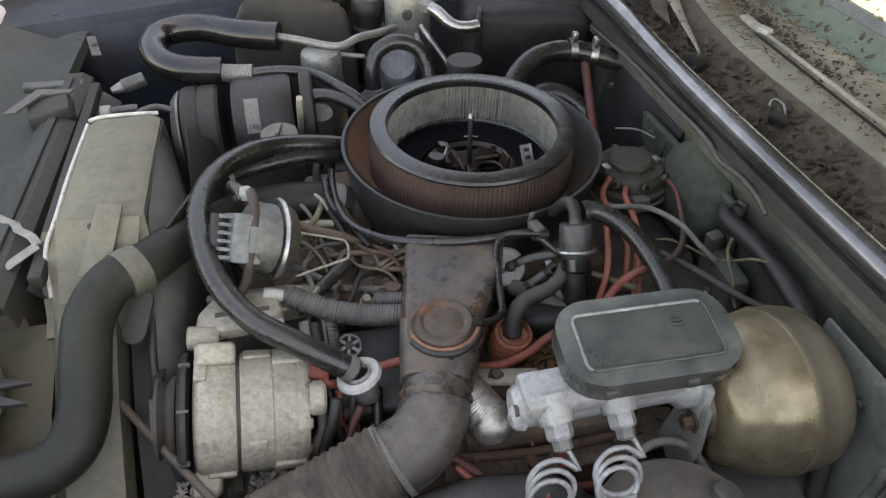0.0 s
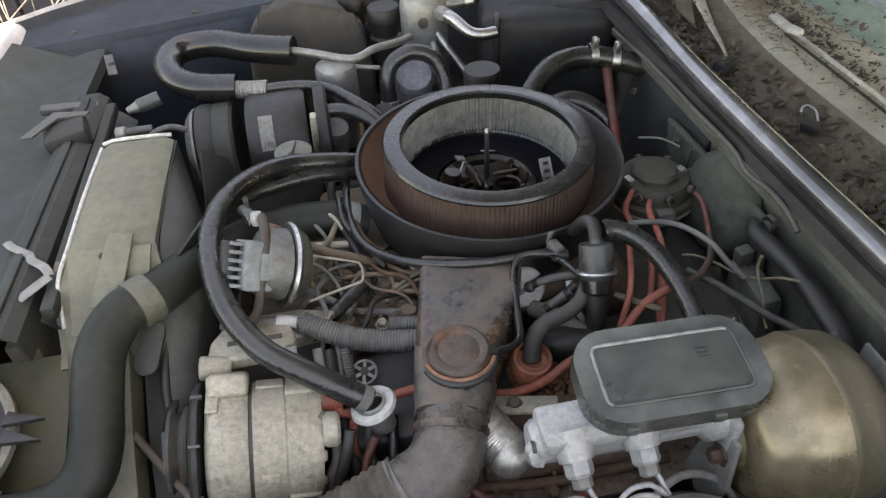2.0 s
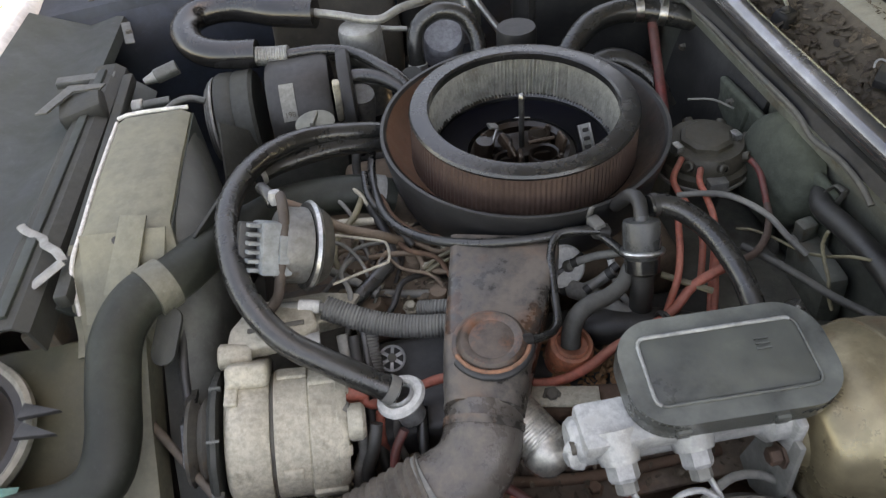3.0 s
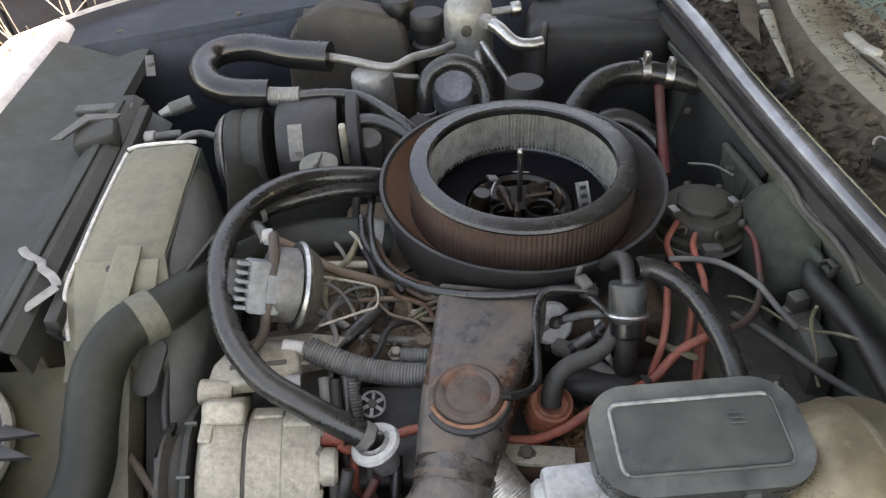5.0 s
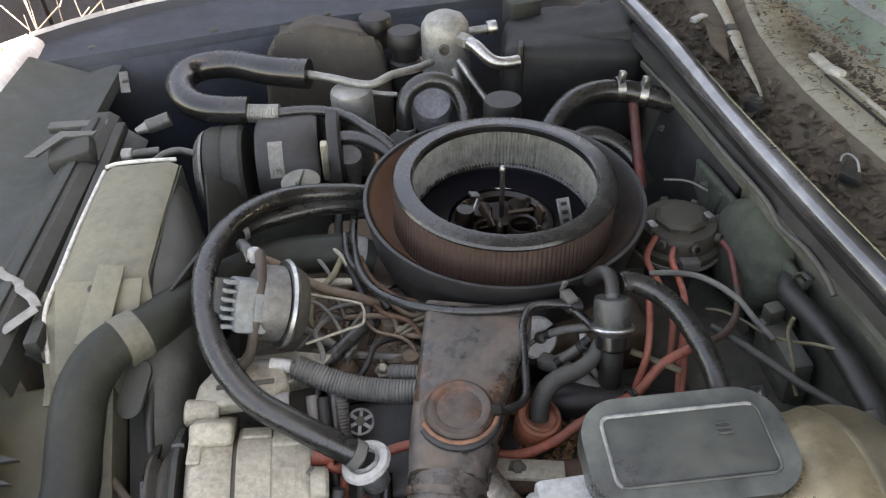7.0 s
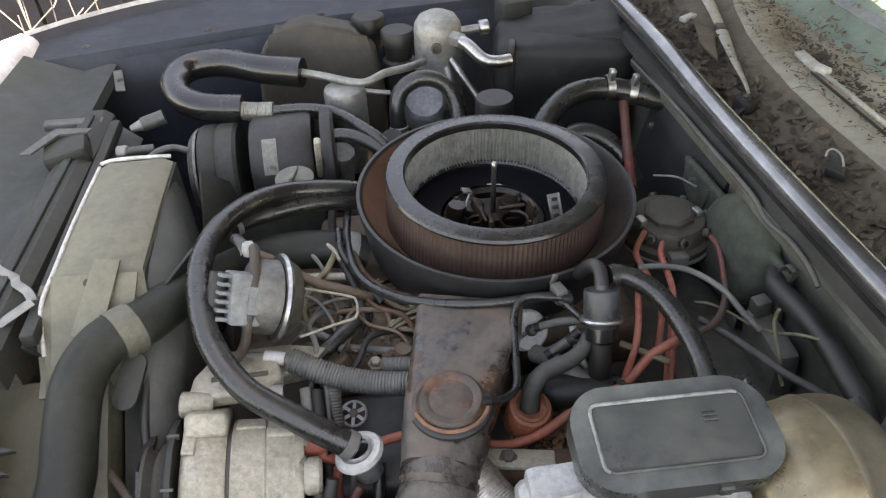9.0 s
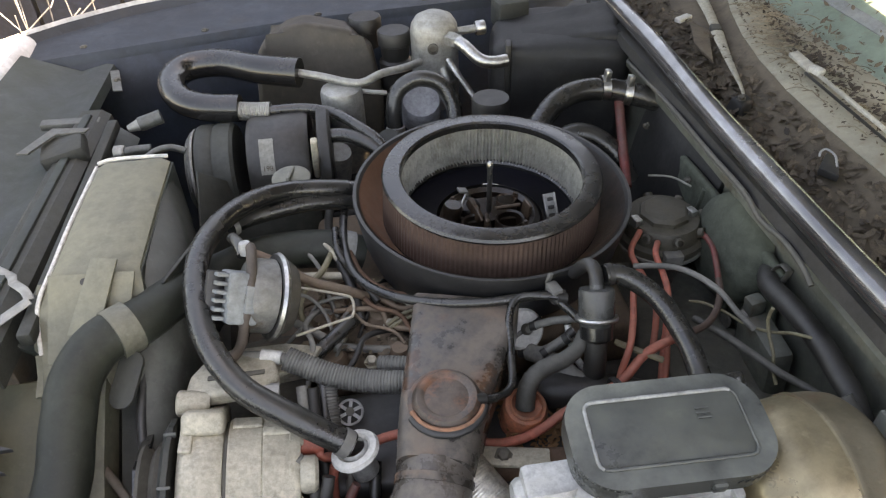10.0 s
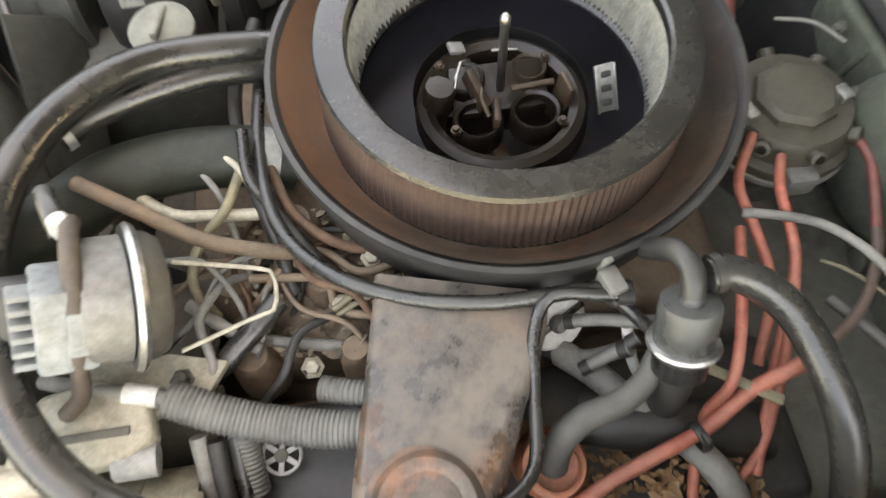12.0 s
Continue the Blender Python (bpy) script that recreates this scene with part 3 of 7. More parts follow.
part("hose_body", tube(B(), [(0.035, 0.80, 0.868), (0.0, 0.80, 0.882), (-0.05, 0.80, 0.888), (-0.1, 0.787, 0.893), (-0.135, 0.75, 0.905), (-0.175, 0.69, 0.928), (-0.205, 0.64, 0.94), (-0.238, 0.612, 0.943), (-0.258, 0.575, 0.93), (-0.262, 0.53, 0.908), (-0.263, 0.49, 0.886), (-0.275, 0.458, 0.868), (-0.308, 0.442, 0.858), (-0.36, 0.44, 0.855), (-0.43, 0.44, 0.845)], 0.0255, 20), surface("dull_green_black_rubber", (0.025, 0.029, 0.023), 0.45, dust=0.3, dcol=(0.058, 0.063, 0.048), scale=16, spec=0.4, bump=0.2), rh)
part("clamp", tube(B(), [(0.01, 0.80, 0.879), (0.022, 0.80, 0.874)], 0.0272, 24), SILVER, rh, "dull metal hose clamp")
bh = thing("breather_hose", (0.0, 0.5, 0.86), "long black breather hose looped down to a white grommet", "hose")
part("hose_body", tube(B(), [(0.06, 0.885, 0.905), (0.02, 0.875, 0.925), (-0.055, 0.855, 0.945), (-0.105, 0.815, 0.957), (-0.137, 0.755, 0.963), (-0.147, 0.685, 0.96), (-0.130, 0.60, 0.947), (-0.095, 0.545, 0.925), (-0.048, 0.517, 0.903), (-0.012, 0.503, 0.881), (0.009, 0.4965, 0.8675)], 0.0135, 16), RUBBER, bh)
part("cuff", tube(B(), [(-0.001, 0.4995, 0.8745), (0.007, 0.497, 0.8685)], 0.0148, 20), WIRE_GREY, bh, "pale cuff at the grommet")


# ---- engine ----
engine = thing("engine", (0.15, 0.79, 0.4), "grimy rust-brown V8 engine with black valve covers", "engine")
part("block", box(B(), (0.5, 0.42, 0.36), pose(0.15, 0.79, 0.56), 0.02), BROWN_RUST, engine)
for s, yy in ((1, 0.545), (-1, 1.035)):
    bm = box(B(), (0.44, 0.13, 0.07), pose(0.17, yy, 0.782, 3 * s), 0.014, 3)
    part("valve_cover", bm, BLACK_PAINT, engine, "dusty black valve cover")
    part("cylinder_head", box(B(), (0.46, 0.16, 0.12), pose(0.17, yy + 0.01 * s, 0.70, 10 * s), 0.008), BROWN_RUST, engine)
part("exhaust_manifold", tube(B(), [(-0.02, 0.43, 0.70), (0.1, 0.42, 0.71), (0.25, 0.42, 0.70), (0.38, 0.42, 0.62)], 0.035, 14), RUST, engine, "rusty exhaust manifold")
part("intake_manifold", box(B(), (0.40, 0.30, 0.08), pose(0.17, 0.79, 0.80), 0.015, 3), BROWN_RUST, engine, "rust-brown intake manifold")
for x, y, z, r, h in ((-0.02, 0.70, 0.83, 0.02, 0.03), (0.05, 0.69, 0.835, 0.016, 0.025), (0.03, 0.74, 0.835, 0.022, 0.035), (0.10, 0.67, 0.83, 0.02, 0.02), (-0.01, 0.64, 0.82, 0.018, 0.03), (0.07, 0.63, 0.83, 0.014, 0.03)):
    part("boss", lathe(B(), [(r * 1.2, -0.02), (r * 1.1, 0), (r, h * 0.7), (r * 0.7, h), (0, h)], (x, y, z), seg=14), BROWN_RUST, engine)
for x, y, z in ((0.062, 0.665, 0.862), (0.035, 0.625, 0.845), (0.09, 0.70, 0.865), (0.0, 0.665, 0.85)):
    bolt(engine, (x, y, z), (0.1, -0.3, 1), 0.006, 0.008, ALU)

part("timing_cover", lathe(B(), [(0.02, -0.04), (0.07, -0.035), (0.095, -0.02), (0.10, 0.03), (0.10, 0.08)], (-0.12, 0.66, 0.73), (1, 0, 0), 36), surface("brown_grey_cast_iron", (0.12, 0.1, 0.08), 0.7, dust=0.4, spot=(0.16, 0.08, 0.05), spots=0.3), engine, "brown-grey front cover")
part("bell_housing", box(B(), (0.16, 0.34, 0.2), pose(0.44, 0.64, 0.70, 0, 6, 0), 0.03, 3), surface("grimy_grey_casting", (0.1, 0.1, 0.085), 0.7, dust=0.5, dcol=(0.2, 0.19, 0.15), spot=(0.06, 0.05, 0.04), spots=0.4), engine, "grimy grey rear casting")
part("frame_rail", box(B(), (1.0, 0.09, 0.1), pose(0.0, 0.34, 0.60), 0.01), surface("rusty_rail", (0.12, 0.085, 0.06), 0.8, dust=0.5, dcol=(0.24, 0.19, 0.14), spot=(0.2, 0.09, 0.05), spots=0.4), engine, "rusty frame rail low in the bay")

# carburettor under the open air cleaner
CARB = surface("brown_varnished_metal", (0.02, 0.012, 0.008), 0.32, dust=0.0, vary=0.5, scale=40, spot=(0.02, 0.012, 0.008), spots=0.4, spot_scale=30)
CARB_TAN = surface("brown_varnished_brass", (0.075, 0.048, 0.032), 0.3, dust=0.0, metal=0.3, vary=0.4, scale=60)
carb = thing("carburettor", (0.2055, 0.799, 0.84), "brown varnished carburettor inside the air cleaner", "carburettor")
part("throat", lathe(B(), [(0.075, -0.02), (0.07, 0.04), (0.066, 0.058), (0.06, 0.062), (0.0535, 0.058), (0.051, 0.04), (0.048, 0.01), (0, 0.005)], (0.203, 0.79, 0.842), seg=40), CARB, carb)
part("choke_plate", box(B(), (0.078, 0.036, 0.003), pose(0.205, 0.812, 0.893, 24), 0.001), CARB, carb)
part("partition", box(B(), (0.092, 0.007, 0.03), pose(0.203, 0.79, 0.878), 0.003), CARB, carb)
part("vent_horn", lathe(B(), [(0.011, -0.03), (0.013, 0.012), (0.011, 0.017), (0, 0.018)], (0.153, 0.796, 0.902), (0.15, 0, 1), 14), CARB, carb)
part("vent_paddle", box(B(), (0.006, 0.022, 0.034), pose(0.252, 0.788, 0.898, 0, 10, 10), 0.003), CARB_TAN, carb)
part("shaft", tube(B(), [(0.212, 0.796, 0.905), (0.246, 0.797, 0.906)], 0.0026, 8), CARB_TAN, carb)
part("lever", box(B(), (0.008, 0.034, 0.014), pose(0.185, 0.80, 0.903, 20, 10, 22), 0.002), CARB_TAN, carb)
part("lever", box(B(), (0.006, 0.03, 0.01), pose(0.197, 0.778, 0.90, -15, 10, -12), 0.002), CARB_TAN, carb)
part("lever", box(B(), (0.014, 0.012, 0.004), pose(0.176, 0.845, 0.905, 0, 20, 10), 0.001), SILVER, carb)
part("booster_bar", box(B(), (0.014, 0.026, 0.006), pose(0.197, 0.753, 0.876, 0, 20, 10), 0.002), CARB_TAN, carb)
for cx, cy, cr in ((0.178, 0.818, 0.017), (0.182, 0.775, 0.02), (0.228, 0.776, 0.02), (0.232, 0.82, 0.015)):
    part("venturi", lathe(B(), [(cr, -0.02), (cr, 0.0), (cr - 0.0015, 0.002), (cr - 0.004, 0.0), (cr - 0.005, -0.02)], (cx, cy, 0.9), (0, 0, 1), 28, close=True), CARB_TAN if cr < 0.016 else CARB, carb)
part("link_rod", tube(B(), [(0.166, 0.80, 0.9), (0.17, 0.808, 0.912), (0.176, 0.82, 0.915), (0.184, 0.83, 0.905)], 0.0018, 10), STEEL, carb)
part("link_rod", tube(B(), [(0.188, 0.795, 0.91), (0.186, 0.785, 0.912), (0.19, 0.772, 0.905)], 0.0022, 10), CARB_TAN, carb)
for bx, by in ((0.16, 0.83), (0.245, 0.825), (0.245, 0.76), (0.163, 0.765)):
    bolt(carb, (bx, by, 0.903), r=0.003, h=0.003, material=CARB_TAN)
carb.location += Vector((0.006, 0.005, 0.014))
part("stud", tube(B(), [(0.2115, 0.813, 0.86), (0.2128, 0.8142, 0.978)], 0.0036, 10), STEEL, carb, "threaded steel stud")
part("stud_cap", lathe(B(), [(0.0038, 0), (0.0042, 0.002), (0.0042, 0.007), (0.0025, 0.0095), (0, 0.01)], (0.2128, 0.8142, 0.974), seg=12), STEEL, carb)
part("wire_spring", tube(B(), [(0.2035, 0.8137, 0.951), (0.2128, 0.8137, 0.95), (0.2235, 0.8137, 0.948)], 0.001, 6), STEEL, carb)

# ---- air cleaner ----
AC, TILT = (0.1948, 0.8443, 0.0), (0.02, -0.035, 1.0)
cleaner = thing("air_cleaner", (0.209, 0.79, 0.89), "open round air cleaner with a dirty pleated filter and no lid", "air cleaner")
pan = part("pan", lathe(B(), [(0.072, 0.9), (0.10, 0.898), (0.135, 0.902), (0.15, 0.91), (0.163, 0.929), (0.1725, 0.944), (0.177, 0.9495), (0.1812, 0.9495), (0.1818, 0.945), (0.178, 0.925), (0.172, 0.89), (0.163, 0.862), (0.14, 0.852), (0.075, 0.85)], AC, TILT, seg=96, close=True), BLACK_PAINT, cleaner, "black painted pan with a rolled rim")
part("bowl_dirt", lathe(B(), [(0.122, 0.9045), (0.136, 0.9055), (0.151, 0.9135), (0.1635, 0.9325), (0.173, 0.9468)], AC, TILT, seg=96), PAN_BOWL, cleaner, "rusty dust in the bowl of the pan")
part("pan_floor", lathe(B(), [(0.072, 0.9015), (0.10, 0.8995), (0.1165, 0.9015)], AC, TILT, seg=64), surface("clean_black_paint", (0.006, 0.006, 0.01), 0.3, dust=0.0, bump=0.05, grit=0.2, spec=0.2), cleaner, "glossy black floor of the pan")
part("filter_paper", lathe(B(), [(0.117, 0.907), (0.1178, 0.925), (0.1184, 0.945), (0.1195, 0.968)], AC, TILT, seg=300, wave=lambda k, j: (0.0055 + 0.0018 * math.sin(1.3 * k) * math.sin(0.37 * k + 0.8 * j)) if k % 2 else (-0.001 + 0.0012 * math.sin(0.71 * k + 1.1 * j))), PAPER, cleaner, "pale pleated filter paper")
part("filter_outside", lathe(B(), [(0.144, 0.911), (0.1425, 0.94), (0.1405, 0.972)], AC, TILT, seg=300, wave=lambda k, j: -0.001 if k % 2 else 0.0003), BROWN_PAPER, cleaner, "brown dirt-caked outside of the filter")
part("top_ring", lathe(B(), [(0.1172, 0.965), (0.1172, 0.9735), (0.1195, 0.976), (0.1355, 0.9762), (0.1405, 0.9748), (0.1425, 0.9715), (0.1412, 0.968)], AC, TILT, seg=96, close=True), RUBBER_CLEAN, cleaner, "black rubber sealing ring")
part("bottom_ring", lathe(B(), [(0.115, 0.902), (0.115, 0.907), (0.118, 0.91), (0.145, 0.91), (0.1475, 0.908), (0.1475, 0.903)], AC, TILT, seg=96, close=True), RUBBER_CLEAN, cleaner)
clip = part("clip", box(B(), (0.016, 0.0025, 0.038), pose(0.29, 0.788, 0.92, -35, 0, 8), 0.001), SILVER, cleaner, "bright spring clip")
for k in (-1, 1):
    part("clip_rail", box(B(), (0.002, 0.004, 0.038), pose(0.29 + 0.0075 * k, 0.7865 + 0.001 * k, 0.921, -35, 0, 8), 0.0006), STEEL, clip)
for dz in (-0.011, 0.0, 0.011):
    part("slot", box(B(), (0.008, 0.003, 0.005), pose(0.29, 0.786 + 0.7 * dz, 0.922 + 0.7 * dz, -35, 0, 8), 0.001), BLACK_PAINT, clip)

# intake snorkel, elbow and flexible duct
FLEX = surface("brown_ribbed_cloth_duct", (0.11, 0.088, 0.068), 0.6, dust=0.65, dcol=(0.26, 0.22, 0.175), scale=22, spot=(0.035, 0.029, 0.025), spots=0.55, spot_scale=22, bump=0.6, edge=(0.4, 0.62))
ELBOW = surface("patchy_grey_elbow", (0.12, 0.1, 0.085), 0.22, dust=0.6, dcol=(0.3, 0.255, 0.21), scale=20, spot=(0.03, 0.028, 0.028), spots=0.62, spot_scale=24, bump=0.6, edge=(0.44, 0.6), dscale=1.2)
VALVE = surface("rusty_dusty_valve", (0.09, 0.066, 0.052), 0.3, dust=0.6, dcol=(0.22, 0.165, 0.13), scale=26, spot=(0.25, 0.1, 0.055), spots=0.42, spot_scale=30, edge=(0.4, 0.62))
snorkel = thing("intake_snorkel", (0.1, 0.5, 0.86), "worn black steel intake snorkel with a rusty valve motor", "air duct")
bm = B()
secs = [((0.152, 0.645), 0.122, 0.889, 0.05), ((0.146, 0.62), 0.119, 0.891, 0.052), ((0.125, 0.56), 0.104, 0.888, 0.056), ((0.107, 0.51), 0.092, 0.882, 0.06), ((0.095, 0.47), 0.082, 0.876, 0.066), ((0.088, 0.445), 0.076, 0.87, 0.07)]
rings = []
for i, ((x, y), w, z, h) in enumerate(secs):
    side = Vector((0.96, -0.28, 0))
    rings.append([bm.verts.new(Vector((x, y, z)) + side * px + Vector((0, 0, pz))) for px, pz in rounded(w, h, 0.006 + 0.003 * i, 4)])
for a, b in zip(rings, rings[1:]):
    for k in range(len(a)):
        bm.faces.new((a[k], a[(k + 1) % len(a)], b[(k + 1) % len(b)], b[k]))
bm.faces.new(rings[0])
bm.faces.new(rings[-1])
part("snorkel_body", bm, DUCT, snorkel)
part("valve_motor", lathe(B(), [(0, 0.004), (0.012, 0.0035), (0.022, 0.003), (0.0255, 0.0055), (0.03, 0.0055), (0.0332, 0.002), (0.035, -0.002), (0.039, -0.003), (0.04, -0.008)], (0.1085, 0.503, 0.914), (0, -0.08, 1), 40), VALVE, snorkel, "rusty round valve motor")
bm = B()
tube(bm, [(0.108 + 0.039 * math.cos(radians(a)), 0.501 + 0.039 * math.sin(radians(a)), 0.9105) for a in range(200, 345, 12)], 0.0035, 6, 0.006)
part("slot_edge", bm, BLACK_PAINT, snorkel)
bm = B()
tube(bm, [(0.1085 + 0.037 * math.cos(radians(a)), 0.503 + 0.037 * math.sin(radians(a)), 0.9125) for a in range(195, 345, 12)], 0.0026, 8, 0.006)
part("rust_ring", bm, surface("bright_flaky_rust", (0.3, 0.125, 0.065), 0.7, dust=0.3, dcol=(0.42, 0.26, 0.18), scale=40, spot=(0.14, 0.06, 0.035), spots=0.45, spot_scale=60), snorkel, "flaky orange rust round the valve motor")
elbow = thing("duct_elbow", (0.05, 0.4, 0.8), "worn black elbow clamped to a ribbed flexible duct", "air duct")
part("elbow_pipe", tube(B(), [(0.091, 0.455, 0.872), (0.085, 0.435, 0.866), (0.075, 0.417, 0.856), (0.058, 0.404, 0.846), (0.03, 0.396, 0.838)], 0.0375, 28, 0.006, taper=0.039), ELBOW, elbow)
part("clamp_ring", tube(B(), [(0.0875, 0.443, 0.8685), (0.0855, 0.436, 0.866)], 0.0395, 28), DUCT, elbow)
part("clamp_ring", tube(B(), [(0.036, 0.398, 0.84), (0.03, 0.396, 0.838)], 0.0412, 28), WIRE_GREY, elbow, "thin pale clamp band")
part("flexible_duct", tube(B(), [(0.032, 0.397, 0.839), (-0.01, 0.388, 0.826), (-0.07, 0.376, 0.806), (-0.14, 0.365, 0.782), (-0.23, 0.355, 0.76), (-0.34, 0.35, 0.75)], 0.0395, 28, rib=(0.0095, 0.0028)), FLEX, elbow, "brown ribbed flexible duct")


# ---- alternator ----
alt = thing("alternator", (-0.1, 0.52, 0.76), "dusty pale aluminium alternator with a red terminal boot", "alternator")
AX, AD = Vector((-0.112, 0.505, 0.820)), Vector((0.985, 0.03, -0.17)).normalized()
AF = Vector((0.141, -0.617, 0.774))
AF = (AF - AD * AF.dot(AD)).normalized()
AU = AF.cross(AD)


def round_alt(along, degrees_, r):
    """A frame on the alternator's barrel: x along its shaft, z outwards; 0 degrees is the side that faces up and out of the bay."""
    a = radians(degrees_)
    out = AU * math.sin(a) + AF * math.cos(a)
    m = Matrix((AD, out.cross(AD), out)).transposed().to_4x4()
    return Matrix.Translation(AX + AD * along + out * r) @ m


part("front_housing", lathe(B(), [(0.03, -0.058), (0.057, -0.0575), (0.0635, -0.054), (0.0655, -0.05), (0.0655, -0.017), (0.064, -0.0145), (0.05, -0.014)], AX, AD, 56), ALU, alt)
part("stator", lathe(B(), [(0.055, -0.0145), (0.062, -0.014), (0.062, -0.0105), (0.055, -0.01)], AX, AD, 56, close=True), DARK, alt)
part("rear_housing", lathe(B(), [(0.05, -0.0105), (0.0635, -0.0105), (0.065, -0.009), (0.0652, 0.022), (0.0642, 0.0232), (0.0665, 0.0246), (0.0668, 0.054), (0.064, 0.06), (0.03, 0.0625), (0, 0.0625)], AX, AD, 56), ALU, alt)
for a in range(-150, 200, 30):
    part("vent_rib", box(B(), (0.016, 0.012, 0.005), round_alt(0.056, a + 12, 0.0625) @ pose(0, 0, 0, 0, 28, 0), 0.002), ALU, alt)
for s_, a, w, d, h in ((0.04, 50, 0.034, 0.012, 0.008), (0.041, -62, 0.034, 0.014, 0.009), (0.006, -33, 0.02, 0.014, 0.006), (-0.036, 57, 0.042, 0.012, 0.006), (-0.05, 44, 0.013, 0.03, 0.005), (-0.03, -75, 0.03, 0.014, 0.008), (0.008, 66, 0.03, 0.02, 0.004)):
    part("cast_boss", box(B(), (w, d, h), round_alt(s_, a, 0.066), 0.0028, 3), ALU, alt)
bm = B()
box(bm, (0.042, 0.085, 0.024), round_alt(-0.035, 84, 0.066), 0.006, 3)
prism(bm, [(-0.178, 0.548), (-0.175, 0.58), (-0.158, 0.605), (-0.12, 0.612), (-0.088, 0.6), (-0.08, 0.565), (-0.1, 0.552)], 0.02, pose(0.018, 0.012, 0.877), 0.005, 3)
part("mounting_ear", bm, ALU, alt)
part("ear_slot", box(B(), (0.06, 0.006, 0.003), pose(-0.107, 0.584, 0.8975), 0.001), DARK, alt)
part("ear_lug", lathe(B(), [(0.0, -0.016), (0.0115, -0.016), (0.0135, -0.012), (0.0135, 0.016), (0.011, 0.018), (0, 0.018)], (-0.15, 0.563, 0.886), (-1, 0, 0.17), 20), ALU, alt)
part("ear_bolt", lathe(B(), [(0.01, -0.014), (0.0115, -0.012), (0.0115, 0.014), (0, 0.015)], (-0.078, 0.566, 0.883), AD, 12), ALU_BRIGHT, alt)
part("bracket_bolt", lathe(B(), [(0.008, -0.01), (0.01, 0.01), (0, 0.012)], (-0.137, 0.448, 0.765), (0, -1, 0), 6), DARK, alt)
part("lower_lug", box(B(), (0.03, 0.03, 0.03), round_alt(-0.045, -84, 0.072), 0.006, 3), ALU, alt)
part("cooling_fan_disc", lathe(B(), [(0.02, -0.072), (0.06, -0.073), (0.0665, -0.069), (0.0665, -0.064), (0.03, -0.061)], AX, AD, 56, wave=lambda k, j: 0.002 if k % 4 < 2 else 0), RADIATOR, alt)
for a in (4, -46, 52):
    part("fan_vane", box(B(), (0.012, 0.003, 0.006), round_alt(-0.066, a, 0.066), 0.001), GALV, alt, "pale worn fan vane")
part("pulley", lathe(B(), [(0.01, -0.098), (0.042, -0.097), (0.045, -0.093), (0.035, -0.086), (0.045, -0.08), (0.043, -0.076), (0.01, -0.074)], AX, AD, 36), DARK, alt)
boot = round_alt(0.072, 46, 0.05)
part("terminal_boot", lathe(B(), [(0.009, -0.016), (0.0115, -0.013), (0.0115, 0.006), (0.0095, 0.011), (0.004, 0.0125), (0, 0.0125)], boot.translation, AD, 20), RED, alt, "red rubber terminal boot")
plug = round_alt(0.07, 8, 0.055)
part("terminal_block", lathe(B(), [(0.0, -0.01), (0.016, -0.01), (0.0185, -0.006), (0.0185, 0.004), (0.015, 0.0075), (0, 0.008)], plug.translation, AD, 24), ALU, alt)
part("drive_belt", sheet(B(), [(0.465, 0.85), (0.5, 0.872), (0.545, 0.865), (0.65, 0.81), (0.8, 0.76)], -0.206, -0.196, 0.006), RUBBER, alt)

bk = thing("alternator_bracket", (-0.08, 0.62, 0.85), "pale dusty cast bracket above the alternator", "bracket")
part("plate", prism(B(), [(-0.135, 0.595), (-0.08, 0.59), (-0.03, 0.608), (-0.018, 0.628), (-0.06, 0.64), (-0.125, 0.64)], 0.008, pose(0, 0, 0.872, 0, 0, 0), 0.002), ALU, bk)
part("web", box(B(), (0.1, 0.008, 0.03), pose(-0.08, 0.612, 0.86, 0, 0, 6), 0.003), ALU, bk)
bolt(bk, (-0.05, 0.618, 0.88), r=0.006, material=DARK)
bolt(bk, (-0.115, 0.615, 0.88), r=0.006, material=DARK)

# ---- brake booster and master cylinder ----
boost = thing("brake_booster", (0.45, 0.39, 0.79), "gold zinc-plated brake booster with rust stains", "brake booster")
BX = (0.0, 0.38, 0.868)
part("front_shell", lathe(B(), [(0, 0.346), (0.034, 0.347), (0.037, 0.351), (0.055, 0.353), (0.063, 0.3565), (0.068, 0.363), (0.071, 0.373), (0.0745, 0.381), (0.0795, 0.388), (0.0835, 0.399), (0.0855, 0.415), (0.0862, 0.426)], BX, (1, 0, 0), 64), GOLD, boost)
part("rear_shell", lathe(B(), [(0.0862, 0.426), (0.088, 0.427), (0.0885, 0.43), (0.087, 0.433), (0.0868, 0.45), (0.084, 0.464), (0.076, 0.474), (0.05, 0.482), (0.03, 0.495), (0, 0.53)], BX, (1, 0, 0), 64), surface("dull_gold_plating", (0.3, 0.245, 0.155), 0.36, metal=0.5, dust=0.6, dcol=(0.27, 0.23, 0.165), scale=12, spot=(0.19, 0.1, 0.055), spots=0.3, spot_scale=12), boost, "duller stained rear shell")
part("check_valve", tube(B(), [(0.372, 0.43, 0.945), (0.365, 0.445, 0.965)], 0.009, 12), RUBBER, boost)
mc = thing("master_cylinder", (0.26, 0.385, 0.88), "pale cast master cylinder with a dusty black reservoir", "master cylinder")
part("cylinder", lathe(B(), [(0, 0.150), (0.017, 0.15), (0.021, 0.155), (0.022, 0.2), (0.022, 0.31), (0.03, 0.318), (0.03, 0.34), (0, 0.342)], (0, 0.386, 0.907), (1, 0, 0), 32), ALU_BRIGHT, mc)
bm = box(B(), (0.165, 0.046, 0.02), pose(0.24, 0.384, 0.924), 0.006)
part("casting", bm, ALU_BRIGHT, mc)
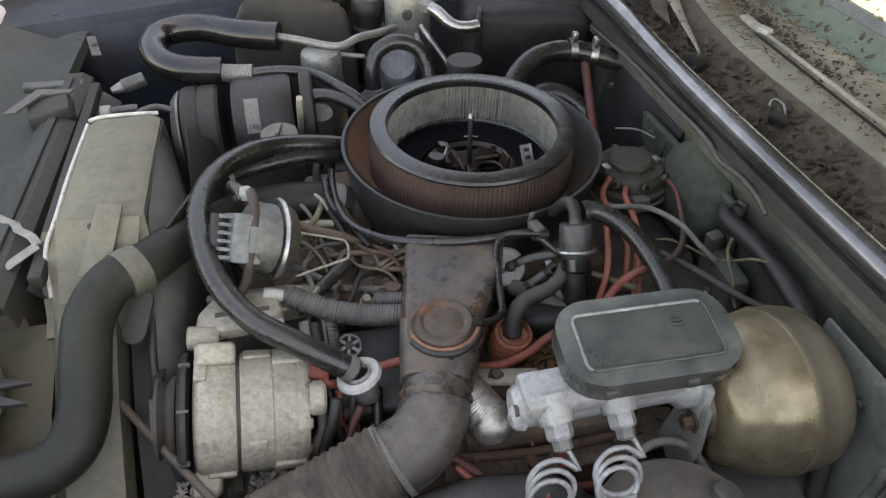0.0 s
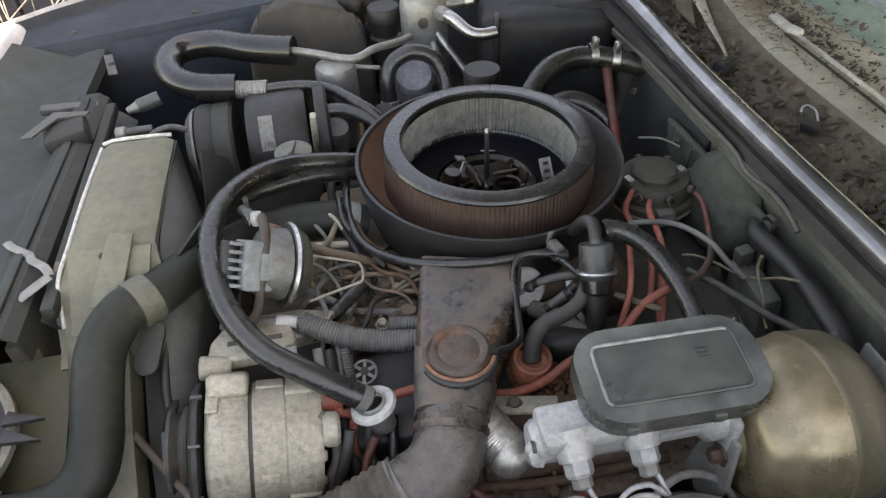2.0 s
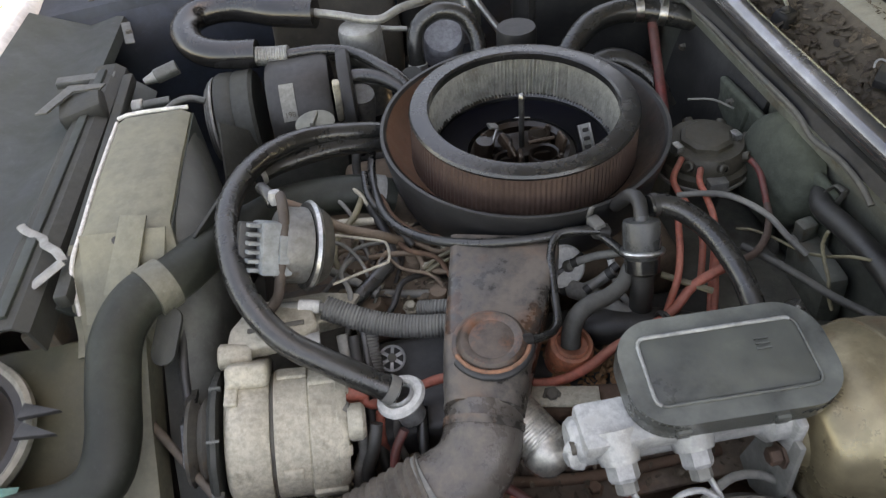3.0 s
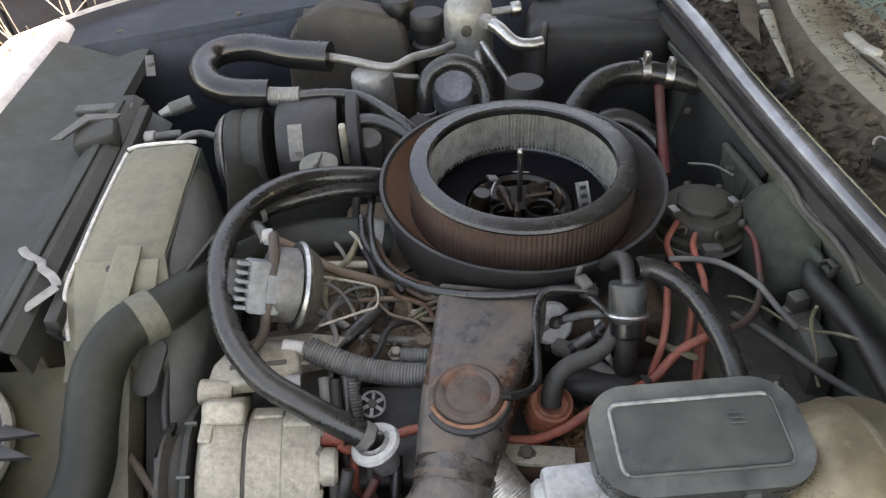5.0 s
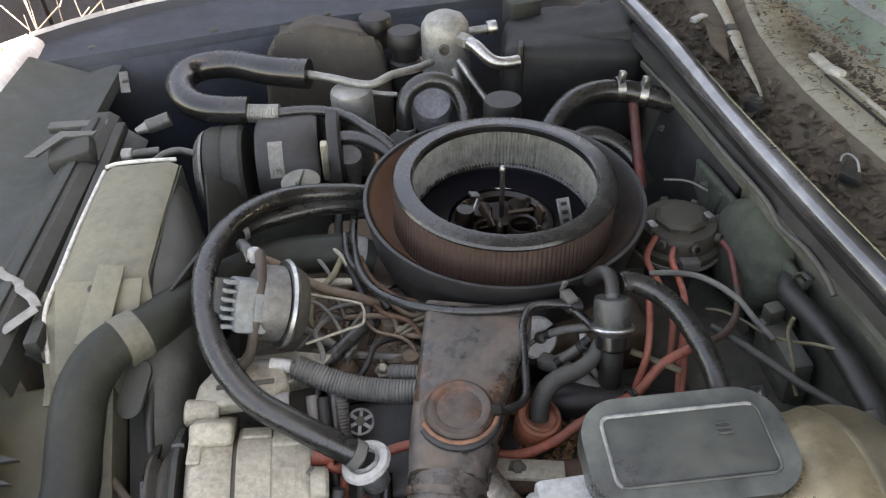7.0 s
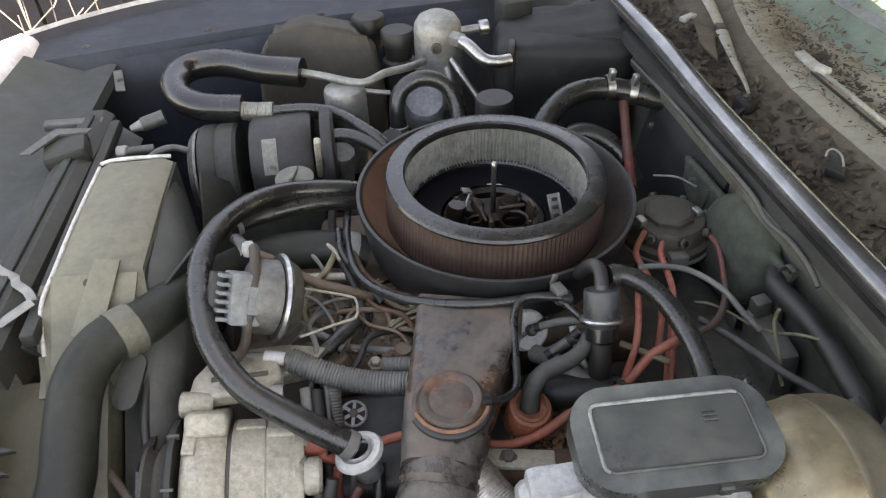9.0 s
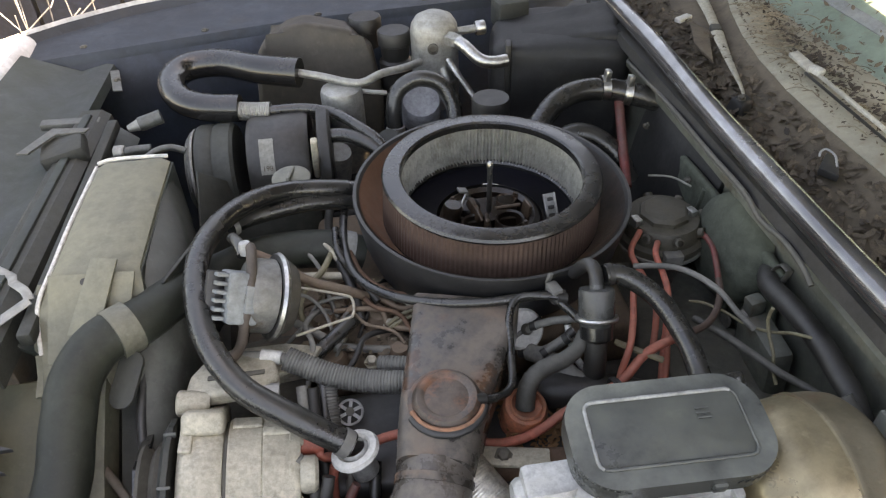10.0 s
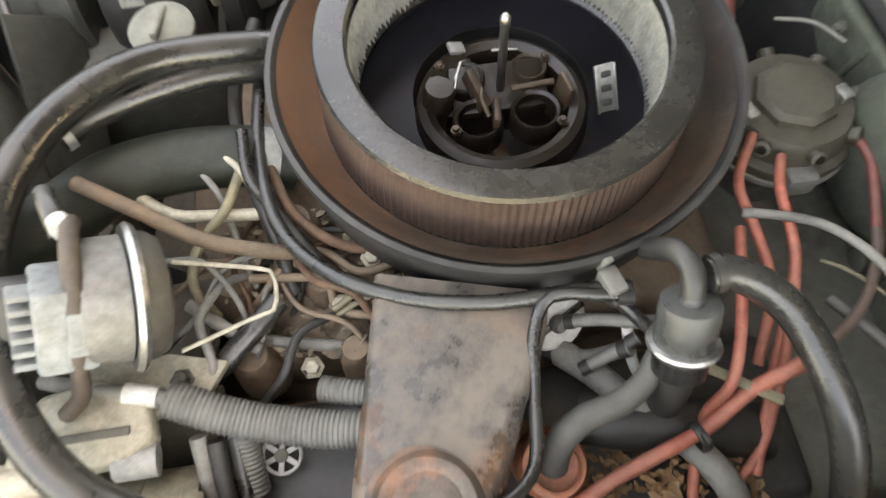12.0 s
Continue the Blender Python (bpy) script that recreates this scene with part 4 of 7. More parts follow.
part("end_plug", lathe(B(), [(0.006, 0), (0.006, -0.004), (0, -0.004)], (0.1525, 0.374, 0.918), (1, 0, 0), 14), DARK, mc)
part("flange", box(B(), (0.012, 0.075, 0.05), pose(0.338, 0.388, 0.9), 0.008), ALU_BRIGHT, mc)
part("end_lug", prism(B(), rounded(0.02, 0.026, 0.009, 5), 0.01, pose(0.152, 0.376, 0.908, 60, 0, 20), 0.003), ALU_BRIGHT, mc)
bolt(mc, (0.331, 0.356, 0.874), (-1, 0, 0), 0.008, 0.01, RUST, "nut")
part("mounting_flange", prism(B(), [(0.402, 0.79), (0.375, 0.778), (0.345, 0.8), (0.336, 0.84), (0.342, 0.905), (0.372, 0.902), (0.388, 0.86)], 0.006, pose(0.334, 0, 0, 90, 0, 90), 0.002), surface("hazy_grey_flange", (0.3, 0.295, 0.27), 0.5, metal=0.2, dust=0.5, dcol=(0.33, 0.31, 0.27), scale=14), mc, "hazy grey mounting flange")
for x in (0.187, 0.25):
    fitting = part("outlet_boss", lathe(B(), [(0.02, -0.022), (0.019, -0.004), (0.0165, 0.006), (0.0, 0.006)], (x, 0.364, 0.911), (0.05, -0.75, -0.55), 24), ALU_BRIGHT, mc, "pale cast outlet boss")
    part("nut", lathe(B(), [(0.0125, 0.004), (0.0135, 0.006), (0.0135, 0.018), (0.0115, 0.021), (0, 0.021)], (x, 0.364, 0.911), (0.05, -0.75, -0.55), 6), ALU_BRIGHT, fitting, sharp=25)
    part("tube_nut", lathe(B(), [(0.0095, 0.02), (0.0095, 0.03), (0.006, 0.032), (0, 0.032)], (x, 0.364, 0.911), (0.05, -0.75, -0.55), 6), WIRE_GREY, fitting, sharp=25)
part("reservoir", prism(B(), rounded(0.15, 0.074, 0.02), 0.028, pose(0.286, 0.402, 0.926, 4), 0.004), RESERVOIR, mc, "translucent yellowed reservoir")
TL = pose(0.286, 0.402, 0.948, 9, 0, -2.0)
part("reservoir_lid", prism(B(), rounded(0.174, 0.096, 0.036, 10), 0.025, TL @ pose(0, 0, -0.007), 0.0115, 6), LID, mc, "dusty black reservoir lid with a raised panel")
corners = [TL @ Vector((x, y, 0.0185)) for x, y in rounded(0.136, 0.062, 0.008, 3)]
# highlight painted on the ridge's left and far sides; the rest keeps the lid's colour
part("lid_ridge", tube(B(), corners[2:11], 0.0018, 8, 0.01), surface("painted_ridge_highlight", (0.34, 0.35, 0.34), 0.15, dust=0.15, dcol=(0.4, 0.4, 0.37)), mc, "ridge with a painted highlight along two sides of the raised panel")
part("lid_ridge", tube(B(), corners[10:] + corners[:3], 0.0014, 8, 0.01), LID, mc)
part("raised_panel", prism(B(), rounded(0.133, 0.059, 0.007, 4), 0.0022, TL @ pose(0, 0, 0.0165), 0.001), surface("dusty_black_lid_panel", (0.055, 0.06, 0.058), 0.25, dust=0.75, dcol=(0.155, 0.16, 0.13), scale=7, vary=0.4, bump=0.12, edge=(0.38, 0.66), dscale=1.2, grit=0.4, spot=(0.075, 0.08, 0.07), spots=0.4, spot_scale=16), mc, "darker raised panel of the lid with patches of dust")
bm = B()
for k in range(3):
    box(bm, (0.012, 0.0016, 0.0012), TL @ pose(0.033, 0.006 + 0.0045 * k, 0.0192), 0)
part("moulded_mark", bm, LID, mc)
for x, y in ((0.03, -0.047), (-0.05, -0.047), (0.05, 0.047)):
    part("lid_tab", box(B(), (0.012, 0.008, 0.012), TL @ pose(x, y, 0.002), 0.002), LID, mc)


def brake_line(x, dx):
    pts = [(x + 0.003, 0.346, 0.898), (x + 0.009, 0.336, 0.89), (x + 0.015, 0.325, 0.878)]
    for k in range(0, 24):
        a = radians(20 + 45 * k)
        r = 0.0245 - 0.00025 * k
        pts.append((x - 0.012 + r * math.cos(a) + dx * k, 0.32 + 0.5 * r * math.sin(a) - 0.0007 * k, 0.876 + 0.75 * r * math.sin(a) - 0.0005 * k))
    pts += [(x - 0.01, 0.28, 0.80), (x - 0.03, 0.27, 0.74), (x - 0.05, 0.28, 0.6)]
    hose("brake_line", pts, 0.0027, ALU_BRIGHT, "pale coiled steel brake line under the master cylinder", "brake line", "coiled brake lines", step=0.006, seg=8)


brake_line(0.185, -0.0004)
brake_line(0.25, -0.0003)

canister = thing("vapour_canister", (0.31, 0.26, 0.62), "dusty grey-tan round-topped canister by the fender", "canister")
part("shell", lathe(B(), [(0.085, -0.2), (0.088, 0.0), (0.084, 0.022), (0.074, 0.036), (0.071, 0.0365), (0.06, 0.045), (0.03, 0.053), (0, 0.055)], (0.29, 0.27, 0.80), seg=48), surface("tan_grey_shell", (0.2, 0.175, 0.15), 0.55, dust=0.55, dcol=(0.26, 0.23, 0.19), scale=12), canister)
part("port", lathe(B(), [(0.014, -0.02), (0.014, 0.012), (0.011, 0.015), (0, 0.016)], (0.335, 0.285, 0.845), (0.2, 0.1, 1), 16), DARK, canister)
part("band", lathe(B(), [(0.0885, -0.005), (0.09, 0), (0.0885, 0.006)], (0.29, 0.27, 0.80), seg=40), DARK, canister)

# ---- grommet, caps and small fittings on the near valve cover ----
grommet = thing("hose_grommet", (0.008, 0.487, 0.835), "white plastic grommet under the end of the breather hose", "grommet")
GA = (-0.25, 0.1, 1.0)
part("collar", lathe(B(), [(0.013, 0.002), (0.0245, 0.0), (0.026, 0.003), (0.024, 0.007), (0.018, 0.0085), (0.0145, 0.005)], (0.0125, 0.494, 0.8585), GA, 36, close=True), WHITE, grommet)
part("neck", lathe(B(), [(0.0145, -0.03), (0.0145, 0.006), (0.0125, 0.01)], (0.0125, 0.494, 0.8585), GA, 28), SILVER, grommet)

emblem = thing("cover_nut", (0.006, 0.568, 0.82), "small pale spoked wing nut on the valve cover", "wing nut")
bm = lathe(B(), [(0.0125, 0.0), (0.0145, 0.0015), (0.0155, 0.0)], (0.006, 0.567, 0.832), (0, -0.45, 1), 28, close=False)
part("ring", bm, ALU_BRIGHT, emblem)
for a in (20, 80, 140):
    part("spoke", box(B(), (0.027, 0.004, 0.002), pose(0.006, 0.567, 0.8325, 24) @ pose(0, 0, 0, 0, 0, a), 0.0008), ALU_BRIGHT, emblem)
part("centre", lathe(B(), [(0.005, 0), (0.005, 0.004), (0, 0.005)], (0.006, 0.567, 0.832), (0, -0.45, 1), 10), DARK, emblem)

pcv = thing("oil_breather", (0.1965, 0.53, 0.81), "orange rubber breather cap with a black elbow hose", "breather cap")
part("cap", lathe(B(), [(0.0235, -0.035), (0.0245, -0.03), (0.0255, -0.012), (0.0245, 0.008), (0.022, 0.014), (0.0175, 0.015), (0.0175, 0.008), (0, 0.008)], (0.196, 0.528, 0.843), (0.03, -0.25, 1), 32), ORANGE, pcv)
part("elbow_hose", tube(B(), [(0.196, 0.526, 0.852), (0.1985, 0.533, 0.868), (0.205, 0.54, 0.88), (0.22, 0.547, 0.887), (0.243, 0.552, 0.89), (0.262, 0.563, 0.894), (0.274, 0.578, 0.9)], 0.0108, 18, 0.006, taper=0.0078), LOOM, pcv, "dusty black elbow hose")
part("lip", lathe(B(), [(0.0165, 0.0), (0.0185, 0.002), (0.0185, 0.005), (0.0165, 0.007)], (0.1965, 0.5245, 0.856), (0.03, -0.25, 1), 28, close=True), ORANGE, pcv)

filt = thing("fuel_filter", (0.288, 0.577, 0.84), "small black canister filter with a bright clamp ring", "filter")
FO, FD = (0.284, 0.576, 0.924), (0.06, 0.5, 0.86)
part("canister", lathe(B(), [(0.018, -0.009), (0.0195, -0.004), (0.0195, 0.03), (0.0185, 0.0325), (0.008, 0.033), (0.0075, 0.038), (0, 0.039)], FO, FD, seg=32), surface("smoky_grey_bowl", (0.05, 0.052, 0.052), 0.14, dust=0.45, dcol=(0.2, 0.195, 0.17), scale=30), filt, "smoky grey bowl")
part("clamp_ring", lathe(B(), [(0.019, -0.0025), (0.023, -0.002), (0.0238, 0.0), (0.023, 0.002), (0.019, 0.0025)], FO, FD, seg=36, close=True), STEEL, filt, "bright steel clamp ring")
part("base", lathe(B(), [(0, -0.026), (0.012, -0.026), (0.018, -0.022), (0.0185, -0.005), (0.0185, -0.003)], FO, FD, seg=32), RUBBER_CLEAN, filt)
part("outlet", tube(B(), [(0.2825, 0.564, 0.902), (0.281, 0.556, 0.88), (0.282, 0.555, 0.85)], 0.0125, 14), SOFT_BLACK, filt)
part("nozzle", tube(B(), [(0.286, 0.594, 0.956), (0.287, 0.605, 0.966), (0.284, 0.622, 0.962), (0.276, 0.64, 0.935)], 0.0078, 14, 0.006), BLACK_PAINT, filt)

vh = thing("vacuum_hose", (0.35, 0.55, 0.88), "curved black booster hose from the filter to the booster", "hose")
part("hose_body", tube(B(), [(0.298, 0.605, 0.958), (0.31, 0.606, 0.958), (0.333, 0.596, 0.95), (0.354, 0.572, 0.938), (0.366, 0.53, 0.922), (0.371, 0.495, 0.9), (0.372, 0.46, 0.865)], 0.0115, 16), RUBBER, vh)
part("clamp", tube(B(), [(0.3005, 0.6055, 0.958), (0.3065, 0.606, 0.958)], 0.0125, 20), SOFT_BLACK, vh, "dark hose clamp")
line_pts = [(0.03, 0.90, 0.90), (0.018, 0.86, 0.902), (0.014, 0.79, 0.9), (0.026, 0.72, 0.902), (0.06, 0.672, 0.908), (0.11, 0.64, 0.916), (0.17, 0.624, 0.921), (0.235, 0.622, 0.923), (0.262, 0.617, 0.922)]
tips(hose("vacuum_line", line_pts, 0.0055, RUBBER, "thin black vacuum line round the front of the air cleaner", group="vacuum lines", seg=10), line_pts, 0.0074, SOFT_BLACK)
line_pts = [(0.262, 0.612, 0.923), (0.24, 0.615, 0.927), (0.208, 0.62, 0.926), (0.193, 0.60, 0.918), (0.186, 0.56, 0.905), (0.178, 0.52, 0.898), (0.155, 0.50, 0.908), (0.135, 0.497, 0.914)]
tips(hose("vacuum_line", line_pts, 0.0045, RUBBER, "thin black vacuum line along the snorkel to its valve motor", group="vacuum lines", seg=10), line_pts, 0.0061, SOFT_BLACK)
line_pts = [(0.245, 0.62, 0.925), (0.26, 0.605, 0.915), (0.275, 0.592, 0.905), (0.29, 0.60, 0.895)]
tips(hose("vacuum_line", line_pts, 0.005, RUBBER, "short black vacuum line beside the small filter", group="vacuum lines", seg=10), line_pts, 0.0068, SOFT_BLACK)
tie = thing("hose_clip", (0.249, 0.626, 0.92), "grey plastic clip that ties two vacuum lines", "clip")
part("band", box(B(), (0.014, 0.02, 0.02), pose(0.249, 0.622, 0.925, 0, 0, 15), 0.003), WIRE_GREY, tie)
part("tail", box(B(), (0.006, 0.004, 0.016), pose(0.245, 0.632, 0.938, 10, 10, 15), 0.001), WIRE_GREY, tie)

canw = thing("vacuum_switch", (0.214, 0.625, 0.84), "round white plastic vacuum switch beside the snorkel", "vacuum switch")
part("dial", lathe(B(), [(0, 0.0), (0.022, 0.0), (0.025, -0.003), (0.0255, -0.014), (0.02, -0.02)], (0.217, 0.621, 0.872), (0.15, -0.75, 0.65), 32), WHITE, canw)
part("band", box(B(), (0.05, 0.005, 0.003), pose(0.2175, 0.62, 0.873, 49, 0, 14) @ pose(0, 0, 0, 0, 0, 18), 0.001), RUBBER, canw)
part("hub", lathe(B(), [(0.007, 0), (0.007, 0.004), (0.004, 0.008), (0, 0.008)], (0.219, 0.62, 0.873), (0.15, -0.75, 0.65), 14), DARK, canw)
for pts, r, mt in (([(0.222, 0.618, 0.878), (0.245, 0.612, 0.89), (0.268, 0.602, 0.9), (0.29, 0.6, 0.9)], 0.0048, WIRE_GREY), ([(0.228, 0.585, 0.865), (0.25, 0.59, 0.878), (0.268, 0.595, 0.888)], 0.0048, WIRE_GREY), ([(0.262, 0.61, 0.895), (0.268, 0.585, 0.86), (0.285, 0.57, 0.83)], 0.0042, WHITE), ([(0.21, 0.61, 0.845), (0.235, 0.595, 0.86), (0.262, 0.59, 0.885)], 0.006, WIRE_GREY)):
    tips(hose("vacuum_line", pts, r, mt, "pale grey vacuum line beside the small filter", group="vacuum lines", seg=8), pts, r * 1.15, SOFT_BLACK, long=0.008)
hose("air_pipe", [(0.225, 0.56, 0.835), (0.255, 0.55, 0.84), (0.30, 0.54, 0.838), (0.36, 0.53, 0.82)], 0.021, SOFT_BLACK, "dusty dark air pipe across the valve cover", "pipe", seg=16)
hr = thing("heat_riser_tube", (0.13, 0.43, 0.84), "bright metal heat riser tube with a smooth rounded end", "tube")
HEAT = surface("warm_bright_metal", (0.6, 0.56, 0.49), 0.26, metal=0.9, dust=0.25, scale=35, bump=0.12)
part("ribbed_tube", tube(B(), [(0.098, 0.49, 0.862), (0.112, 0.464, 0.86), (0.13, 0.434, 0.852), (0.143, 0.415, 0.846)], 0.0245, 28, rib=(0.0028, 0.0006)), HEAT, hr)
part("smooth_end", lathe(B(), [(0.0242, -0.008), (0.0252, -0.006), (0.0255, 0.002), (0.0235, 0.012), (0.017, 0.02), (0.008, 0.0235), (0, 0.0242)], (0.141, 0.416, 0.846), (0.62, -0.72, -0.33), 32), HEAT, hr)
hose("coolant_pipe", [(0.13, 0.472, 0.835), (0.2, 0.47, 0.83), (0.3, 0.46, 0.82)], 0.016, RUST, "rusty pipe under the master cylinder", "pipe", seg=14)
br = thing("bracket_plate", (0.165, 0.468, 0.83), "pale bolted bracket plate beside the duct", "bracket")
part("plate", box(B(), (0.07, 0.026, 0.005), pose(0.172, 0.467, 0.851, -12, 0, -12), 0.0015), ALU, br)
bolt(br, (0.16, 0.469, 0.854), (0, -0.2, 1), 0.0065, 0.005, DARK)

# ---- red leads ----
hose("red_lead", [tuple(boot.translation + 0.008 * AD), (-0.026, 0.502, 0.85), (0.0, 0.508, 0.838), (0.045, 0.52, 0.842), (0.08, 0.518, 0.843), (0.13, 0.50, 0.842), (0.17, 0.492, 0.842), (0.205, 0.498, 0.847), (0.235, 0.51, 0.855), (0.27, 0.521, 0.861), (0.306, 0.533, 0.867), (0.333, 0.548, 0.886), (0.364, 0.556, 0.895), (0.39, 0.567, 0.89)], 0.0052, RED, "red battery lead run under the snorkel", "lead", seg=10)
LEADS = [
    [(0.395, 0.735, 0.905), (0.368, 0.694, 0.908), (0.371, 0.659, 0.9), (0.374, 0.622, 0.888), (0.368, 0.6, 0.878), (0.355, 0.57, 0.86)],
    [(0.412, 0.715, 0.9), (0.396, 0.684, 0.908), (0.394, 0.656, 0.904), (0.392, 0.63, 0.895), (0.381, 0.6, 0.88), (0.363, 0.558, 0.855), (0.34, 0.5, 0.83)],
    [(0.47, 0.74, 0.9), (0.48, 0.706, 0.897), (0.472, 0.669, 0.89), (0.4665, 0.6505, 0.886)],
    [(0.36, 0.66, 0.9), (0.342, 0.615, 0.908), (0.329, 0.58, 0.908), (0.316, 0.551, 0.897), (0.306, 0.541, 0.86), (0.295, 0.51, 0.84), (0.288, 0.48, 0.825)],
    [(0.39, 0.62, 0.89), (0.373, 0.577, 0.876), (0.362, 0.545, 0.852), (0.343, 0.512, 0.835), (0.305, 0.482, 0.815)],
]
for k, pts in enumerate(LEADS):
    hose("spark_plug_lead", pts, 0.0039, RED if k != 2 else RED_DARK, "dusty red spark plug lead from the distributor", "spark plug lead", "spark plug leads", seg=10)
hose("spark_plug_lead", [(0.462, 1.03, 0.955), (0.455, 1.0, 0.945), (0.44, 0.93, 0.915), (0.43, 0.87, 0.88)], 0.0075, RED_DARK, "dark red lead behind the air cleaner", "spark plug lead", "spark plug leads", seg=12)
ring = thing("lead_clip", (0.296, 0.527, 0.84), "black round plastic clip on the red lead", "clip")
part("loop", lathe(B(), [(0.0085, -0.003), (0.011, -0.003), (0.0118, 0), (0.011, 0.003), (0.0085, 0.003)], (0.296, 0.527, 0.865), (0.9, 0.3, 0.12), 24, close=True), SOFT_BLACK, ring)
part("tab", box(B(), (0.004, 0.008, 0.006), pose(0.296, 0.523, 0.877, 0, 0, 18), 0.001), SOFT_BLACK, ring)
sep_ = thing("lead_separator", (0.33, 0.55, 0.87), "thin tan plastic strip that parts the red leads", "strip")
part("strip", box(B(), (0.055, 0.007, 0.004), pose(0.328, 0.552, 0.889, 0, 8, -32), 0.001), WIRE_TAN, sep_)
hose("wire", [(0.363, 0.67, 0.906), (0.385, 0.66, 0.912), (0.408, 0.648, 0.915), (0.428, 0.632, 0.912), (0.447, 0.612, 0.903), (0.46, 0.592, 0.889), (0.475, 0.572, 0.876)], 0.0036, WIRE_GREY, "grey-tan wire curving to the firewall", "wire", "loose wires", seg=8)
hose("wire", [(0.42, 0.608, 0.869), (0.439, 0.575, 0.872), (0.456, 0.542, 0.873), (0.472, 0.511, 0.873), (0.488, 0.485, 0.875), (0.502, 0.463, 0.875)], 0.0046, LOOM, "dusty black sheathed cable to the firewall", "cable", "loose wires", seg=8)
hose("wire", [(0.429, 0.64, 0.865), (0.438, 0.629, 0.872), (0.454, 0.608, 0.875), (0.469, 0.585, 0.874)], 0.0017, WIRE_TAN, "thin pale wire near the firewall", "wire", "loose wires", seg=6)
hose("wire", [(0.48, 0.573, 0.875), (0.48, 0.547, 0.896), (0.48, 0.516, 0.925), (0.51, 0.496, 0.925)], 0.0019, WIRE_TAN, "thin pale wire near the firewall", "wire", "loose wires", seg=6)
hose("wire", [(0.475, 0.556, 0.925), (0.475, 0.557, 0.907), (0.475, 0.546, 0.892), (0.475, 0.53, 0.879), (0.475, 0.523, 0.863), (0.475, 0.51, 0.852)], 0.002, WIRE_TAN, "thin pale wire hanging on the firewall", "wire", "loose wires", seg=6)
hose("wire", [(0.44, 0.83, 0.925), (0.47, 0.82, 0.925), (0.49, 0.80, 0.92)], 0.0015, WIRE_GREY, "thin pale wire near the firewall", "wire", "loose wires", seg=6)
hose("firewall_cable", [(0.502, 1.1, 0.968), (0.492, 0.92, 0.986), (0.488, 0.78, 0.99), (0.488, 0.68, 0.991), (0.49, 0.643, 0.98), (0.49, 0.599, 0.986), (0.49, 0.576, 0.986), (0.49, 0.551, 0.982), (0.49, 0.534, 0.975)], 0.0034, LOOM, "grey cable along the top of the firewall", "cable", seg=8)
hose("heater_cable", [(0.52, 0.636, 0.908), (0.5, 0.604, 0.913), (0.5, 0.566, 0.918), (0.5, 0.53, 0.921), (0.5, 0.494, 0.92), (0.5, 0.462, 0.913), (0.5, 0.44, 0.908), (0.504, 0.385, 0.865), (0.508, 0.33, 0.8)], 0.0125, SOFT_BLACK, "dusty black hose down the firewall", "hose", seg=14)

hose("wire", [(0.4665, 0.6505, 0.886), (0.461, 0.632, 0.882), (0.444, 0.605, 0.88), (0.422, 0.585, 0.88), (0.398, 0.572, 0.886)], 0.0042, surface("dark_brown_old_rubber", (0.11, 0.065, 0.05), 0.55, dust=0.35, dcol=(0.24, 0.17, 0.135)), "brown perished sleeve looped below the distributor", "wire", "loose wires", seg=8)
tab = thing("firewall_connector", (0.515, 0.616, 0.853), "small grey-green connector block on the firewall", "connector")
part("block", box(B(), (0.02, 0.018, 0.026), pose(0.5, 0.616, 0.868, 0, -8, 6), 0.003), FIREWALL, tab)
part("plug", box(B(), (0.012, 0.012, 0.014), pose(0.492, 0.616, 0.852, 0, -8, 6), 0.002), WIRE_GREY, tab, "pale grey plug")
hose("ground_strap", [(0.51, 0.613, 0.905), (0.51, 0.617, 0.922), (0.51, 0.606, 0.94), (0.51, 0.592, 0.942), (0.51, 0.599, 0.917)], 0.0045, LOOM, "short looped grey strap on the firewall", "strap", seg=8, flat=0.4)

# ---- distributor ----
DISTM = surface("dusty_brown_cap", (0.06, 0.052, 0.038), 0.35, dust=0.5, dcol=(0.13, 0.115, 0.085), scale=30)
dist = thing("distributor", (0.44, 0.765, 0.78), "dusty dark distributor with two bright clips", "distributor")
DA = (0.438, 0.762, 0.0)
part("body", lathe(B(), [(0.03, 0.78), (0.034, 0.85), (0.045, 0.868), (0.048, 0.885)], DA, seg=36), DARK, dist)
part("cap", lathe(B(), [(0.05, 0.868), (0.058, 0.872), (0.059, 0.876), (0.058, 0.882), (0.052, 0.886), (0.05, 0.9), (0.046, 0.907), (0, 0.909)], DA, seg=40), DISTM, dist)
part("coil_cover", lathe(B(), [(0.034, 0.905), (0.033, 0.913), (0.028, 0.917), (0, 0.918)], DA, seg=8), DISTM, dist)
part("flange", lathe(B(), [(0.055, 0.866), (0.0605, 0.868), (0.0605, 0.872), (0.055, 0.873)], DA, seg=40, close=True), WIRE_GREY, dist)
for x, y in ((0.396, 0.752), (0.474, 0.757)):
    part("clip", box(B(), (0.011, 0.015, 0.014), pose(x, y, 0.908, 0, 0, 15), 0.002), STEEL, dist, "bright steel clip")
for a in range(0, 360, 45):
    part("tower", lathe(B(), [(0.007, 0), (0.0065, 0.012), (0.004, 0.013)], (0.438 + 0.046 * math.cos(radians(a)), 0.762 + 0.046 * math.sin(radians(a)), 0.896), (math.cos(radians(a)), math.sin(radians(a)), 0.6), 10), DISTM, dist)
part("connector", box(B(), (0.025, 0.018, 0.022), pose(0.432, 0.706, 0.876), 0.003), WIRE_GREY, dist)

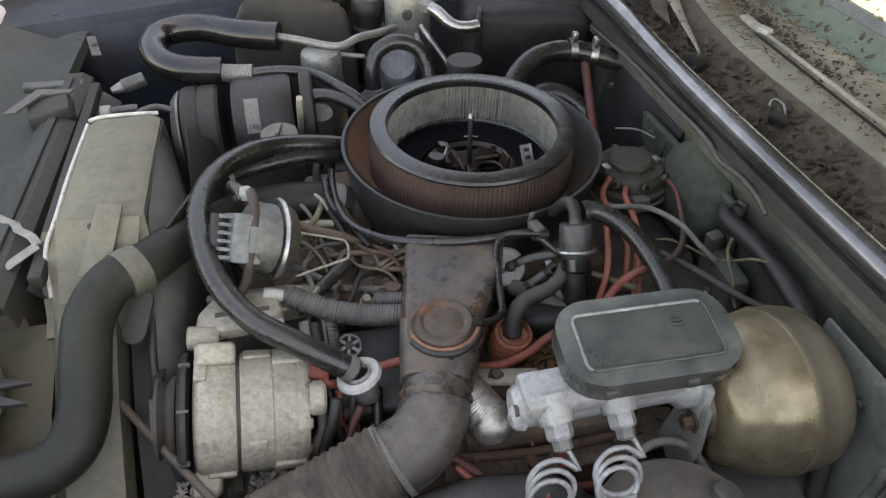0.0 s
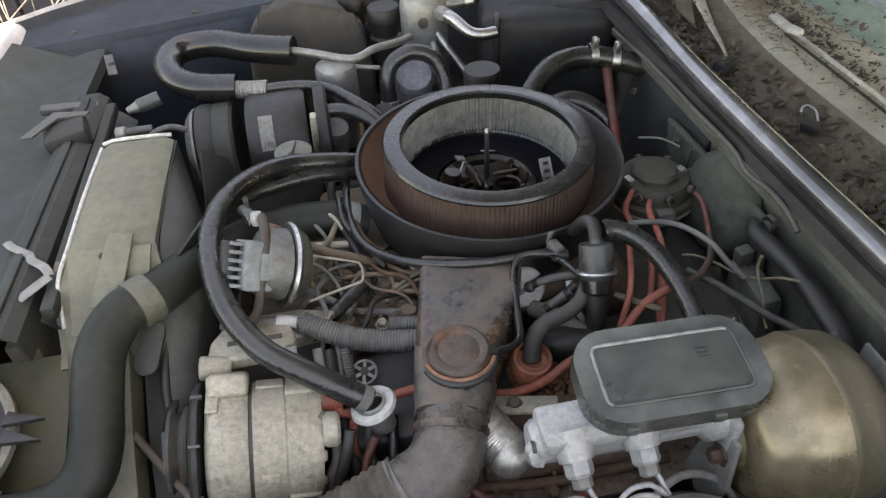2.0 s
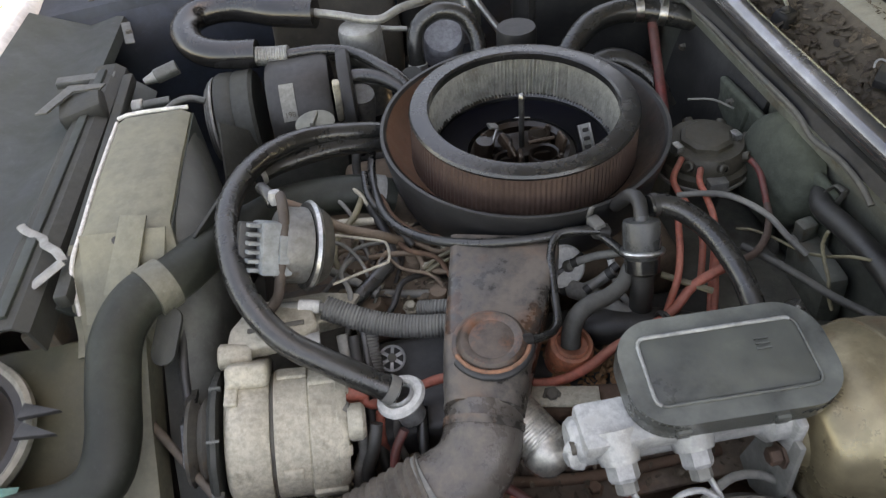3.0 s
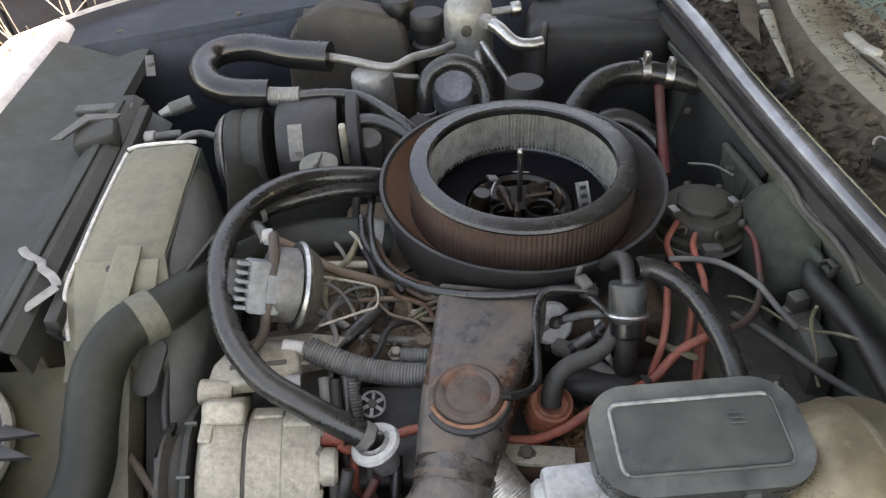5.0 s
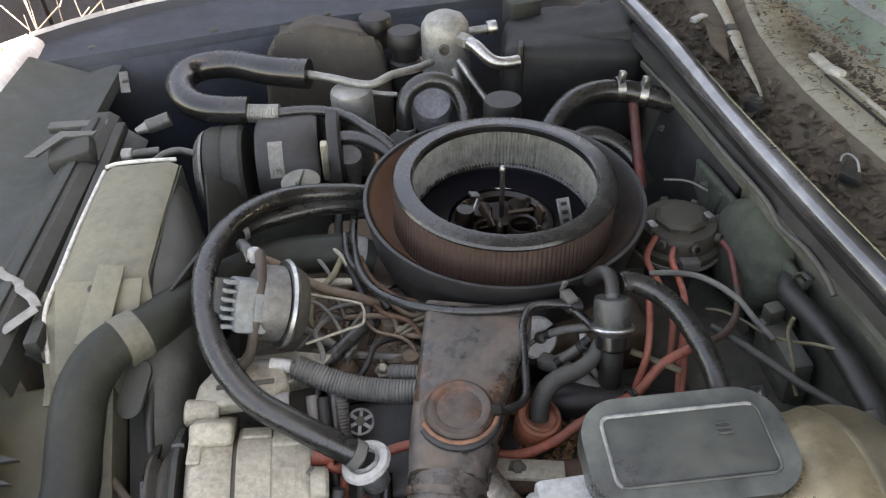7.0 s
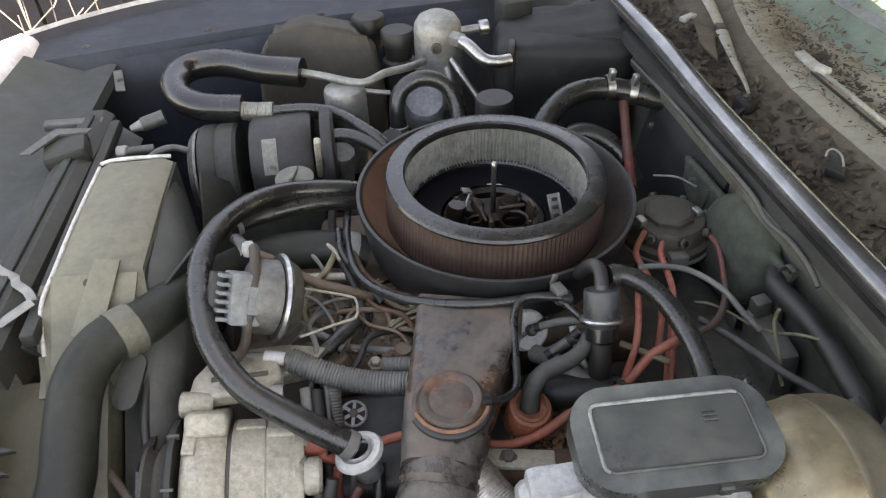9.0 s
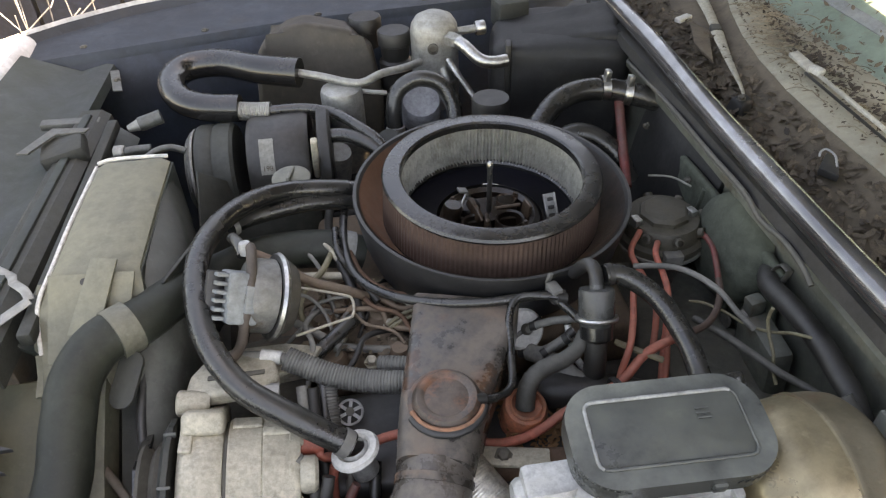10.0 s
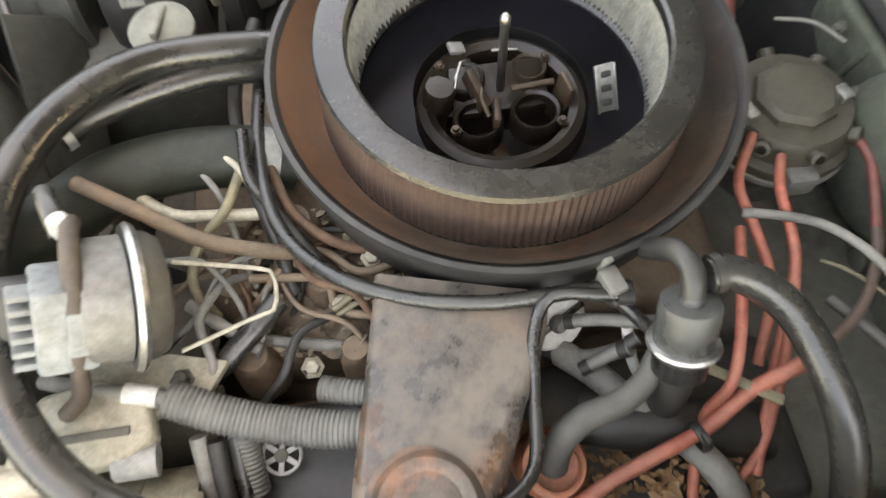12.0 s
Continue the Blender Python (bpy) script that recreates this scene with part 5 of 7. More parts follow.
# ---- vacuum-controlled air valve ----
CAN = surface("dull_pressed_can", (0.19, 0.19, 0.18), 0.4, metal=0.45, dust=0.5, dcol=(0.26, 0.25, 0.21), scale=22, spot=(0.12, 0.08, 0.055), spots=0.3, spot_scale=25)
av = thing("air_control_valve", (-0.08, 0.66, 0.85), "dusty aluminium vacuum valve with a finned grey connector", "valve")
VA, VD = Vector((-0.0636, 0.6621, 0.9328)), Vector((0.87, 0.2, -0.44)).normalized()
VS = VD.cross(Vector((0.08, -0.78, 0.62))).normalized()
VO = VS.cross(VD)
VM = Matrix((VD, VS, VO)).transposed().to_4x4()  # along the valve, across it, and out of the bay


def on_valve(a, b, c):
    return Matrix.Translation(VA + VD * a + VS * b + VO * c) @ VM


part("can", lathe(B(), [(0.02, -0.036), (0.038, -0.034), (0.0415, -0.029), (0.042, -0.006)], VA, VD, 44), CAN, av)
part("rim", lathe(B(), [(0.041, -0.0045), (0.048, -0.0045), (0.0502, -0.001), (0.048, 0.0025), (0.041, 0.0025)], VA, VD, 48, close=True), STEEL, av, "bright rolled rim")
part("cover", lathe(B(), [(0.044, 0.002), (0.0425, 0.01), (0.038, 0.017), (0.022, 0.021), (0, 0.022)], VA, VD, 44), surface("dark_grimy_cover", (0.06, 0.055, 0.048), 0.45, metal=0.2, dust=0.4, scale=24), av, "dark grimy end cover")
conn = part("connector", box(B(), (0.034, 0.056, 0.05), on_valve(-0.042, 0.003, 0.008), 0.004), GREY_PLASTIC, av, "blue-grey plastic connector")
part("latch", box(B(), (0.012, 0.03, 0.006), on_valve(-0.036, 0.003, 0.034), 0.002), GREY_PLASTIC, conn)
for k in range(6):
    part("fin", box(B(), (0.014, 0.0042, 0.018), on_valve(-0.064, -0.02 + 0.0092 * k, 0.016), 0.001), GREY_PLASTIC, conn)
# solid black block gives the shade between the fins
part("shell", box(B(), (0.02, 0.052, 0.014), on_valve(-0.067, 0.003, 0.002), 0.002), BLACK_PAINT, conn, "black block standing in for the shade between the fins")
part("nipple", tube(B(), [(-0.092, 0.69, 0.975), (-0.097, 0.705, 0.98), (-0.107, 0.725, 0.974)], 0.0068, 12), RUBBER, av)
part("nipple", lathe(B(), [(0.007, -0.006), (0.008, 0.0), (0.006, 0.008), (0, 0.01)], (-0.088, 0.692, 0.982), (0, 0.2, 1), 14), ALU_BRIGHT, av)
part("strap_hose", tube(B(), [(-0.088, 0.70, 0.972), (-0.082, 0.69, 0.985), (-0.078, 0.665, 0.988), (-0.08, 0.638, 0.972), (-0.09, 0.618, 0.945), (-0.1, 0.605, 0.918), (-0.118, 0.6, 0.9)], 0.0058, 12, 0.006), surface("brown_perished_rubber", (0.075, 0.05, 0.04), 0.6, dust=0.3), av, "perished brown rubber hose")
part("wire_bail", tube(B(), [(-0.045, 0.692, 0.918), (0.0, 0.687, 0.905), (0.019, 0.683, 0.899), (0.0215, 0.676, 0.897), (0.0215, 0.662, 0.895), (0.019, 0.655, 0.894), (0.0, 0.65, 0.893), (-0.045, 0.634, 0.895)], 0.0017, 8, 0.004), surface("pale_spring_wire", (0.5, 0.45, 0.36), 0.45, metal=0.4, dust=0.3), av, "pale bent wire bail")

# ---- pipes and hoses over the intake ----
SMALL = [
    ("brown_pipe", [(-0.112, 0.762, 0.93), (-0.07, 0.735, 0.925), (-0.03, 0.715, 0.905), (0.015, 0.705, 0.89), (0.04, 0.71, 0.87)], 0.006, BROWN_RUST),
    ("brown_pipe", [(-0.004, 0.695, 0.868), (0.03, 0.689, 0.872), (0.054, 0.685, 0.87), (0.057, 0.675, 0.868), (0.058, 0.662, 0.866), (0.07, 0.655, 0.866), (0.1, 0.648, 0.866)], 0.0035, BROWN_RUST),
    ("pale_pipe", [(-0.089, 0.775, 0.89), (-0.058, 0.752, 0.885), (-0.02, 0.745, 0.885), (0.012, 0.743, 0.882)], 0.005, ALU),
    ("yellow_wire", [(0.0, 0.785, 0.895), (-0.015, 0.745, 0.893), (-0.038, 0.716, 0.888), (-0.044, 0.69, 0.875), (-0.03, 0.67, 0.86)], 0.004, WIRE_TAN),
    ("tan_wire", [(0.058, 0.658, 0.87), (0.075, 0.666, 0.876), (0.1, 0.672, 0.88)], 0.0025, WIRE_TAN),
    ("tan_wire", [(0.06, 0.654, 0.868), (0.078, 0.661, 0.873), (0.1, 0.665, 0.876)], 0.0022, WIRE_TAN),
    ("black_hose", [(0.018, 0.672, 0.872), (-0.002, 0.652, 0.87), (-0.025, 0.632, 0.865), (-0.05, 0.612, 0.86)], 0.009, RUBBER),
    ("grey_rod", [(-0.02, 0.657, 0.852), (0.03, 0.643, 0.85), (0.09, 0.632, 0.848)], 0.005, WIRE_GREY),
    ("grey_rod", [(-0.05, 0.68, 0.87), (-0.02, 0.655, 0.868), (0.0, 0.64, 0.86)], 0.005, WIRE_GREY),
    ("black_hose", [(0.015, 0.93, 0.9), (-0.005, 0.86, 0.895), (0.0, 0.79, 0.89), (0.02, 0.72, 0.88), (0.028, 0.68, 0.86)], 0.006, SOFT_BLACK),
    ("black_hose", [(0.005, 0.80, 0.915), (0.008, 0.76, 0.905), (0.03, 0.73, 0.885), (0.05, 0.70, 0.87)], 0.005, RUBBER),
    ("pale_wire", [(-0.03, 0.80, 0.905), (-0.005, 0.78, 0.9), (0.01, 0.75, 0.88), (0.02, 0.72, 0.87)], 0.0028, ALU),
    ("pale_wire", [(-0.04, 0.79, 0.9), (-0.02, 0.76, 0.885), (-0.01, 0.72, 0.87), (0.0, 0.69, 0.86)], 0.0028, WIRE_GREY),
    ("fuel_pipe", [(0.02, 0.78, 0.89), (0.035, 0.74, 0.88), (0.07, 0.71, 0.872), (0.11, 0.70, 0.875)], 0.0042, RUST),
    ("fuel_pipe", [(0.11, 0.69, 0.872), (0.08, 0.69, 0.862), (0.05, 0.715, 0.86), (0.02, 0.71, 0.85)], 0.0035, BROWN_RUST),
]
for name, pts, r, mt in SMALL:
    hose(name, pts, r, mt, {"brown_pipe": "rust-brown thin pipe over the intake manifold", "pale_pipe": "pale metal pipe over the intake manifold", "yellow_wire": "dull yellow wire over the intake manifold", "tan_wire": "tan wire beside the snorkel", "black_hose": "black rubber hose over the intake manifold", "grey_rod": "grey linkage rod over the intake manifold", "pale_wire": "pale bare wire beside the air cleaner", "fuel_pipe": "rusty bent fuel pipe beside the carburettor"}[name], name.split("_")[1], seg=8)
conduit = thing("wiring_conduit", (0.0, 0.58, 0.86), "grey split corrugated conduit with wires inside", "conduit")
part("sleeve", tube(B(), [(-0.055, 0.603, 0.893), (-0.03, 0.592, 0.885), (0.0, 0.582, 0.876), (0.035, 0.573, 0.872), (0.075, 0.565, 0.872)], 0.0125, 16, rib=(0.0036, 0.0013)), surface("grey_conduit", (0.09, 0.09, 0.088), 0.4, dust=0.6, dcol=(0.3, 0.29, 0.25)), conduit)
part("wire_sleeve", tube(B(), [(-0.15, 0.635, 0.875), (-0.11, 0.618, 0.89), (-0.075, 0.608, 0.895), (-0.05, 0.601, 0.892)], 0.006, 10), WIRE_GREY, conduit)
part("tape", tube(B(), [(-0.082, 0.61, 0.896), (-0.06, 0.604, 0.894)], 0.0075, 10), WHITE, conduit)
hose("wiring_conduit", [(0.045, 0.60, 0.868), (0.065, 0.593, 0.872), (0.095, 0.585, 0.874)], 0.009, conduit.children[0].data.materials[0], "short grey corrugated conduit into the snorkel's shade", "conduit", seg=14, rib=(0.0036, 0.0012))
hose("wiring_conduit", [(-0.012, 0.588, 0.868), (-0.014, 0.57, 0.85), (-0.013, 0.545, 0.83)], 0.009, conduit.children[0].data.materials[0], "short grey corrugated conduit down the valve cover", "conduit", seg=14, rib=(0.0036, 0.0012))
for pts, mt in (([(-0.03, 0.575, 0.87), (-0.028, 0.54, 0.85), (-0.022, 0.50, 0.82), (-0.015, 0.46, 0.78)], SOFT_BLACK), ([(-0.042, 0.58, 0.87), (-0.04, 0.55, 0.85), (-0.035, 0.51, 0.82)], WIRE_GREY), ([(-0.02, 0.585, 0.868), (-0.02, 0.56, 0.848), (-0.018, 0.53, 0.83), (-0.012, 0.49, 0.80), (-0.005, 0.44, 0.76)], RUBBER), ([(0.03, 0.50, 0.83), (0.026, 0.47, 0.81), (0.024, 0.44, 0.78), (0.02, 0.41, 0.74)], RUBBER), ([(-0.015, 0.47, 0.86), (-0.022, 0.455, 0.84), (-0.035, 0.45, 0.80), (-0.03, 0.43, 0.76)], SOFT_BLACK)):
    hose("wire", pts, 0.0065, mt, "dusty dark wire dropping beside the alternator", "wire", "loose wires", seg=8)
for pts in ([(0.01, 0.47, 0.84), (-0.004, 0.455, 0.82), (-0.008, 0.43, 0.79), (0.0, 0.40, 0.76)], [(0.06, 0.44, 0.83), (0.11, 0.40, 0.80), (0.16, 0.375, 0.775), (0.25, 0.37, 0.76)], [(0.2, 0.40, 0.86), (0.205, 0.385, 0.84), (0.21, 0.37, 0.80)]):
    hose("red_lead", pts, 0.005, RED_DARK, "dark red lead low beside the duct", "lead", seg=8)

# ---- far side: compressor, cans, reservoir, pipes ----
comp = thing("air_compressor", (-0.1, 1.03, 0.78), "dusty black air-conditioning compressor with a worn label", "compressor")
CX = (0.0, 1.035, 0.878)
part("body", lathe(B(), [(0, -0.12), (0.075, -0.12), (0.081, -0.112), (0.081, -0.035), (0.077, -0.028), (0, -0.028)], CX, (1, 0, 0), 48), SOFT_BLACK, comp)
part("rear_flange", lathe(B(), [(0.05, -0.016), (0.083, -0.014), (0.085, -0.01), (0.085, 0.002), (0.08, 0.006), (0, 0.006)], CX, (1, 0, 0), 48), SOFT_BLACK, comp)
part("clutch_pulley", lathe(B(), [(0, -0.2), (0.06, -0.2), (0.071, -0.197), (0.0735, -0.192), (0.0735, -0.176), (0.071, -0.172), (0.0735, -0.168), (0.0735, -0.146), (0.069, -0.141), (0, -0.14)], CX, (1, 0, 0), 56), RADIATOR, comp)
for k, r in enumerate((0.069, 0.065, 0.058)):
    part("clutch_plate", lathe(B(), [(0, -0.2005 - 0.005 * k), (r - 0.001, -0.2005 - 0.005 * k), (r, -0.202 - 0.005 * k), (r, -0.2035 - 0.005 * k), (r - 0.001, -0.2045 - 0.005 * k), (0, -0.2045 - 0.005 * k)], CX, (1, 0, 0), 48), SILVER if k == 0 else GALV, comp)
lab = part("label", sheet(B(), [(1.035 + 0.0825 * math.cos(radians(a)), 0.878 + 0.0825 * math.sin(radians(a))) for a in (158, 152, 147, 141, 134, 127, 120)], -0.1, -0.079, 0.0006), LABEL, comp, "worn pale paper label")
text = bpy.data.curves.new("print", "FONT")
text.body, text.size, text.align_x = "198", 0.0105, "CENTER"
holder = bpy.data.objects.new("print", text)
bm = B()
bm.from_mesh(holder.to_mesh())
holder.to_mesh_clear()
bpy.data.objects.remove(holder)
bm.transform(pose(-0.0895, 1.035 + 0.0836 * math.cos(radians(154)), 0.878 + 0.0836 * math.sin(radians(154)), 62))
part("print", bm, DARK, lab)
part("bracket", box(B(), (0.01, 0.012, 0.085), pose(-0.018, 0.957, 0.93, 22, 4, 0), 0.003), ALU, comp, "pale metal bracket")
part("mounting_bracket", prism(B(), [(-0.19, 0.93), (-0.02, 0.94), (-0.02, 1.0), (-0.19, 0.985)], 0.12, pose(0, 0, 0.745), 0.006), FLANK, comp, "dull grey mounting bracket")
part("belt", sheet(B(), [(0.96, 0.87), (0.9, 0.82), (0.8, 0.74)], -0.18, -0.165, 0.006), RUBBER, comp)

cap = thing("filler_cap", (-0.052, 0.893, 0.9), "pale dusty round filler cap with a raised grip", "cap")
part("disc", lathe(B(), [(0.02, -0.02), (0.022, -0.006), (0.0265, -0.003), (0.0265, 0.002), (0.02, 0.005), (0, 0.006)], (-0.05, 0.893, 0.94), (0, -0.1, 1), 32), surface("pale_dusty_cap", (0.2, 0.2, 0.165), 0.5, dust=0.5, dcol=(0.28, 0.275, 0.22)), cap)
part("grip", box(B(), (0.006, 0.036, 0.007), pose(-0.05, 0.893, 0.948, -6, 0, -10), 0.002), surface("pale_dusty_grip", (0.22, 0.22, 0.185), 0.5, dust=0.4), cap)

line_pts = [(-0.125, 0.80, 0.935), (-0.1, 0.822, 0.932), (-0.03, 0.85, 0.925), (0.03, 0.865, 0.91), (0.07, 0.88, 0.89)]
tips(hose("coolant_hose", line_pts, 0.011, RUBBER, "black hose beside the breather hose", seg=12), line_pts, 0.0122, SILVER, "clamp", long=0.008)

acc = thing("accumulator", (0.027, 1.1, 0.8), "dull silver accumulator can", "accumulator")
part("can", lathe(B(), [(0.03, 0.80), (0.034, 0.81), (0.034, 0.938), (0.032, 0.945), (0.026, 0.948), (0, 0.949)], (0.027, 1.11, 0.018), seg=36), SILVER, acc)
part("port", lathe(B(), [(0.006, 0), (0.007, 0.012), (0.009, 0.013), (0.009, 0.02), (0, 0.021)], (-0.004, 1.09, 0.935), (-0.8, -0.5, 0.1), 12), STEEL, acc)
part("port", lathe(B(), [(0.006, 0), (0.007, 0.008), (0, 0.01)], (0.012, 1.078, 0.925), (-0.3, -0.9, 0.1), 12), STEEL, acc)
low = thing("silver_elbow", (0.012, 1.02, 0.83), "dull silver elbow below the accumulator", "fitting")
part("drum", lathe(B(), [(0.02, -0.05), (0.022, 0.0), (0.02, 0.012), (0, 0.014)], (0.012, 1.02, 0.89), (0.1, -0.3, 1), 24), SILVER, low)

dr = thing("receiver_drier", (0.2, 1.24, 0.85), "silver receiver drier can with pipe fittings", "receiver drier")
part("can", lathe(B(), [(0.039, 0.86), (0.042, 0.87), (0.042, 0.995), (0.04, 1.008), (0.032, 1.02), (0.018, 1.027), (0, 1.028)], (0.197, 1.24, -0.002), seg=40), SILVER, dr)
part("band", lathe(B(), [(0.0415, 0.905), (0.043, 0.907), (0.043, 0.911), (0.0415, 0.913)], (0.2, 1.24, 0), seg=40, close=True), STEEL, dr)
part("switch_port", lathe(B(), [(0.0085, 0), (0.0095, 0.008), (0.006, 0.009), (0.006, 0.003), (0, 0.003)], (0.19, 1.2005, 0.978), (-0.2, -1, 0.1), 16), DARK, dr)
part("pipe_nut", lathe(B(), [(0.013, -0.01), (0.014, 0.012), (0.011, 0.018)], (0.222, 1.203, 0.99), (0.6, -0.8, 0.0), 6), SILVER, dr, sharp=25)
part("outlet_pipe", tube(B(), [(0.226, 1.198, 0.99), (0.24, 1.178, 0.987), (0.262, 1.153, 0.971), (0.285, 1.146, 0.967), (0.308, 1.148, 0.968)], 0.0105, 14, 0.006), STEEL, dr, "bright bent outlet pipe")
part("side_fitting", tube(B(), [(0.235, 1.235, 0.99), (0.275, 1.24, 0.991)], 0.007, 12), SILVER, dr)
part("valve_cap", lathe(B(), [(0.011, 0), (0.0125, 0.002), (0.0125, 0.016), (0.01, 0.018), (0, 0.018)], (0.27, 1.239, 0.991), (1, 0.1, 0.05), 16), STEEL, dr)
part("lower_pipe", tube(B(), [(0.215, 1.2, 0.955), (0.225, 1.18, 0.94), (0.24, 1.16, 0.92), (0.255, 1.14, 0.90)], 0.006, 12, 0.006), STEEL, dr)
part("lower_pipe", tube(B(), [(0.205, 1.2, 0.94), (0.21, 1.185, 0.92), (0.215, 1.17, 0.89)], 0.006, 12, 0.006), SILVER, dr)

resv = thing("coolant_reservoir", (-0.02, 1.3, 0.8), "yellowed dusty plastic coolant reservoir with dark caps", "reservoir")
m = pose(-0.008, 1.237, 0.897, 78, 0, 0)
part("tank", prism(B(), [(-0.125, -0.10), (0.10, -0.10), (0.108, -0.02), (0.095, 0.075), (0.075, 0.085), (0.06, 0.105), (-0.02, 0.125), (-0.055, 0.118), (-0.08, 0.10), (-0.098, 0.092), (-0.112, 0.06)], -0.1, m, 0.01, 3), surface("browned_tank_plastic", (0.068, 0.057, 0.043), 0.5, dust=0.35, dcol=(0.084, 0.071, 0.056), scale=9, vary=0.2), resv)
for x, y, z in ((0.08, 1.33, 0.98), (0.128, 1.27, 0.973)):
    part("cap", lathe(B(), [(0.024, -0.04), (0.026, -0.01), (0.03, -0.008), (0.03, 0.012), (0.027, 0.016), (0, 0.017)], (x, y, z), seg=20, wave=lambda k, j: 0.001 * (k % 2)), SOFT_BLACK, resv)
part("neck", lathe(B(), [(0.03, -0.15), (0.03, -0.04), (0.024, -0.035)], (0.128, 1.27, 0.973), seg=20), SOFT_BLACK, resv)

ah = thing("air_conditioning_hose", (-0.15, 1.12, 0.95), "fat black foam-sleeved hose bent back on itself", "hose")
part("sleeve", tube(B(), [(-0.13, 1.075, 0.962), (-0.19, 1.085, 0.966), (-0.225, 1.11, 0.972), (-0.241, 1.155, 0.98), (-0.222, 1.194, 0.985), (-0.168, 1.201, 0.985), (-0.1, 1.165, 0.983), (-0.037, 1.145, 0.98)], 0.021, 18, 0.008, taper=0.024), RUBBER_CLEAN, ah, "black foam sleeve")
part("braid", tube(B(), [(-0.145, 1.073, 0.961), (-0.11, 1.068, 0.958), (-0.083, 1.064, 0.958)], 0.0135, 14, rib=(0.004, 0.0012)), SILVER, ah, "frayed silver foil wrap")
part("metal_pipe", tube(B(), [(-0.04, 1.146, 0.98), (0.0, 1.13, 0.976), (0.04, 1.11, 0.972), (0.065, 1.105, 0.972), (0.095, 1.125, 0.975), (0.135, 1.15, 0.97), (0.165, 1.19, 0.96)], 0.0065, 12, 0.008), SILVER, ah, "dull silver pipe")
hose("heater_line", [(-0.09, 1.064, 0.958), (-0.04, 1.065, 0.957), (0.01, 1.05, 0.953), (0.05, 1.01, 0.945), (0.08, 0.98, 0.93), (0.1, 0.95, 0.9)], 0.0085, RUBBER, "black hose from the foil wrap to behind the air cleaner", seg=12)
hose("heater_line", [(-0.01, 1.01, 0.935), (0.03, 1.005, 0.935), (0.07, 0.98, 0.925), (0.1, 0.95, 0.9)], 0.011, RUBBER, "black hose below the silver can", seg=12)
hose("heater_line", [(0.06, 1.12, 0.95), (0.08, 1.115, 0.948), (0.1, 1.115, 0.945)], 0.004, SILVER, "short silver pipe beside the accumulator", "pipe", seg=8)

arch = thing("arched_hose", (0.16, 1.1, 0.88), "short arched black hose over a pale round housing", "hose")
part("hose", tube(B(), [(0.108, 1.075, 0.89), (0.108, 1.085, 0.93), (0.118, 1.095, 0.957), (0.15, 1.1, 0.972), (0.185, 1.095, 0.963), (0.203, 1.08, 0.935), (0.205, 1.06, 0.9)], 0.0135, 14, 0.008), RUBBER, arch)
part("housing", lathe(B(), [(0.034, -0.05), (0.035, 0.0), (0.03, 0.008), (0, 0.01)], (0.155, 1.11, 0.925), (0, -0.6, 0.8), 30), surface("pale_blue_grey_metal", (0.34, 0.35, 0.38), 0.45, metal=0.2, dust=0.3), arch, "pale blue-grey round housing")
part("clamp", lathe(B(), [(0.0135, -0.005), (0.0155, -0.004), (0.0155, 0.004), (0.0135, 0.005)], (0.108, 1.076, 0.898), (0, 0.2, 1), 18, close=True), SILVER, arch)
part("union", lathe(B(), [(0.016, -0.03), (0.02, 0.0), (0.018, 0.014), (0, 0.018)], (0.095, 1.03, 0.9), (-0.2, -0.5, 0.9), 18), RADIATOR, arch)
fc = thing("thermostat_cover", (0.265, 1.04, 0.88), "dusty black flat round cover behind the air cleaner", "cover")
part("disc", lathe(B(), [(0.03, -0.08), (0.031, -0.006), (0.029, 0.0), (0, 0.002)], (0.262, 1.055, 0.95), seg=28), SOFT_BLACK, fc)

hh = thing("heater_hose", (0.42, 1.0, 0.93), "black heater hose with two bright screw clamps", "hose")
part("hose", tube(B(), [(0.30, 0.96, 0.905), (0.325, 0.985, 0.935), (0.36, 1.01, 0.957), (0.40, 1.02, 0.965), (0.44, 1.018, 0.964), (0.475, 1.008, 0.958), (0.53, 0.99, 0.945)], 0.0175, 18, 0.008), RUBBER, hh)
for (x, y, z), ax in (((0.435, 1.018, 0.9675), (1, -0.06, 0)), ((0.47, 1.01, 0.959), (1, -0.25, -0.15))):
    c = part("screw_clamp", lathe(B(), [(0.0178, -0.006), (0.0192, -0.006), (0.0192, 0.006), (0.0178, 0.006)], (x, y, z), ax, 24, close=True), STEEL, hh, "bright steel screw clamp")
    part("screw", box(B(), (0.009, 0.012, 0.018), pose(x, y - 0.006, z + 0.023, 0, 8, 5), 0.002), STEEL, c)
hose("heater_hose", [(0.30, 0.93, 0.89), (0.35, 0.955, 0.92), (0.39, 0.955, 0.925), (0.43, 0.935, 0.9), (0.45, 0.91, 0.86)], 0.0165, RUBBER, "second black heater hose below the first", seg=16)

hv = thing("heater_case", (0.42, 1.2, 0.7), "dusty black plastic heater and blower case on the firewall", "heater case")
HEATER = surface("battered_black_cover", (0.017, 0.016, 0.016), 0.6, dust=0.2, dcol=(0.045, 0.054, 0.048), scale=12, bump=0.5, spot=(0.03, 0.029, 0.028), spots=0.4)
part("case", crumple(box(B(), (0.24, 0.2, 0.28), pose(0.42, 1.235, 0.845, 0, 0, -14), 0.02, 3), 0.006, 0.06, 1.0), HEATER, hv)
part("upper_lid", crumple(box(B(), (0.2, 0.12, 0.06), pose(0.43, 1.225, 0.965, 8, -12, -14), 0.015, 3), 0.008, 0.05, 2.0), HEATER, hv)
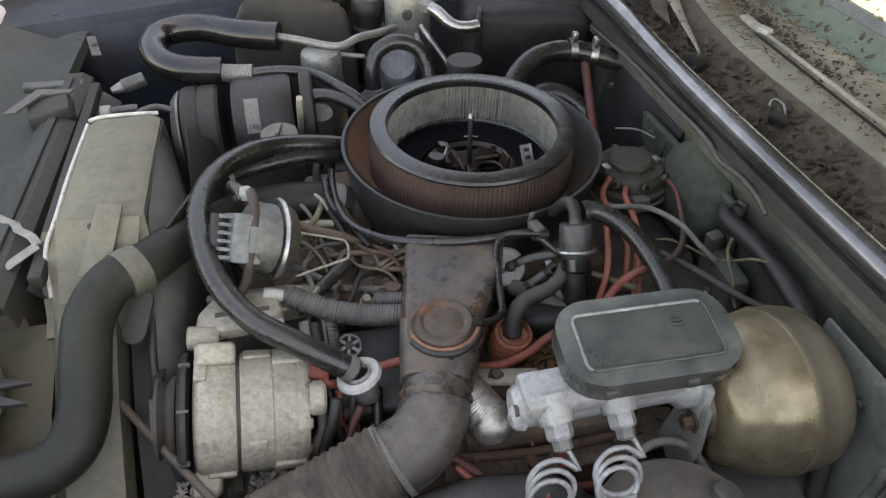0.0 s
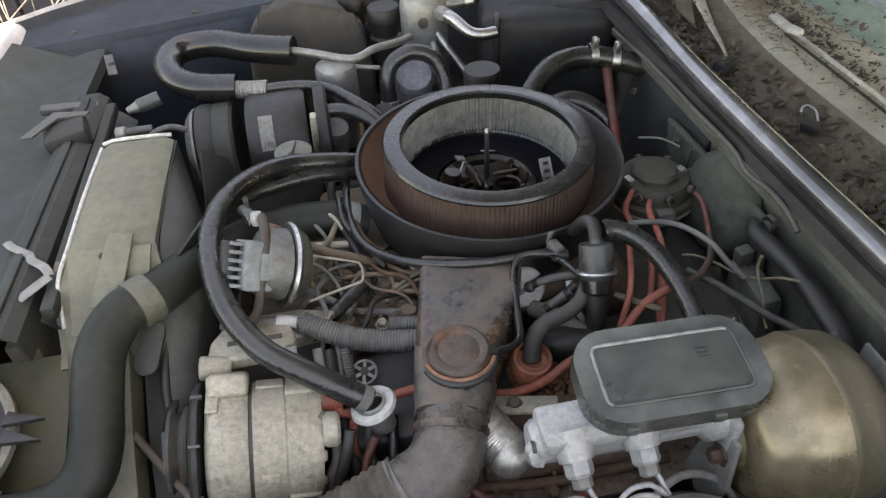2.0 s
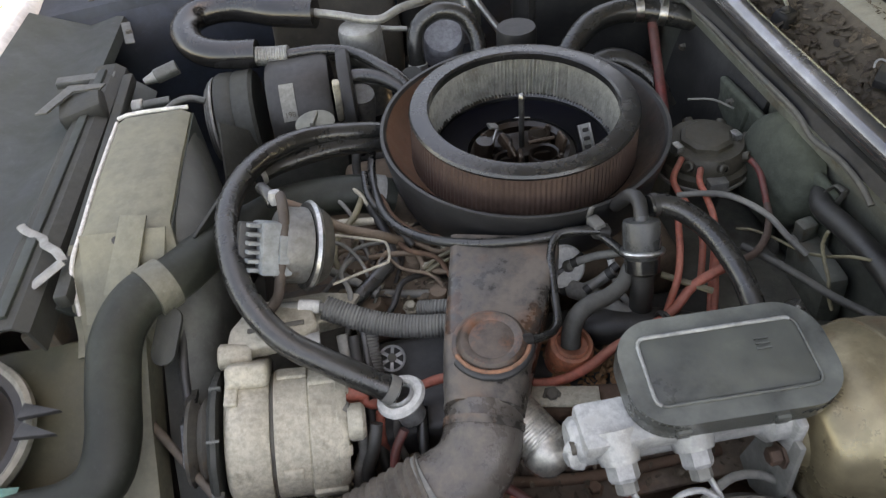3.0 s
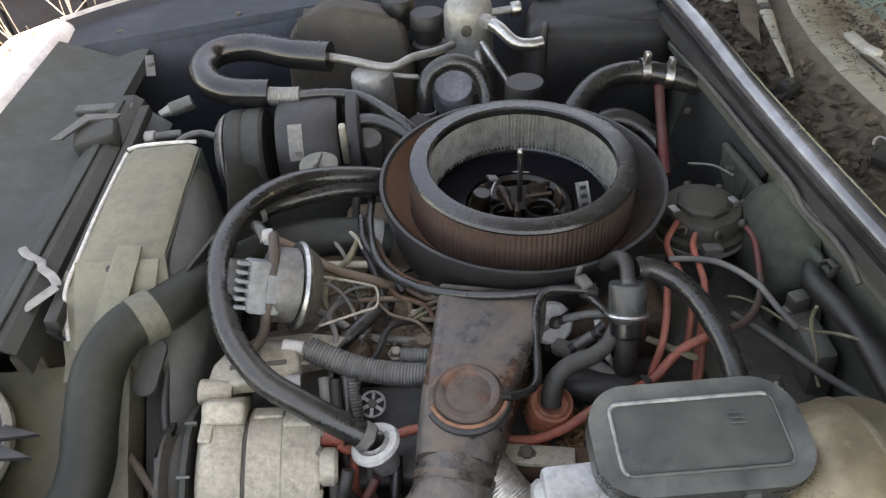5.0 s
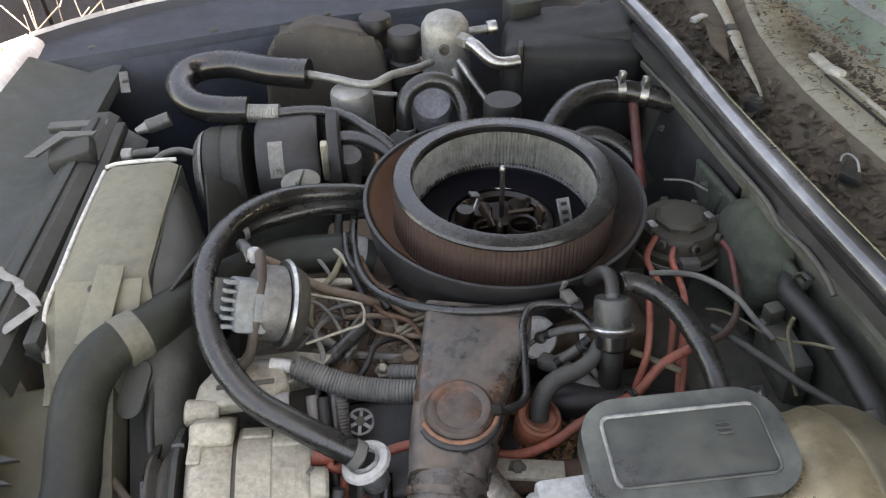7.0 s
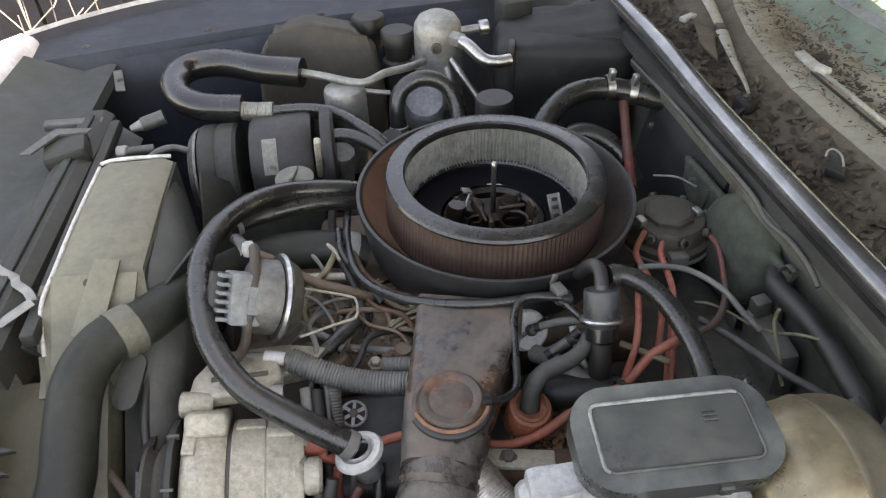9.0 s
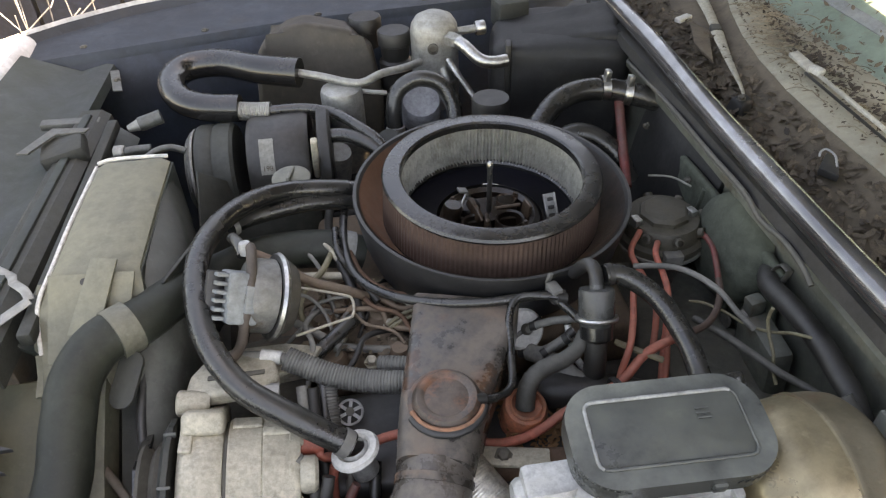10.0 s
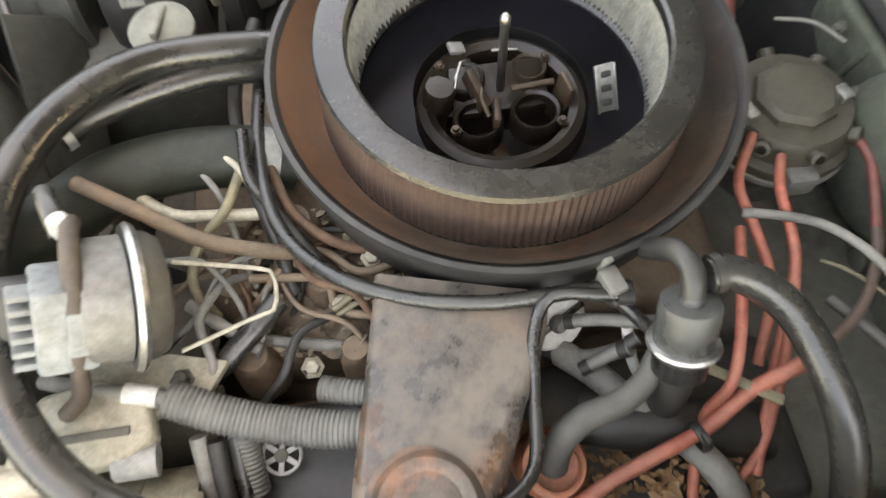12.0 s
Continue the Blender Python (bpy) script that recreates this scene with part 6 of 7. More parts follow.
part("rib", box(B(), (0.012, 0.03, 0.09), pose(0.315, 1.17, 0.945, 0, 0, -14), 0.004), SOFT_BLACK, hv)
part("relay_box", box(B(), (0.06, 0.05, 0.05), pose(0.35, 1.32, 0.985, 0, 0, 10), 0.006), RADIATOR, hv)
part("motor_lid", lathe(B(), [(0.055, -0.05), (0.055, 0), (0.045, 0.012), (0, 0.014)], (0.49, 1.29, 0.97), (-0.2, -0.3, 1), 28), SOFT_BLACK, hv)
wm = thing("wiper_motor_cover", (0.49, 0.92, 0.8), "flat black cover on the firewall behind the engine", "cover")
part("cover", crumple(box(B(), (0.016, 0.23, 0.18), pose(0.503, 0.895, 0.86, 0, 14, 4), 0.004, 2), 0.003, 0.06, 3.0), HEATER, wm)
for y in (0.815, 0.97):
    bolt(wm, (0.492, y, 0.92), (-1, 0, 0.2), 0.004, 0.004, DARK)
jb = thing("junction_box", (0.5, 0.56, 0.82), "grimy dark green box on the firewall beside the booster", "box")
part("box_body", box(B(), (0.03, 0.09, 0.1), pose(0.507, 0.585, 0.81, 0, -6, -4), 0.008), FIREWALL, jb)
sg = thing("insulation_pad", (0.52, 0.75, 0.8), "sagging grey-green insulation pad on the firewall", "insulation")
PAD = surface("grey_green_felt", (0.06, 0.07, 0.052), 0.9, dust=0.4, dcol=(0.13, 0.135, 0.1), bump=0.8, scale=16)
part("pad", crumple(box(B(), (0.014, 0.27, 0.17), pose(0.518, 0.735, 0.845, 0, -5, 2), 0.006, 3), 0.004, 0.03, 4.0), PAD, sg)
part("bulge", lathe(B(), [(0.072, 0.0), (0.07, 0.01), (0.06, 0.02), (0.04, 0.027), (0.018, 0.03), (0, 0.0305)], (0.51, 0.70, 0.89), (-1, -0.1, 0.15), 36), PAD, sg, "rounded bulge in the pad")
for y, z in ((0.63, 0.905), (0.74, 0.91), (0.84, 0.9), (0.66, 0.8)):
    part("fastener", lathe(B(), [(0.011, 0), (0.01, 0.003), (0.004, 0.005), (0, 0.005)], (0.506 + 0.09 * (z - 0.845), y, z), (-1, 0, 0.1), 14), DARK, sg)
for y in (0.675, 0.79):
    part("crease", tube(B(), [(0.506, y, 0.92), (0.507, y + 0.01, 0.86), (0.51, y + 0.004, 0.78)], 0.004, 8), PAD, sg)

# ---- fittings between the radiator support and the compressor ----
ctab = thing("corner_tab", (-0.33, 1.26, 0.93), "small pale bent tab in the corner of the support panel", "tab")
part("plate", prism(B(), [(-0.373, 1.278), (-0.35, 1.195), (-0.334, 1.193), (-0.358, 1.279)], 0.003, pose(0, 0, 0.953), 0.001), GALV, ctab)
bolt(ctab, (-0.352, 1.235, 0.956), r=0.005, h=0.003, material=DARK)
df = thing("dryer_fitting", (-0.28, 0.995, 0.9), "bare pipe fitting with a bright cap", "fitting")
part("pipe", tube(B(), [(-0.3, 0.994, 0.95), (-0.275, 0.996, 0.951), (-0.254, 0.998, 0.95)], 0.0065, 12), GALV, df)
part("cap", lathe(B(), [(0.008, 0), (0.0098, 0.002), (0.0098, 0.014), (0.007, 0.016), (0, 0.016)], (-0.29, 0.995, 0.9505), (-1, 0, 0), 16), SILVER, df, "dull silver cap")
hose("small_pipe", [(-0.262, 0.972, 0.945), (-0.245, 0.985, 0.952), (-0.225, 0.992, 0.952), (-0.205, 0.99, 0.945)], 0.005, GALV, "short bare pipe ahead of the compressor", "pipe", seg=10)
nz = thing("pressure_switch", (-0.28, 1.075, 0.93), "grey pressure switch with a bright tip", "switch")
part("barrel", tube(B(), [(-0.285, 1.074, 0.951), (-0.252, 1.083, 0.957)], 0.011, 16), GALV, nz)
part("tip", tube(B(), [(-0.302, 1.069, 0.948), (-0.285, 1.074, 0.951)], 0.005, 12, taper=0.009), SILVER, nz, "bright tip")

# ---- radiator side: latch, horn, rod ----
latch = thing("hood_latch", (-0.35, 0.7, 0.945), "bare silver bent latch strap on the radiator support", "latch")
part("strap", tube(B(), [(-0.385, 0.745, 0.962), (-0.372, 0.728, 0.966), (-0.352, 0.715, 0.962), (-0.345, 0.70, 0.966), (-0.325, 0.68, 0.968), (-0.318, 0.668, 0.964)], 0.005, 8, 0.006, flat=0.35), SILVER, latch)
part("arm", tube(B(), [(-0.318, 0.668, 0.964), (-0.35, 0.645, 0.955), (-0.39, 0.61, 0.945), (-0.44, 0.58, 0.945)], 0.007, 8, 0.008, flat=0.4), SILVER, latch)
part("arm", tube(B(), [(-0.36, 0.68, 0.952), (-0.4, 0.65, 0.945), (-0.45, 0.62, 0.945)], 0.009, 8, 0.008, flat=0.5), RADIATOR, latch)
horn = thing("horn", (-0.43, 0.5, 0.86), "dusty round black horn with pale concentric rims", "horn")
HA, HD = (-0.437, 0.52, 0.895), (0.12, -0.25, 1.0)
part("shell", lathe(B(), [(0.05, -0.04), (0.078, -0.03), (0.086, -0.012), (0.084, -0.002), (0.07, -0.004), (0.066, -0.012), (0.058, -0.008), (0.05, 0.004), (0.03, 0.008), (0, 0.01)], HA, HD, 48), SOFT_BLACK, horn)
part("outer_rim", lathe(B(), [(0.078, -0.003), (0.083, 0.002), (0.088, 0.0), (0.089, -0.008), (0.084, -0.012)], HA, HD, 48, close=True), surface("pale_horn_rim", (0.3, 0.29, 0.24), 0.5, dust=0.4, metal=0.2), horn)
part("inner_rim", lathe(B(), [(0.048, 0.003), (0.052, 0.006), (0.056, 0.003), (0.052, -0.001)], HA, HD, 44, close=True), SILVER, horn)
for k, (x, y) in enumerate(((-0.345, 0.532), (-0.342, 0.508))):
    part("spike", prism(B(), [(-0.012, -0.01), (0.03, -0.003), (-0.012, 0.008)], 0.006, pose(x, y, 0.893, 0, 0, -8 - 6 * k), 0.001), BLACK_PAINT, horn)
scrap = thing("paper_scrap", (-0.365, 0.45, 0.86), "small torn teal paper scrap beside the horn", "scrap")
part("sheet", prism(B(), [(-0.012, -0.008), (0.004, -0.01), (0.012, 0.004), (-0.004, 0.009)], 0.001, pose(-0.36, 0.455, 0.875, 20, 10, 20)), surface("teal_paper", (0.08, 0.3, 0.25), 0.7, dust=0.2), scrap)
hose("stay_rod", [(-0.262, 0.545, 0.852), (-0.204, 0.472, 0.835), (-0.135, 0.386, 0.815), (-0.08, 0.32, 0.80)], 0.0045, surface("brown_rod", (0.11, 0.085, 0.065), 0.6, dust=0.3), "thin brown stay rod beside the alternator", "rod", seg=8)
hose("drain_tube", [(-0.205, 0.60, 0.90), (-0.207, 0.55, 0.87), (-0.202, 0.50, 0.82), (-0.195, 0.46, 0.76), (-0.19, 0.43, 0.68)], 0.005, BLACK_PAINT, "thin black drain tube beside the shroud", "tube", seg=8)

# ---- litter in the cowl trough and on the panels ----
def litter(name, n, place, size, material, label, seed, curl=0.35):
    """Many small curled leaf blades: place(rng) gives a spot and its up direction."""
    rng = random.Random(seed)
    bm = B()
    for _ in range(n):
        at, up = place(rng)
        s = size * rng.uniform(0.5, 1.5)
        w = s * rng.uniform(0.3, 0.6)
        m = Matrix.Translation(at) @ Vector(up).to_track_quat("Z", "Y").to_matrix().to_4x4() @ pose(0, 0, 0.001, rng.uniform(-35, 35), rng.uniform(-35, 35), rng.uniform(0, 360))
        c = curl * s * rng.uniform(-0.3, 1.0)
        v = [bm.verts.new(m @ Vector(p)) for p in ((-s, 0, c), (-0.35 * s, w, 0.3 * c), (0.4 * s, 0.8 * w, 0.2 * c), (s, 0, c), (0.35 * s, -w, 0.3 * c), (-0.4 * s, -0.8 * w, 0.2 * c), (0, 0, 0))]
        for i in range(6):
            bm.faces.new((v[i], v[(i + 1) % 6], v[6]))
    me = bpy.data.meshes.new(name)
    bm.to_mesh(me)
    bm.free()
    me.materials.append(material)
    return tagged(new(name, me), label, "leaves", kind="stuff")


litter("leaf_litter", 1900, lambda r: (lambda q: ((0.547 + 0.1 * q, r.uniform(0.25, 1.38), 0.964 + 0.03 * q * q + 0.012 * (1 - q) * r.random()), (-0.3 * q, 0, 1)))(r.random() ** 1.9), 0.0075, LEAF, "dead brown leaves heaped in the cowl trough", 3)
litter("leaf_crumbs", 1500, lambda r: (lambda x, y: ((max(x, 0.663 + 0.42 * max(0.0, y - 0.8) ** 2), y, 1.005 + (x - 0.668) * 0.17), (-0.16, 0, 1)))(0.668 + 0.115 * r.random(), r.uniform(0.3, 1.4)), 0.0024, LEAF, "fine leaf crumbs on the cowl panel", 5, 0.1)
litter("leaf_litter", 260, lambda r: (lambda x: ((x, r.uniform(0.3, 1.3), 1.026 + max(0.0, x - 0.765) * 0.47), (-0.45, 0, 1)))(0.75 + 0.12 * r.random() ** 2), 0.006, LEAF, "dead leaves along the foot of the windshield", 8)
rng = random.Random(11)
bm = B()
for k in range(260):
    y = rng.uniform(0.5, 1.35) if k % 3 == 0 else rng.gauss(1.06, 0.09)
    x = 0.67 + 0.42 * max(0.0, y - 0.8) ** 2 + (rng.uniform(0.0, 0.1) if k % 3 == 0 else abs(rng.gauss(0.03, 0.018)))
    a, l = rng.gauss(1.9, 0.7), rng.uniform(0.008, 0.04)
    z = 1.007 + max(0, x - 0.68) * 0.17 + max(0, x - 0.765) * 0.3 + 0.006 * rng.random()
    tube(bm, [(x, y, z), (x + 0.5 * l * math.cos(a), y + 0.5 * l * math.sin(a), z + 0.004 * rng.random()), (x + l * math.cos(a + 0.4), y + l * math.sin(a + 0.4), z + 0.001)], 0.0005 + 0.0004 * rng.random(), 4, 0.006)
solo("dry_twigs", bm, TWIG, "thin dry twigs and stalks on the cowl and glass", "twigs", kind="stuff")

wip = thing("windshield_wiper", (0.78, 0.9, 1.02), "pale grey dusty wiper arm at the foot of the glass", "wiper")
WIPER = surface("dull_wiper_metal", (0.6, 0.58, 0.52), 0.5, metal=0.3, dust=0.5, dcol=(0.5, 0.46, 0.38))
part("arm_head", box(B(), (0.015, 0.06, 0.006), pose(0.6905, 0.925, 1.0265, 0, -10, -4), 0.002), WIPER, wip, "broad flat head of the arm")
part("arm", box(B(), (0.0048, 0.36, 0.005), pose(0.6815, 0.72, 1.027, 0, -10, -2.2), 0.0012), WIPER, wip)
part("blade_edge", box(B(), (0.0028, 0.36, 0.004), pose(0.6735, 0.72, 1.022, 0, -10, -2.2), 0.001), SOFT_BLACK, wip, "thin dark blade edge")
part("blade_clip", box(B(), (0.013, 0.022, 0.009), pose(0.6885, 0.888, 1.03, 0, -10, 12), 0.003), WHITE, wip, "white plastic clip")
ct = thing("cowl_bracket", (0.645, 0.715, 0.945), "small dark bracket with a bare metal lip in the trough", "bracket")
# no opening here: a black block carries the slot's inner shade
part("slot", prism(B(), [(-0.019, -0.006), (-0.006, -0.028), (0.014, 0.004), (0.011, 0.026)], 0.01, pose(0.616, 0.716, 0.984), 0.002), BLACK_PAINT, ct, "black block standing in for the dark inside of a slot")
part("lip", tube(B(), [(0.61, 0.731, 0.995), (0.612, 0.734, 1.0), (0.621, 0.737, 1.001), (0.624, 0.723, 1.0), (0.617, 0.705, 0.996)], 0.0014, 8, 0.003, flat=0.6), ALU_BRIGHT, ct, "bent bare metal lip")
ls = thing("link_bar", (0.6, 1.05, 0.95), "bare pale wiper linkage bar in the trough", "wiper linkage")
part("bar", tube(B(), [(0.608, 0.915, 0.984), (0.616, 0.945, 0.988), (0.637, 1.03, 0.991), (0.663, 1.125, 0.994)], 0.002, 8, 0.02, flat=0.4, taper=0.0105), ALU, ls)
part("bar_end", tube(B(), [(0.67, 1.15, 0.995), (0.685, 1.21, 0.998), (0.71, 1.32, 1.002)], 0.0085, 8, 0.02, flat=0.4, taper=0.012), ALU, ls)
part("joint", box(B(), (0.018, 0.022, 0.012), pose(0.667, 1.14, 0.994, 0, 0, -15), 0.004), DARK, ls, "dark grimy joint")
part("clip", box(B(), (0.034, 0.014, 0.008), pose(0.636, 1.2, 0.992, 0, 0, 30), 0.002), WHITE, ls)
part("plate", prism(B(), [(0.638, 1.178), (0.608, 1.091), (0.606, 1.017), (0.655, 1.14)], 0.004, pose(0, 0, 0.99), 0.001), TROUGH, ls, "dirty brown plate under the bar")
piv = thing("wiper_pivot", (0.6, 0.9, 0.96), "dark grimy wiper pivot housing in the trough", "wiper pivot")
part("housing", crumple(box(B(), (0.034, 0.03, 0.04), pose(0.594, 0.9, 0.972, 8, 6, 20), 0.006, 2, 0.8), 0.003, 0.02, 2.0, 2), HEATER, piv)
bolt(piv, (0.592, 0.898, 0.992), (-0.1, -0.1, 1), 0.005, 0.004, DARK)

# darker leaf bits by the wiper, and crumbs on the sunlit header
DARK_LEAF = surface("dark_rotten_leaves", (0.085, 0.062, 0.044), 0.8, dust=0.0, vary=0.5, scale=90)
litter("leaf_litter", 420, lambda r: (lambda y: ((0.7 + 0.3 * max(0.0, y - 0.8) ** 2 + abs(r.gauss(0.0, 0.022)), y, 1.016 + 0.008 * r.random()), (-0.25, 0, 1)))(r.gauss(0.95, 0.16)), 0.0045, DARK_LEAF, "dark rotten leaf bits along the wiper", 71, 0.3)
litter("leaf_litter", 420, lambda r: ((r.uniform(0.55, 0.655), r.uniform(0.3, 1.36), 0.972 + 0.01 * r.random()), (-0.3, 0, 1)), 0.007, DARK_LEAF, "dark rotten leaf bits in the trough", 72, 0.3)
litter("leaf_crumbs", 60, lambda r: ((r.uniform(-0.63, -0.565), r.uniform(0.9, 1.35), 0.984), (-0.1, 0, 1)), 0.004, DARK_LEAF, "dark crumbs on the sunlit header panel", 73, 0.1)

# dirt, chips and loose ends over the intake manifold
litter("dirt_chips", 260, lambda r: ((r.uniform(-0.05, 0.125), r.uniform(0.625, 0.755), 0.842 + 0.014 * r.random()), (0, -0.2, 1)), 0.005, LEAF, "brown dirt and leaf chips on the intake manifold", 51, 0.3)
litter("dirt_chips", 90, lambda r: ((r.uniform(-0.04, 0.12), r.uniform(0.63, 0.75), 0.85 + 0.012 * r.random()), (0, -0.2, 1)), 0.005, TWIG, "pale dry chips on the intake manifold", 52, 0.3)
litter("dirt_chips", 700, lambda r: ((r.uniform(0.17, 0.34), r.uniform(0.472, 0.56), 0.821 + 0.012 * r.random()), (0, -0.2, 1)), 0.0045, surface("orange_brown_dirt", (0.26, 0.14, 0.07), 0.85, dust=0.0, vary=0.5, scale=60, spot=(0.12, 0.07, 0.04), spots=0.4), "orange-brown dirt and leaf bits on the valve cover", 53, 0.3)
hose("drain_hose", [(0.22, 0.605, 0.85), (0.24, 0.583, 0.856), (0.262, 0.557, 0.852), (0.294, 0.528, 0.845), (0.316, 0.494, 0.838), (0.33, 0.46, 0.8)], 0.0105, WIRE_GREY, "pale grey hose down beside the orange cap", seg=14)
rng = random.Random(57)
for k in range(14):
    x, y = rng.uniform(-0.04, 0.1), rng.uniform(0.64, 0.75)
    a, l = rng.uniform(-0.6, 2.4), rng.uniform(0.04, 0.09)
    z = rng.uniform(0.855, 0.885)
    pts = [(x - l * math.cos(a), y - l * math.sin(a), z - 0.03), (x - 0.5 * l * math.cos(a + 0.3), y - 0.5 * l * math.sin(a + 0.3), z), (x, y, z + 0.004), (x + 0.6 * l * math.cos(a - 0.4), y + 0.6 * l * math.sin(a - 0.4), z - 0.008), (x + l * math.cos(a - 0.6), y + l * math.sin(a - 0.6), z - 0.035)]
    kind = (WIRE_GREY, BROWN_RUST, RUST, SOFT_BLACK)[k % 4]
    hose("wire", pts, rng.uniform(0.0018, 0.0035), kind, ("dusty grey wire", "dusty brown wire", "rusty thin pipe", "dusty black wire")[k % 4] + " among the pipes over the intake", "wire", "loose wires", seg=6)

# ---- low parts between the engine and the near side ----
TANM = surface("brown_dust_caked_iron", (0.17, 0.12, 0.09), 0.75, dust=0.6, dcol=(0.3, 0.235, 0.18), scale=24, spot=(0.26, 0.12, 0.07), spots=0.4, spot_scale=20, bump=0.6)
shield = thing("heat_shield", (0.2, 0.42, 0.7), "rusty dust-caked heat shield below the master cylinder", "heat shield")
part("plate", prism(B(), [(0.09, 0.405), (0.2, 0.395), (0.36, 0.40), (0.38, 0.45), (0.3, 0.475), (0.1, 0.48)], 0.006, pose(0, 0, 0.755, 0, 0, 0), 0.002), TANM, shield)
part("step", box(B(), (0.2, 0.03, 0.03), pose(0.22, 0.445, 0.772, 0, 0, -2), 0.006), TANM, shield)
part("rib", tube(B(), [(0.11, 0.43, 0.768), (0.2, 0.42, 0.768), (0.33, 0.425, 0.765)], 0.006, 8), RUST, shield)
for x, y in ((0.15, 0.455), (0.235, 0.462), (0.305, 0.45), (0.19, 0.41)):
    bolt(shield, (x, y, 0.762 if y < 0.43 else 0.787), (0, -0.2, 1), 0.007, 0.008, RUST)
hose("steering_hose", [(0.02, 0.36, 0.77), (0.08, 0.366, 0.785), (0.14, 0.368, 0.785), (0.2, 0.362, 0.77), (0.24, 0.35, 0.73)], 0.021, surface("blue_grey_hose", (0.07, 0.075, 0.085), 0.45, dust=0.4), "dusty blue-grey hose low beside the duct", seg=16)
ap = thing("side_apron", (0.16, 0.3, 0.6), "dusty tan inner apron low on the near side", "panel")
part("panel", prism(B(), [(0.12, 0.2), (0.485, 0.2), (0.485, 0.44), (0.40, 0.44), (0.375, 0.345), (0.25, 0.345), (0.14, 0.335)], 0.006, pose(0, 0, 0.735), 0.002), TANM, ap)
part("rear_panel", prism(B(), [(0.375, 0.2), (0.48, 0.2), (0.48, 0.44), (0.41, 0.44), (0.38, 0.35)], 0.005, pose(0, 0, 0.768), 0.002), surface("hazy_grey_apron", (0.24, 0.23, 0.205), 0.5, dust=0.5, dcol=(0.33, 0.315, 0.275), scale=10), ap, "hazy grey rear panel")
part("lip", box(B(), (0.3, 0.012, 0.03), pose(0.28, 0.338, 0.742, 0, 0, 0), 0.004), TANM, ap)
sb = thing("starter_block", (0.0, 0.52, 0.6), "dust-caked brown cast accessory bracket between alternator and engine", "bracket")
part("casting", box(B(), (0.1, 0.1, 0.12), pose(0.0, 0.54, 0.72, 6, 0, 4), 0.015, 3), TANM, sb)
part("web", box(B(), (0.016, 0.08, 0.1), pose(-0.03, 0.51, 0.74, 0, 12, 10), 0.004), TANM, sb)
part("arm", box(B(), (0.07, 0.02, 0.02), pose(0.01, 0.485, 0.765, 0, -10, 8), 0.005), BROWN_RUST, sb)
bolt(sb, (0.02, 0.5, 0.79), (0, -0.4, 1), 0.008, 0.01, RUST)
hose("red_lead", [(-0.012, 0.495, 0.84), (-0.016, 0.485, 0.815), (-0.012, 0.475, 0.785), (0.0, 0.465, 0.75)], 0.005, RED, "dusty red lead hanging beside the alternator", "lead", seg=8)
hose("wire", [(0.004, 0.497, 0.83), (0.0, 0.482, 0.805), (0.006, 0.47, 0.775), (0.014, 0.462, 0.74)], 0.004, WIRE_GREY, "dusty grey wire hanging beside the alternator", "wire", "loose wires", seg=8)
hose("wire", [(-0.045, 0.49, 0.87), (-0.034, 0.48, 0.85), (-0.034, 0.466, 0.82), (-0.045, 0.458, 0.80), (-0.048, 0.452, 0.77)], 0.006, WIRE_GREY, "dusty grey wire behind the alternator", "wire", "loose wires", seg=8)
hose("red_lead", [(0.10, 0.40, 0.80), (0.125, 0.375, 0.79), (0.155, 0.36, 0.785), (0.19, 0.352, 0.79)], 0.0042, RED, "dusty red lead under the heat riser tube", "lead", seg=8)
# sheet added before the dark firewall, with light and haze put into its colour
overlay = thing("footwell_panel", (0.5, 0.26, 0.5), "paler grey-green sheet added to brighten the firewall beside the booster", "panel")
BRIGHT_FIREWALL = surface("brightened_firewall", (0.34, 0.34, 0.3), 0.5, dust=0.5, dcol=(0.46, 0.45, 0.4), scale=9, spot=(0.09, 0.09, 0.08), spots=0.35, spot_scale=9)
part("panel", sheet(B(), [(0.482, 0.55), (0.488, 0.75), (0.498, 0.88), (0.5, 0.93)], 0.135, 0.41, 0.004, "y"), BRIGHT_FIREWALL, overlay)
for y in (0.19, 0.27):
    part("rib", tube(B(), [(0.481, y, 0.6), (0.486, y, 0.75), (0.494, y, 0.86)], 0.006, 8, 0.02), BRIGHT_FIREWALL, overlay)
for y, z in ((0.165, 0.89), (0.25, 0.9), (0.33, 0.89)):
    bolt(overlay, (0.496, y, z), (-1, 0, 0.1), 0.005, 0.004, DARK)
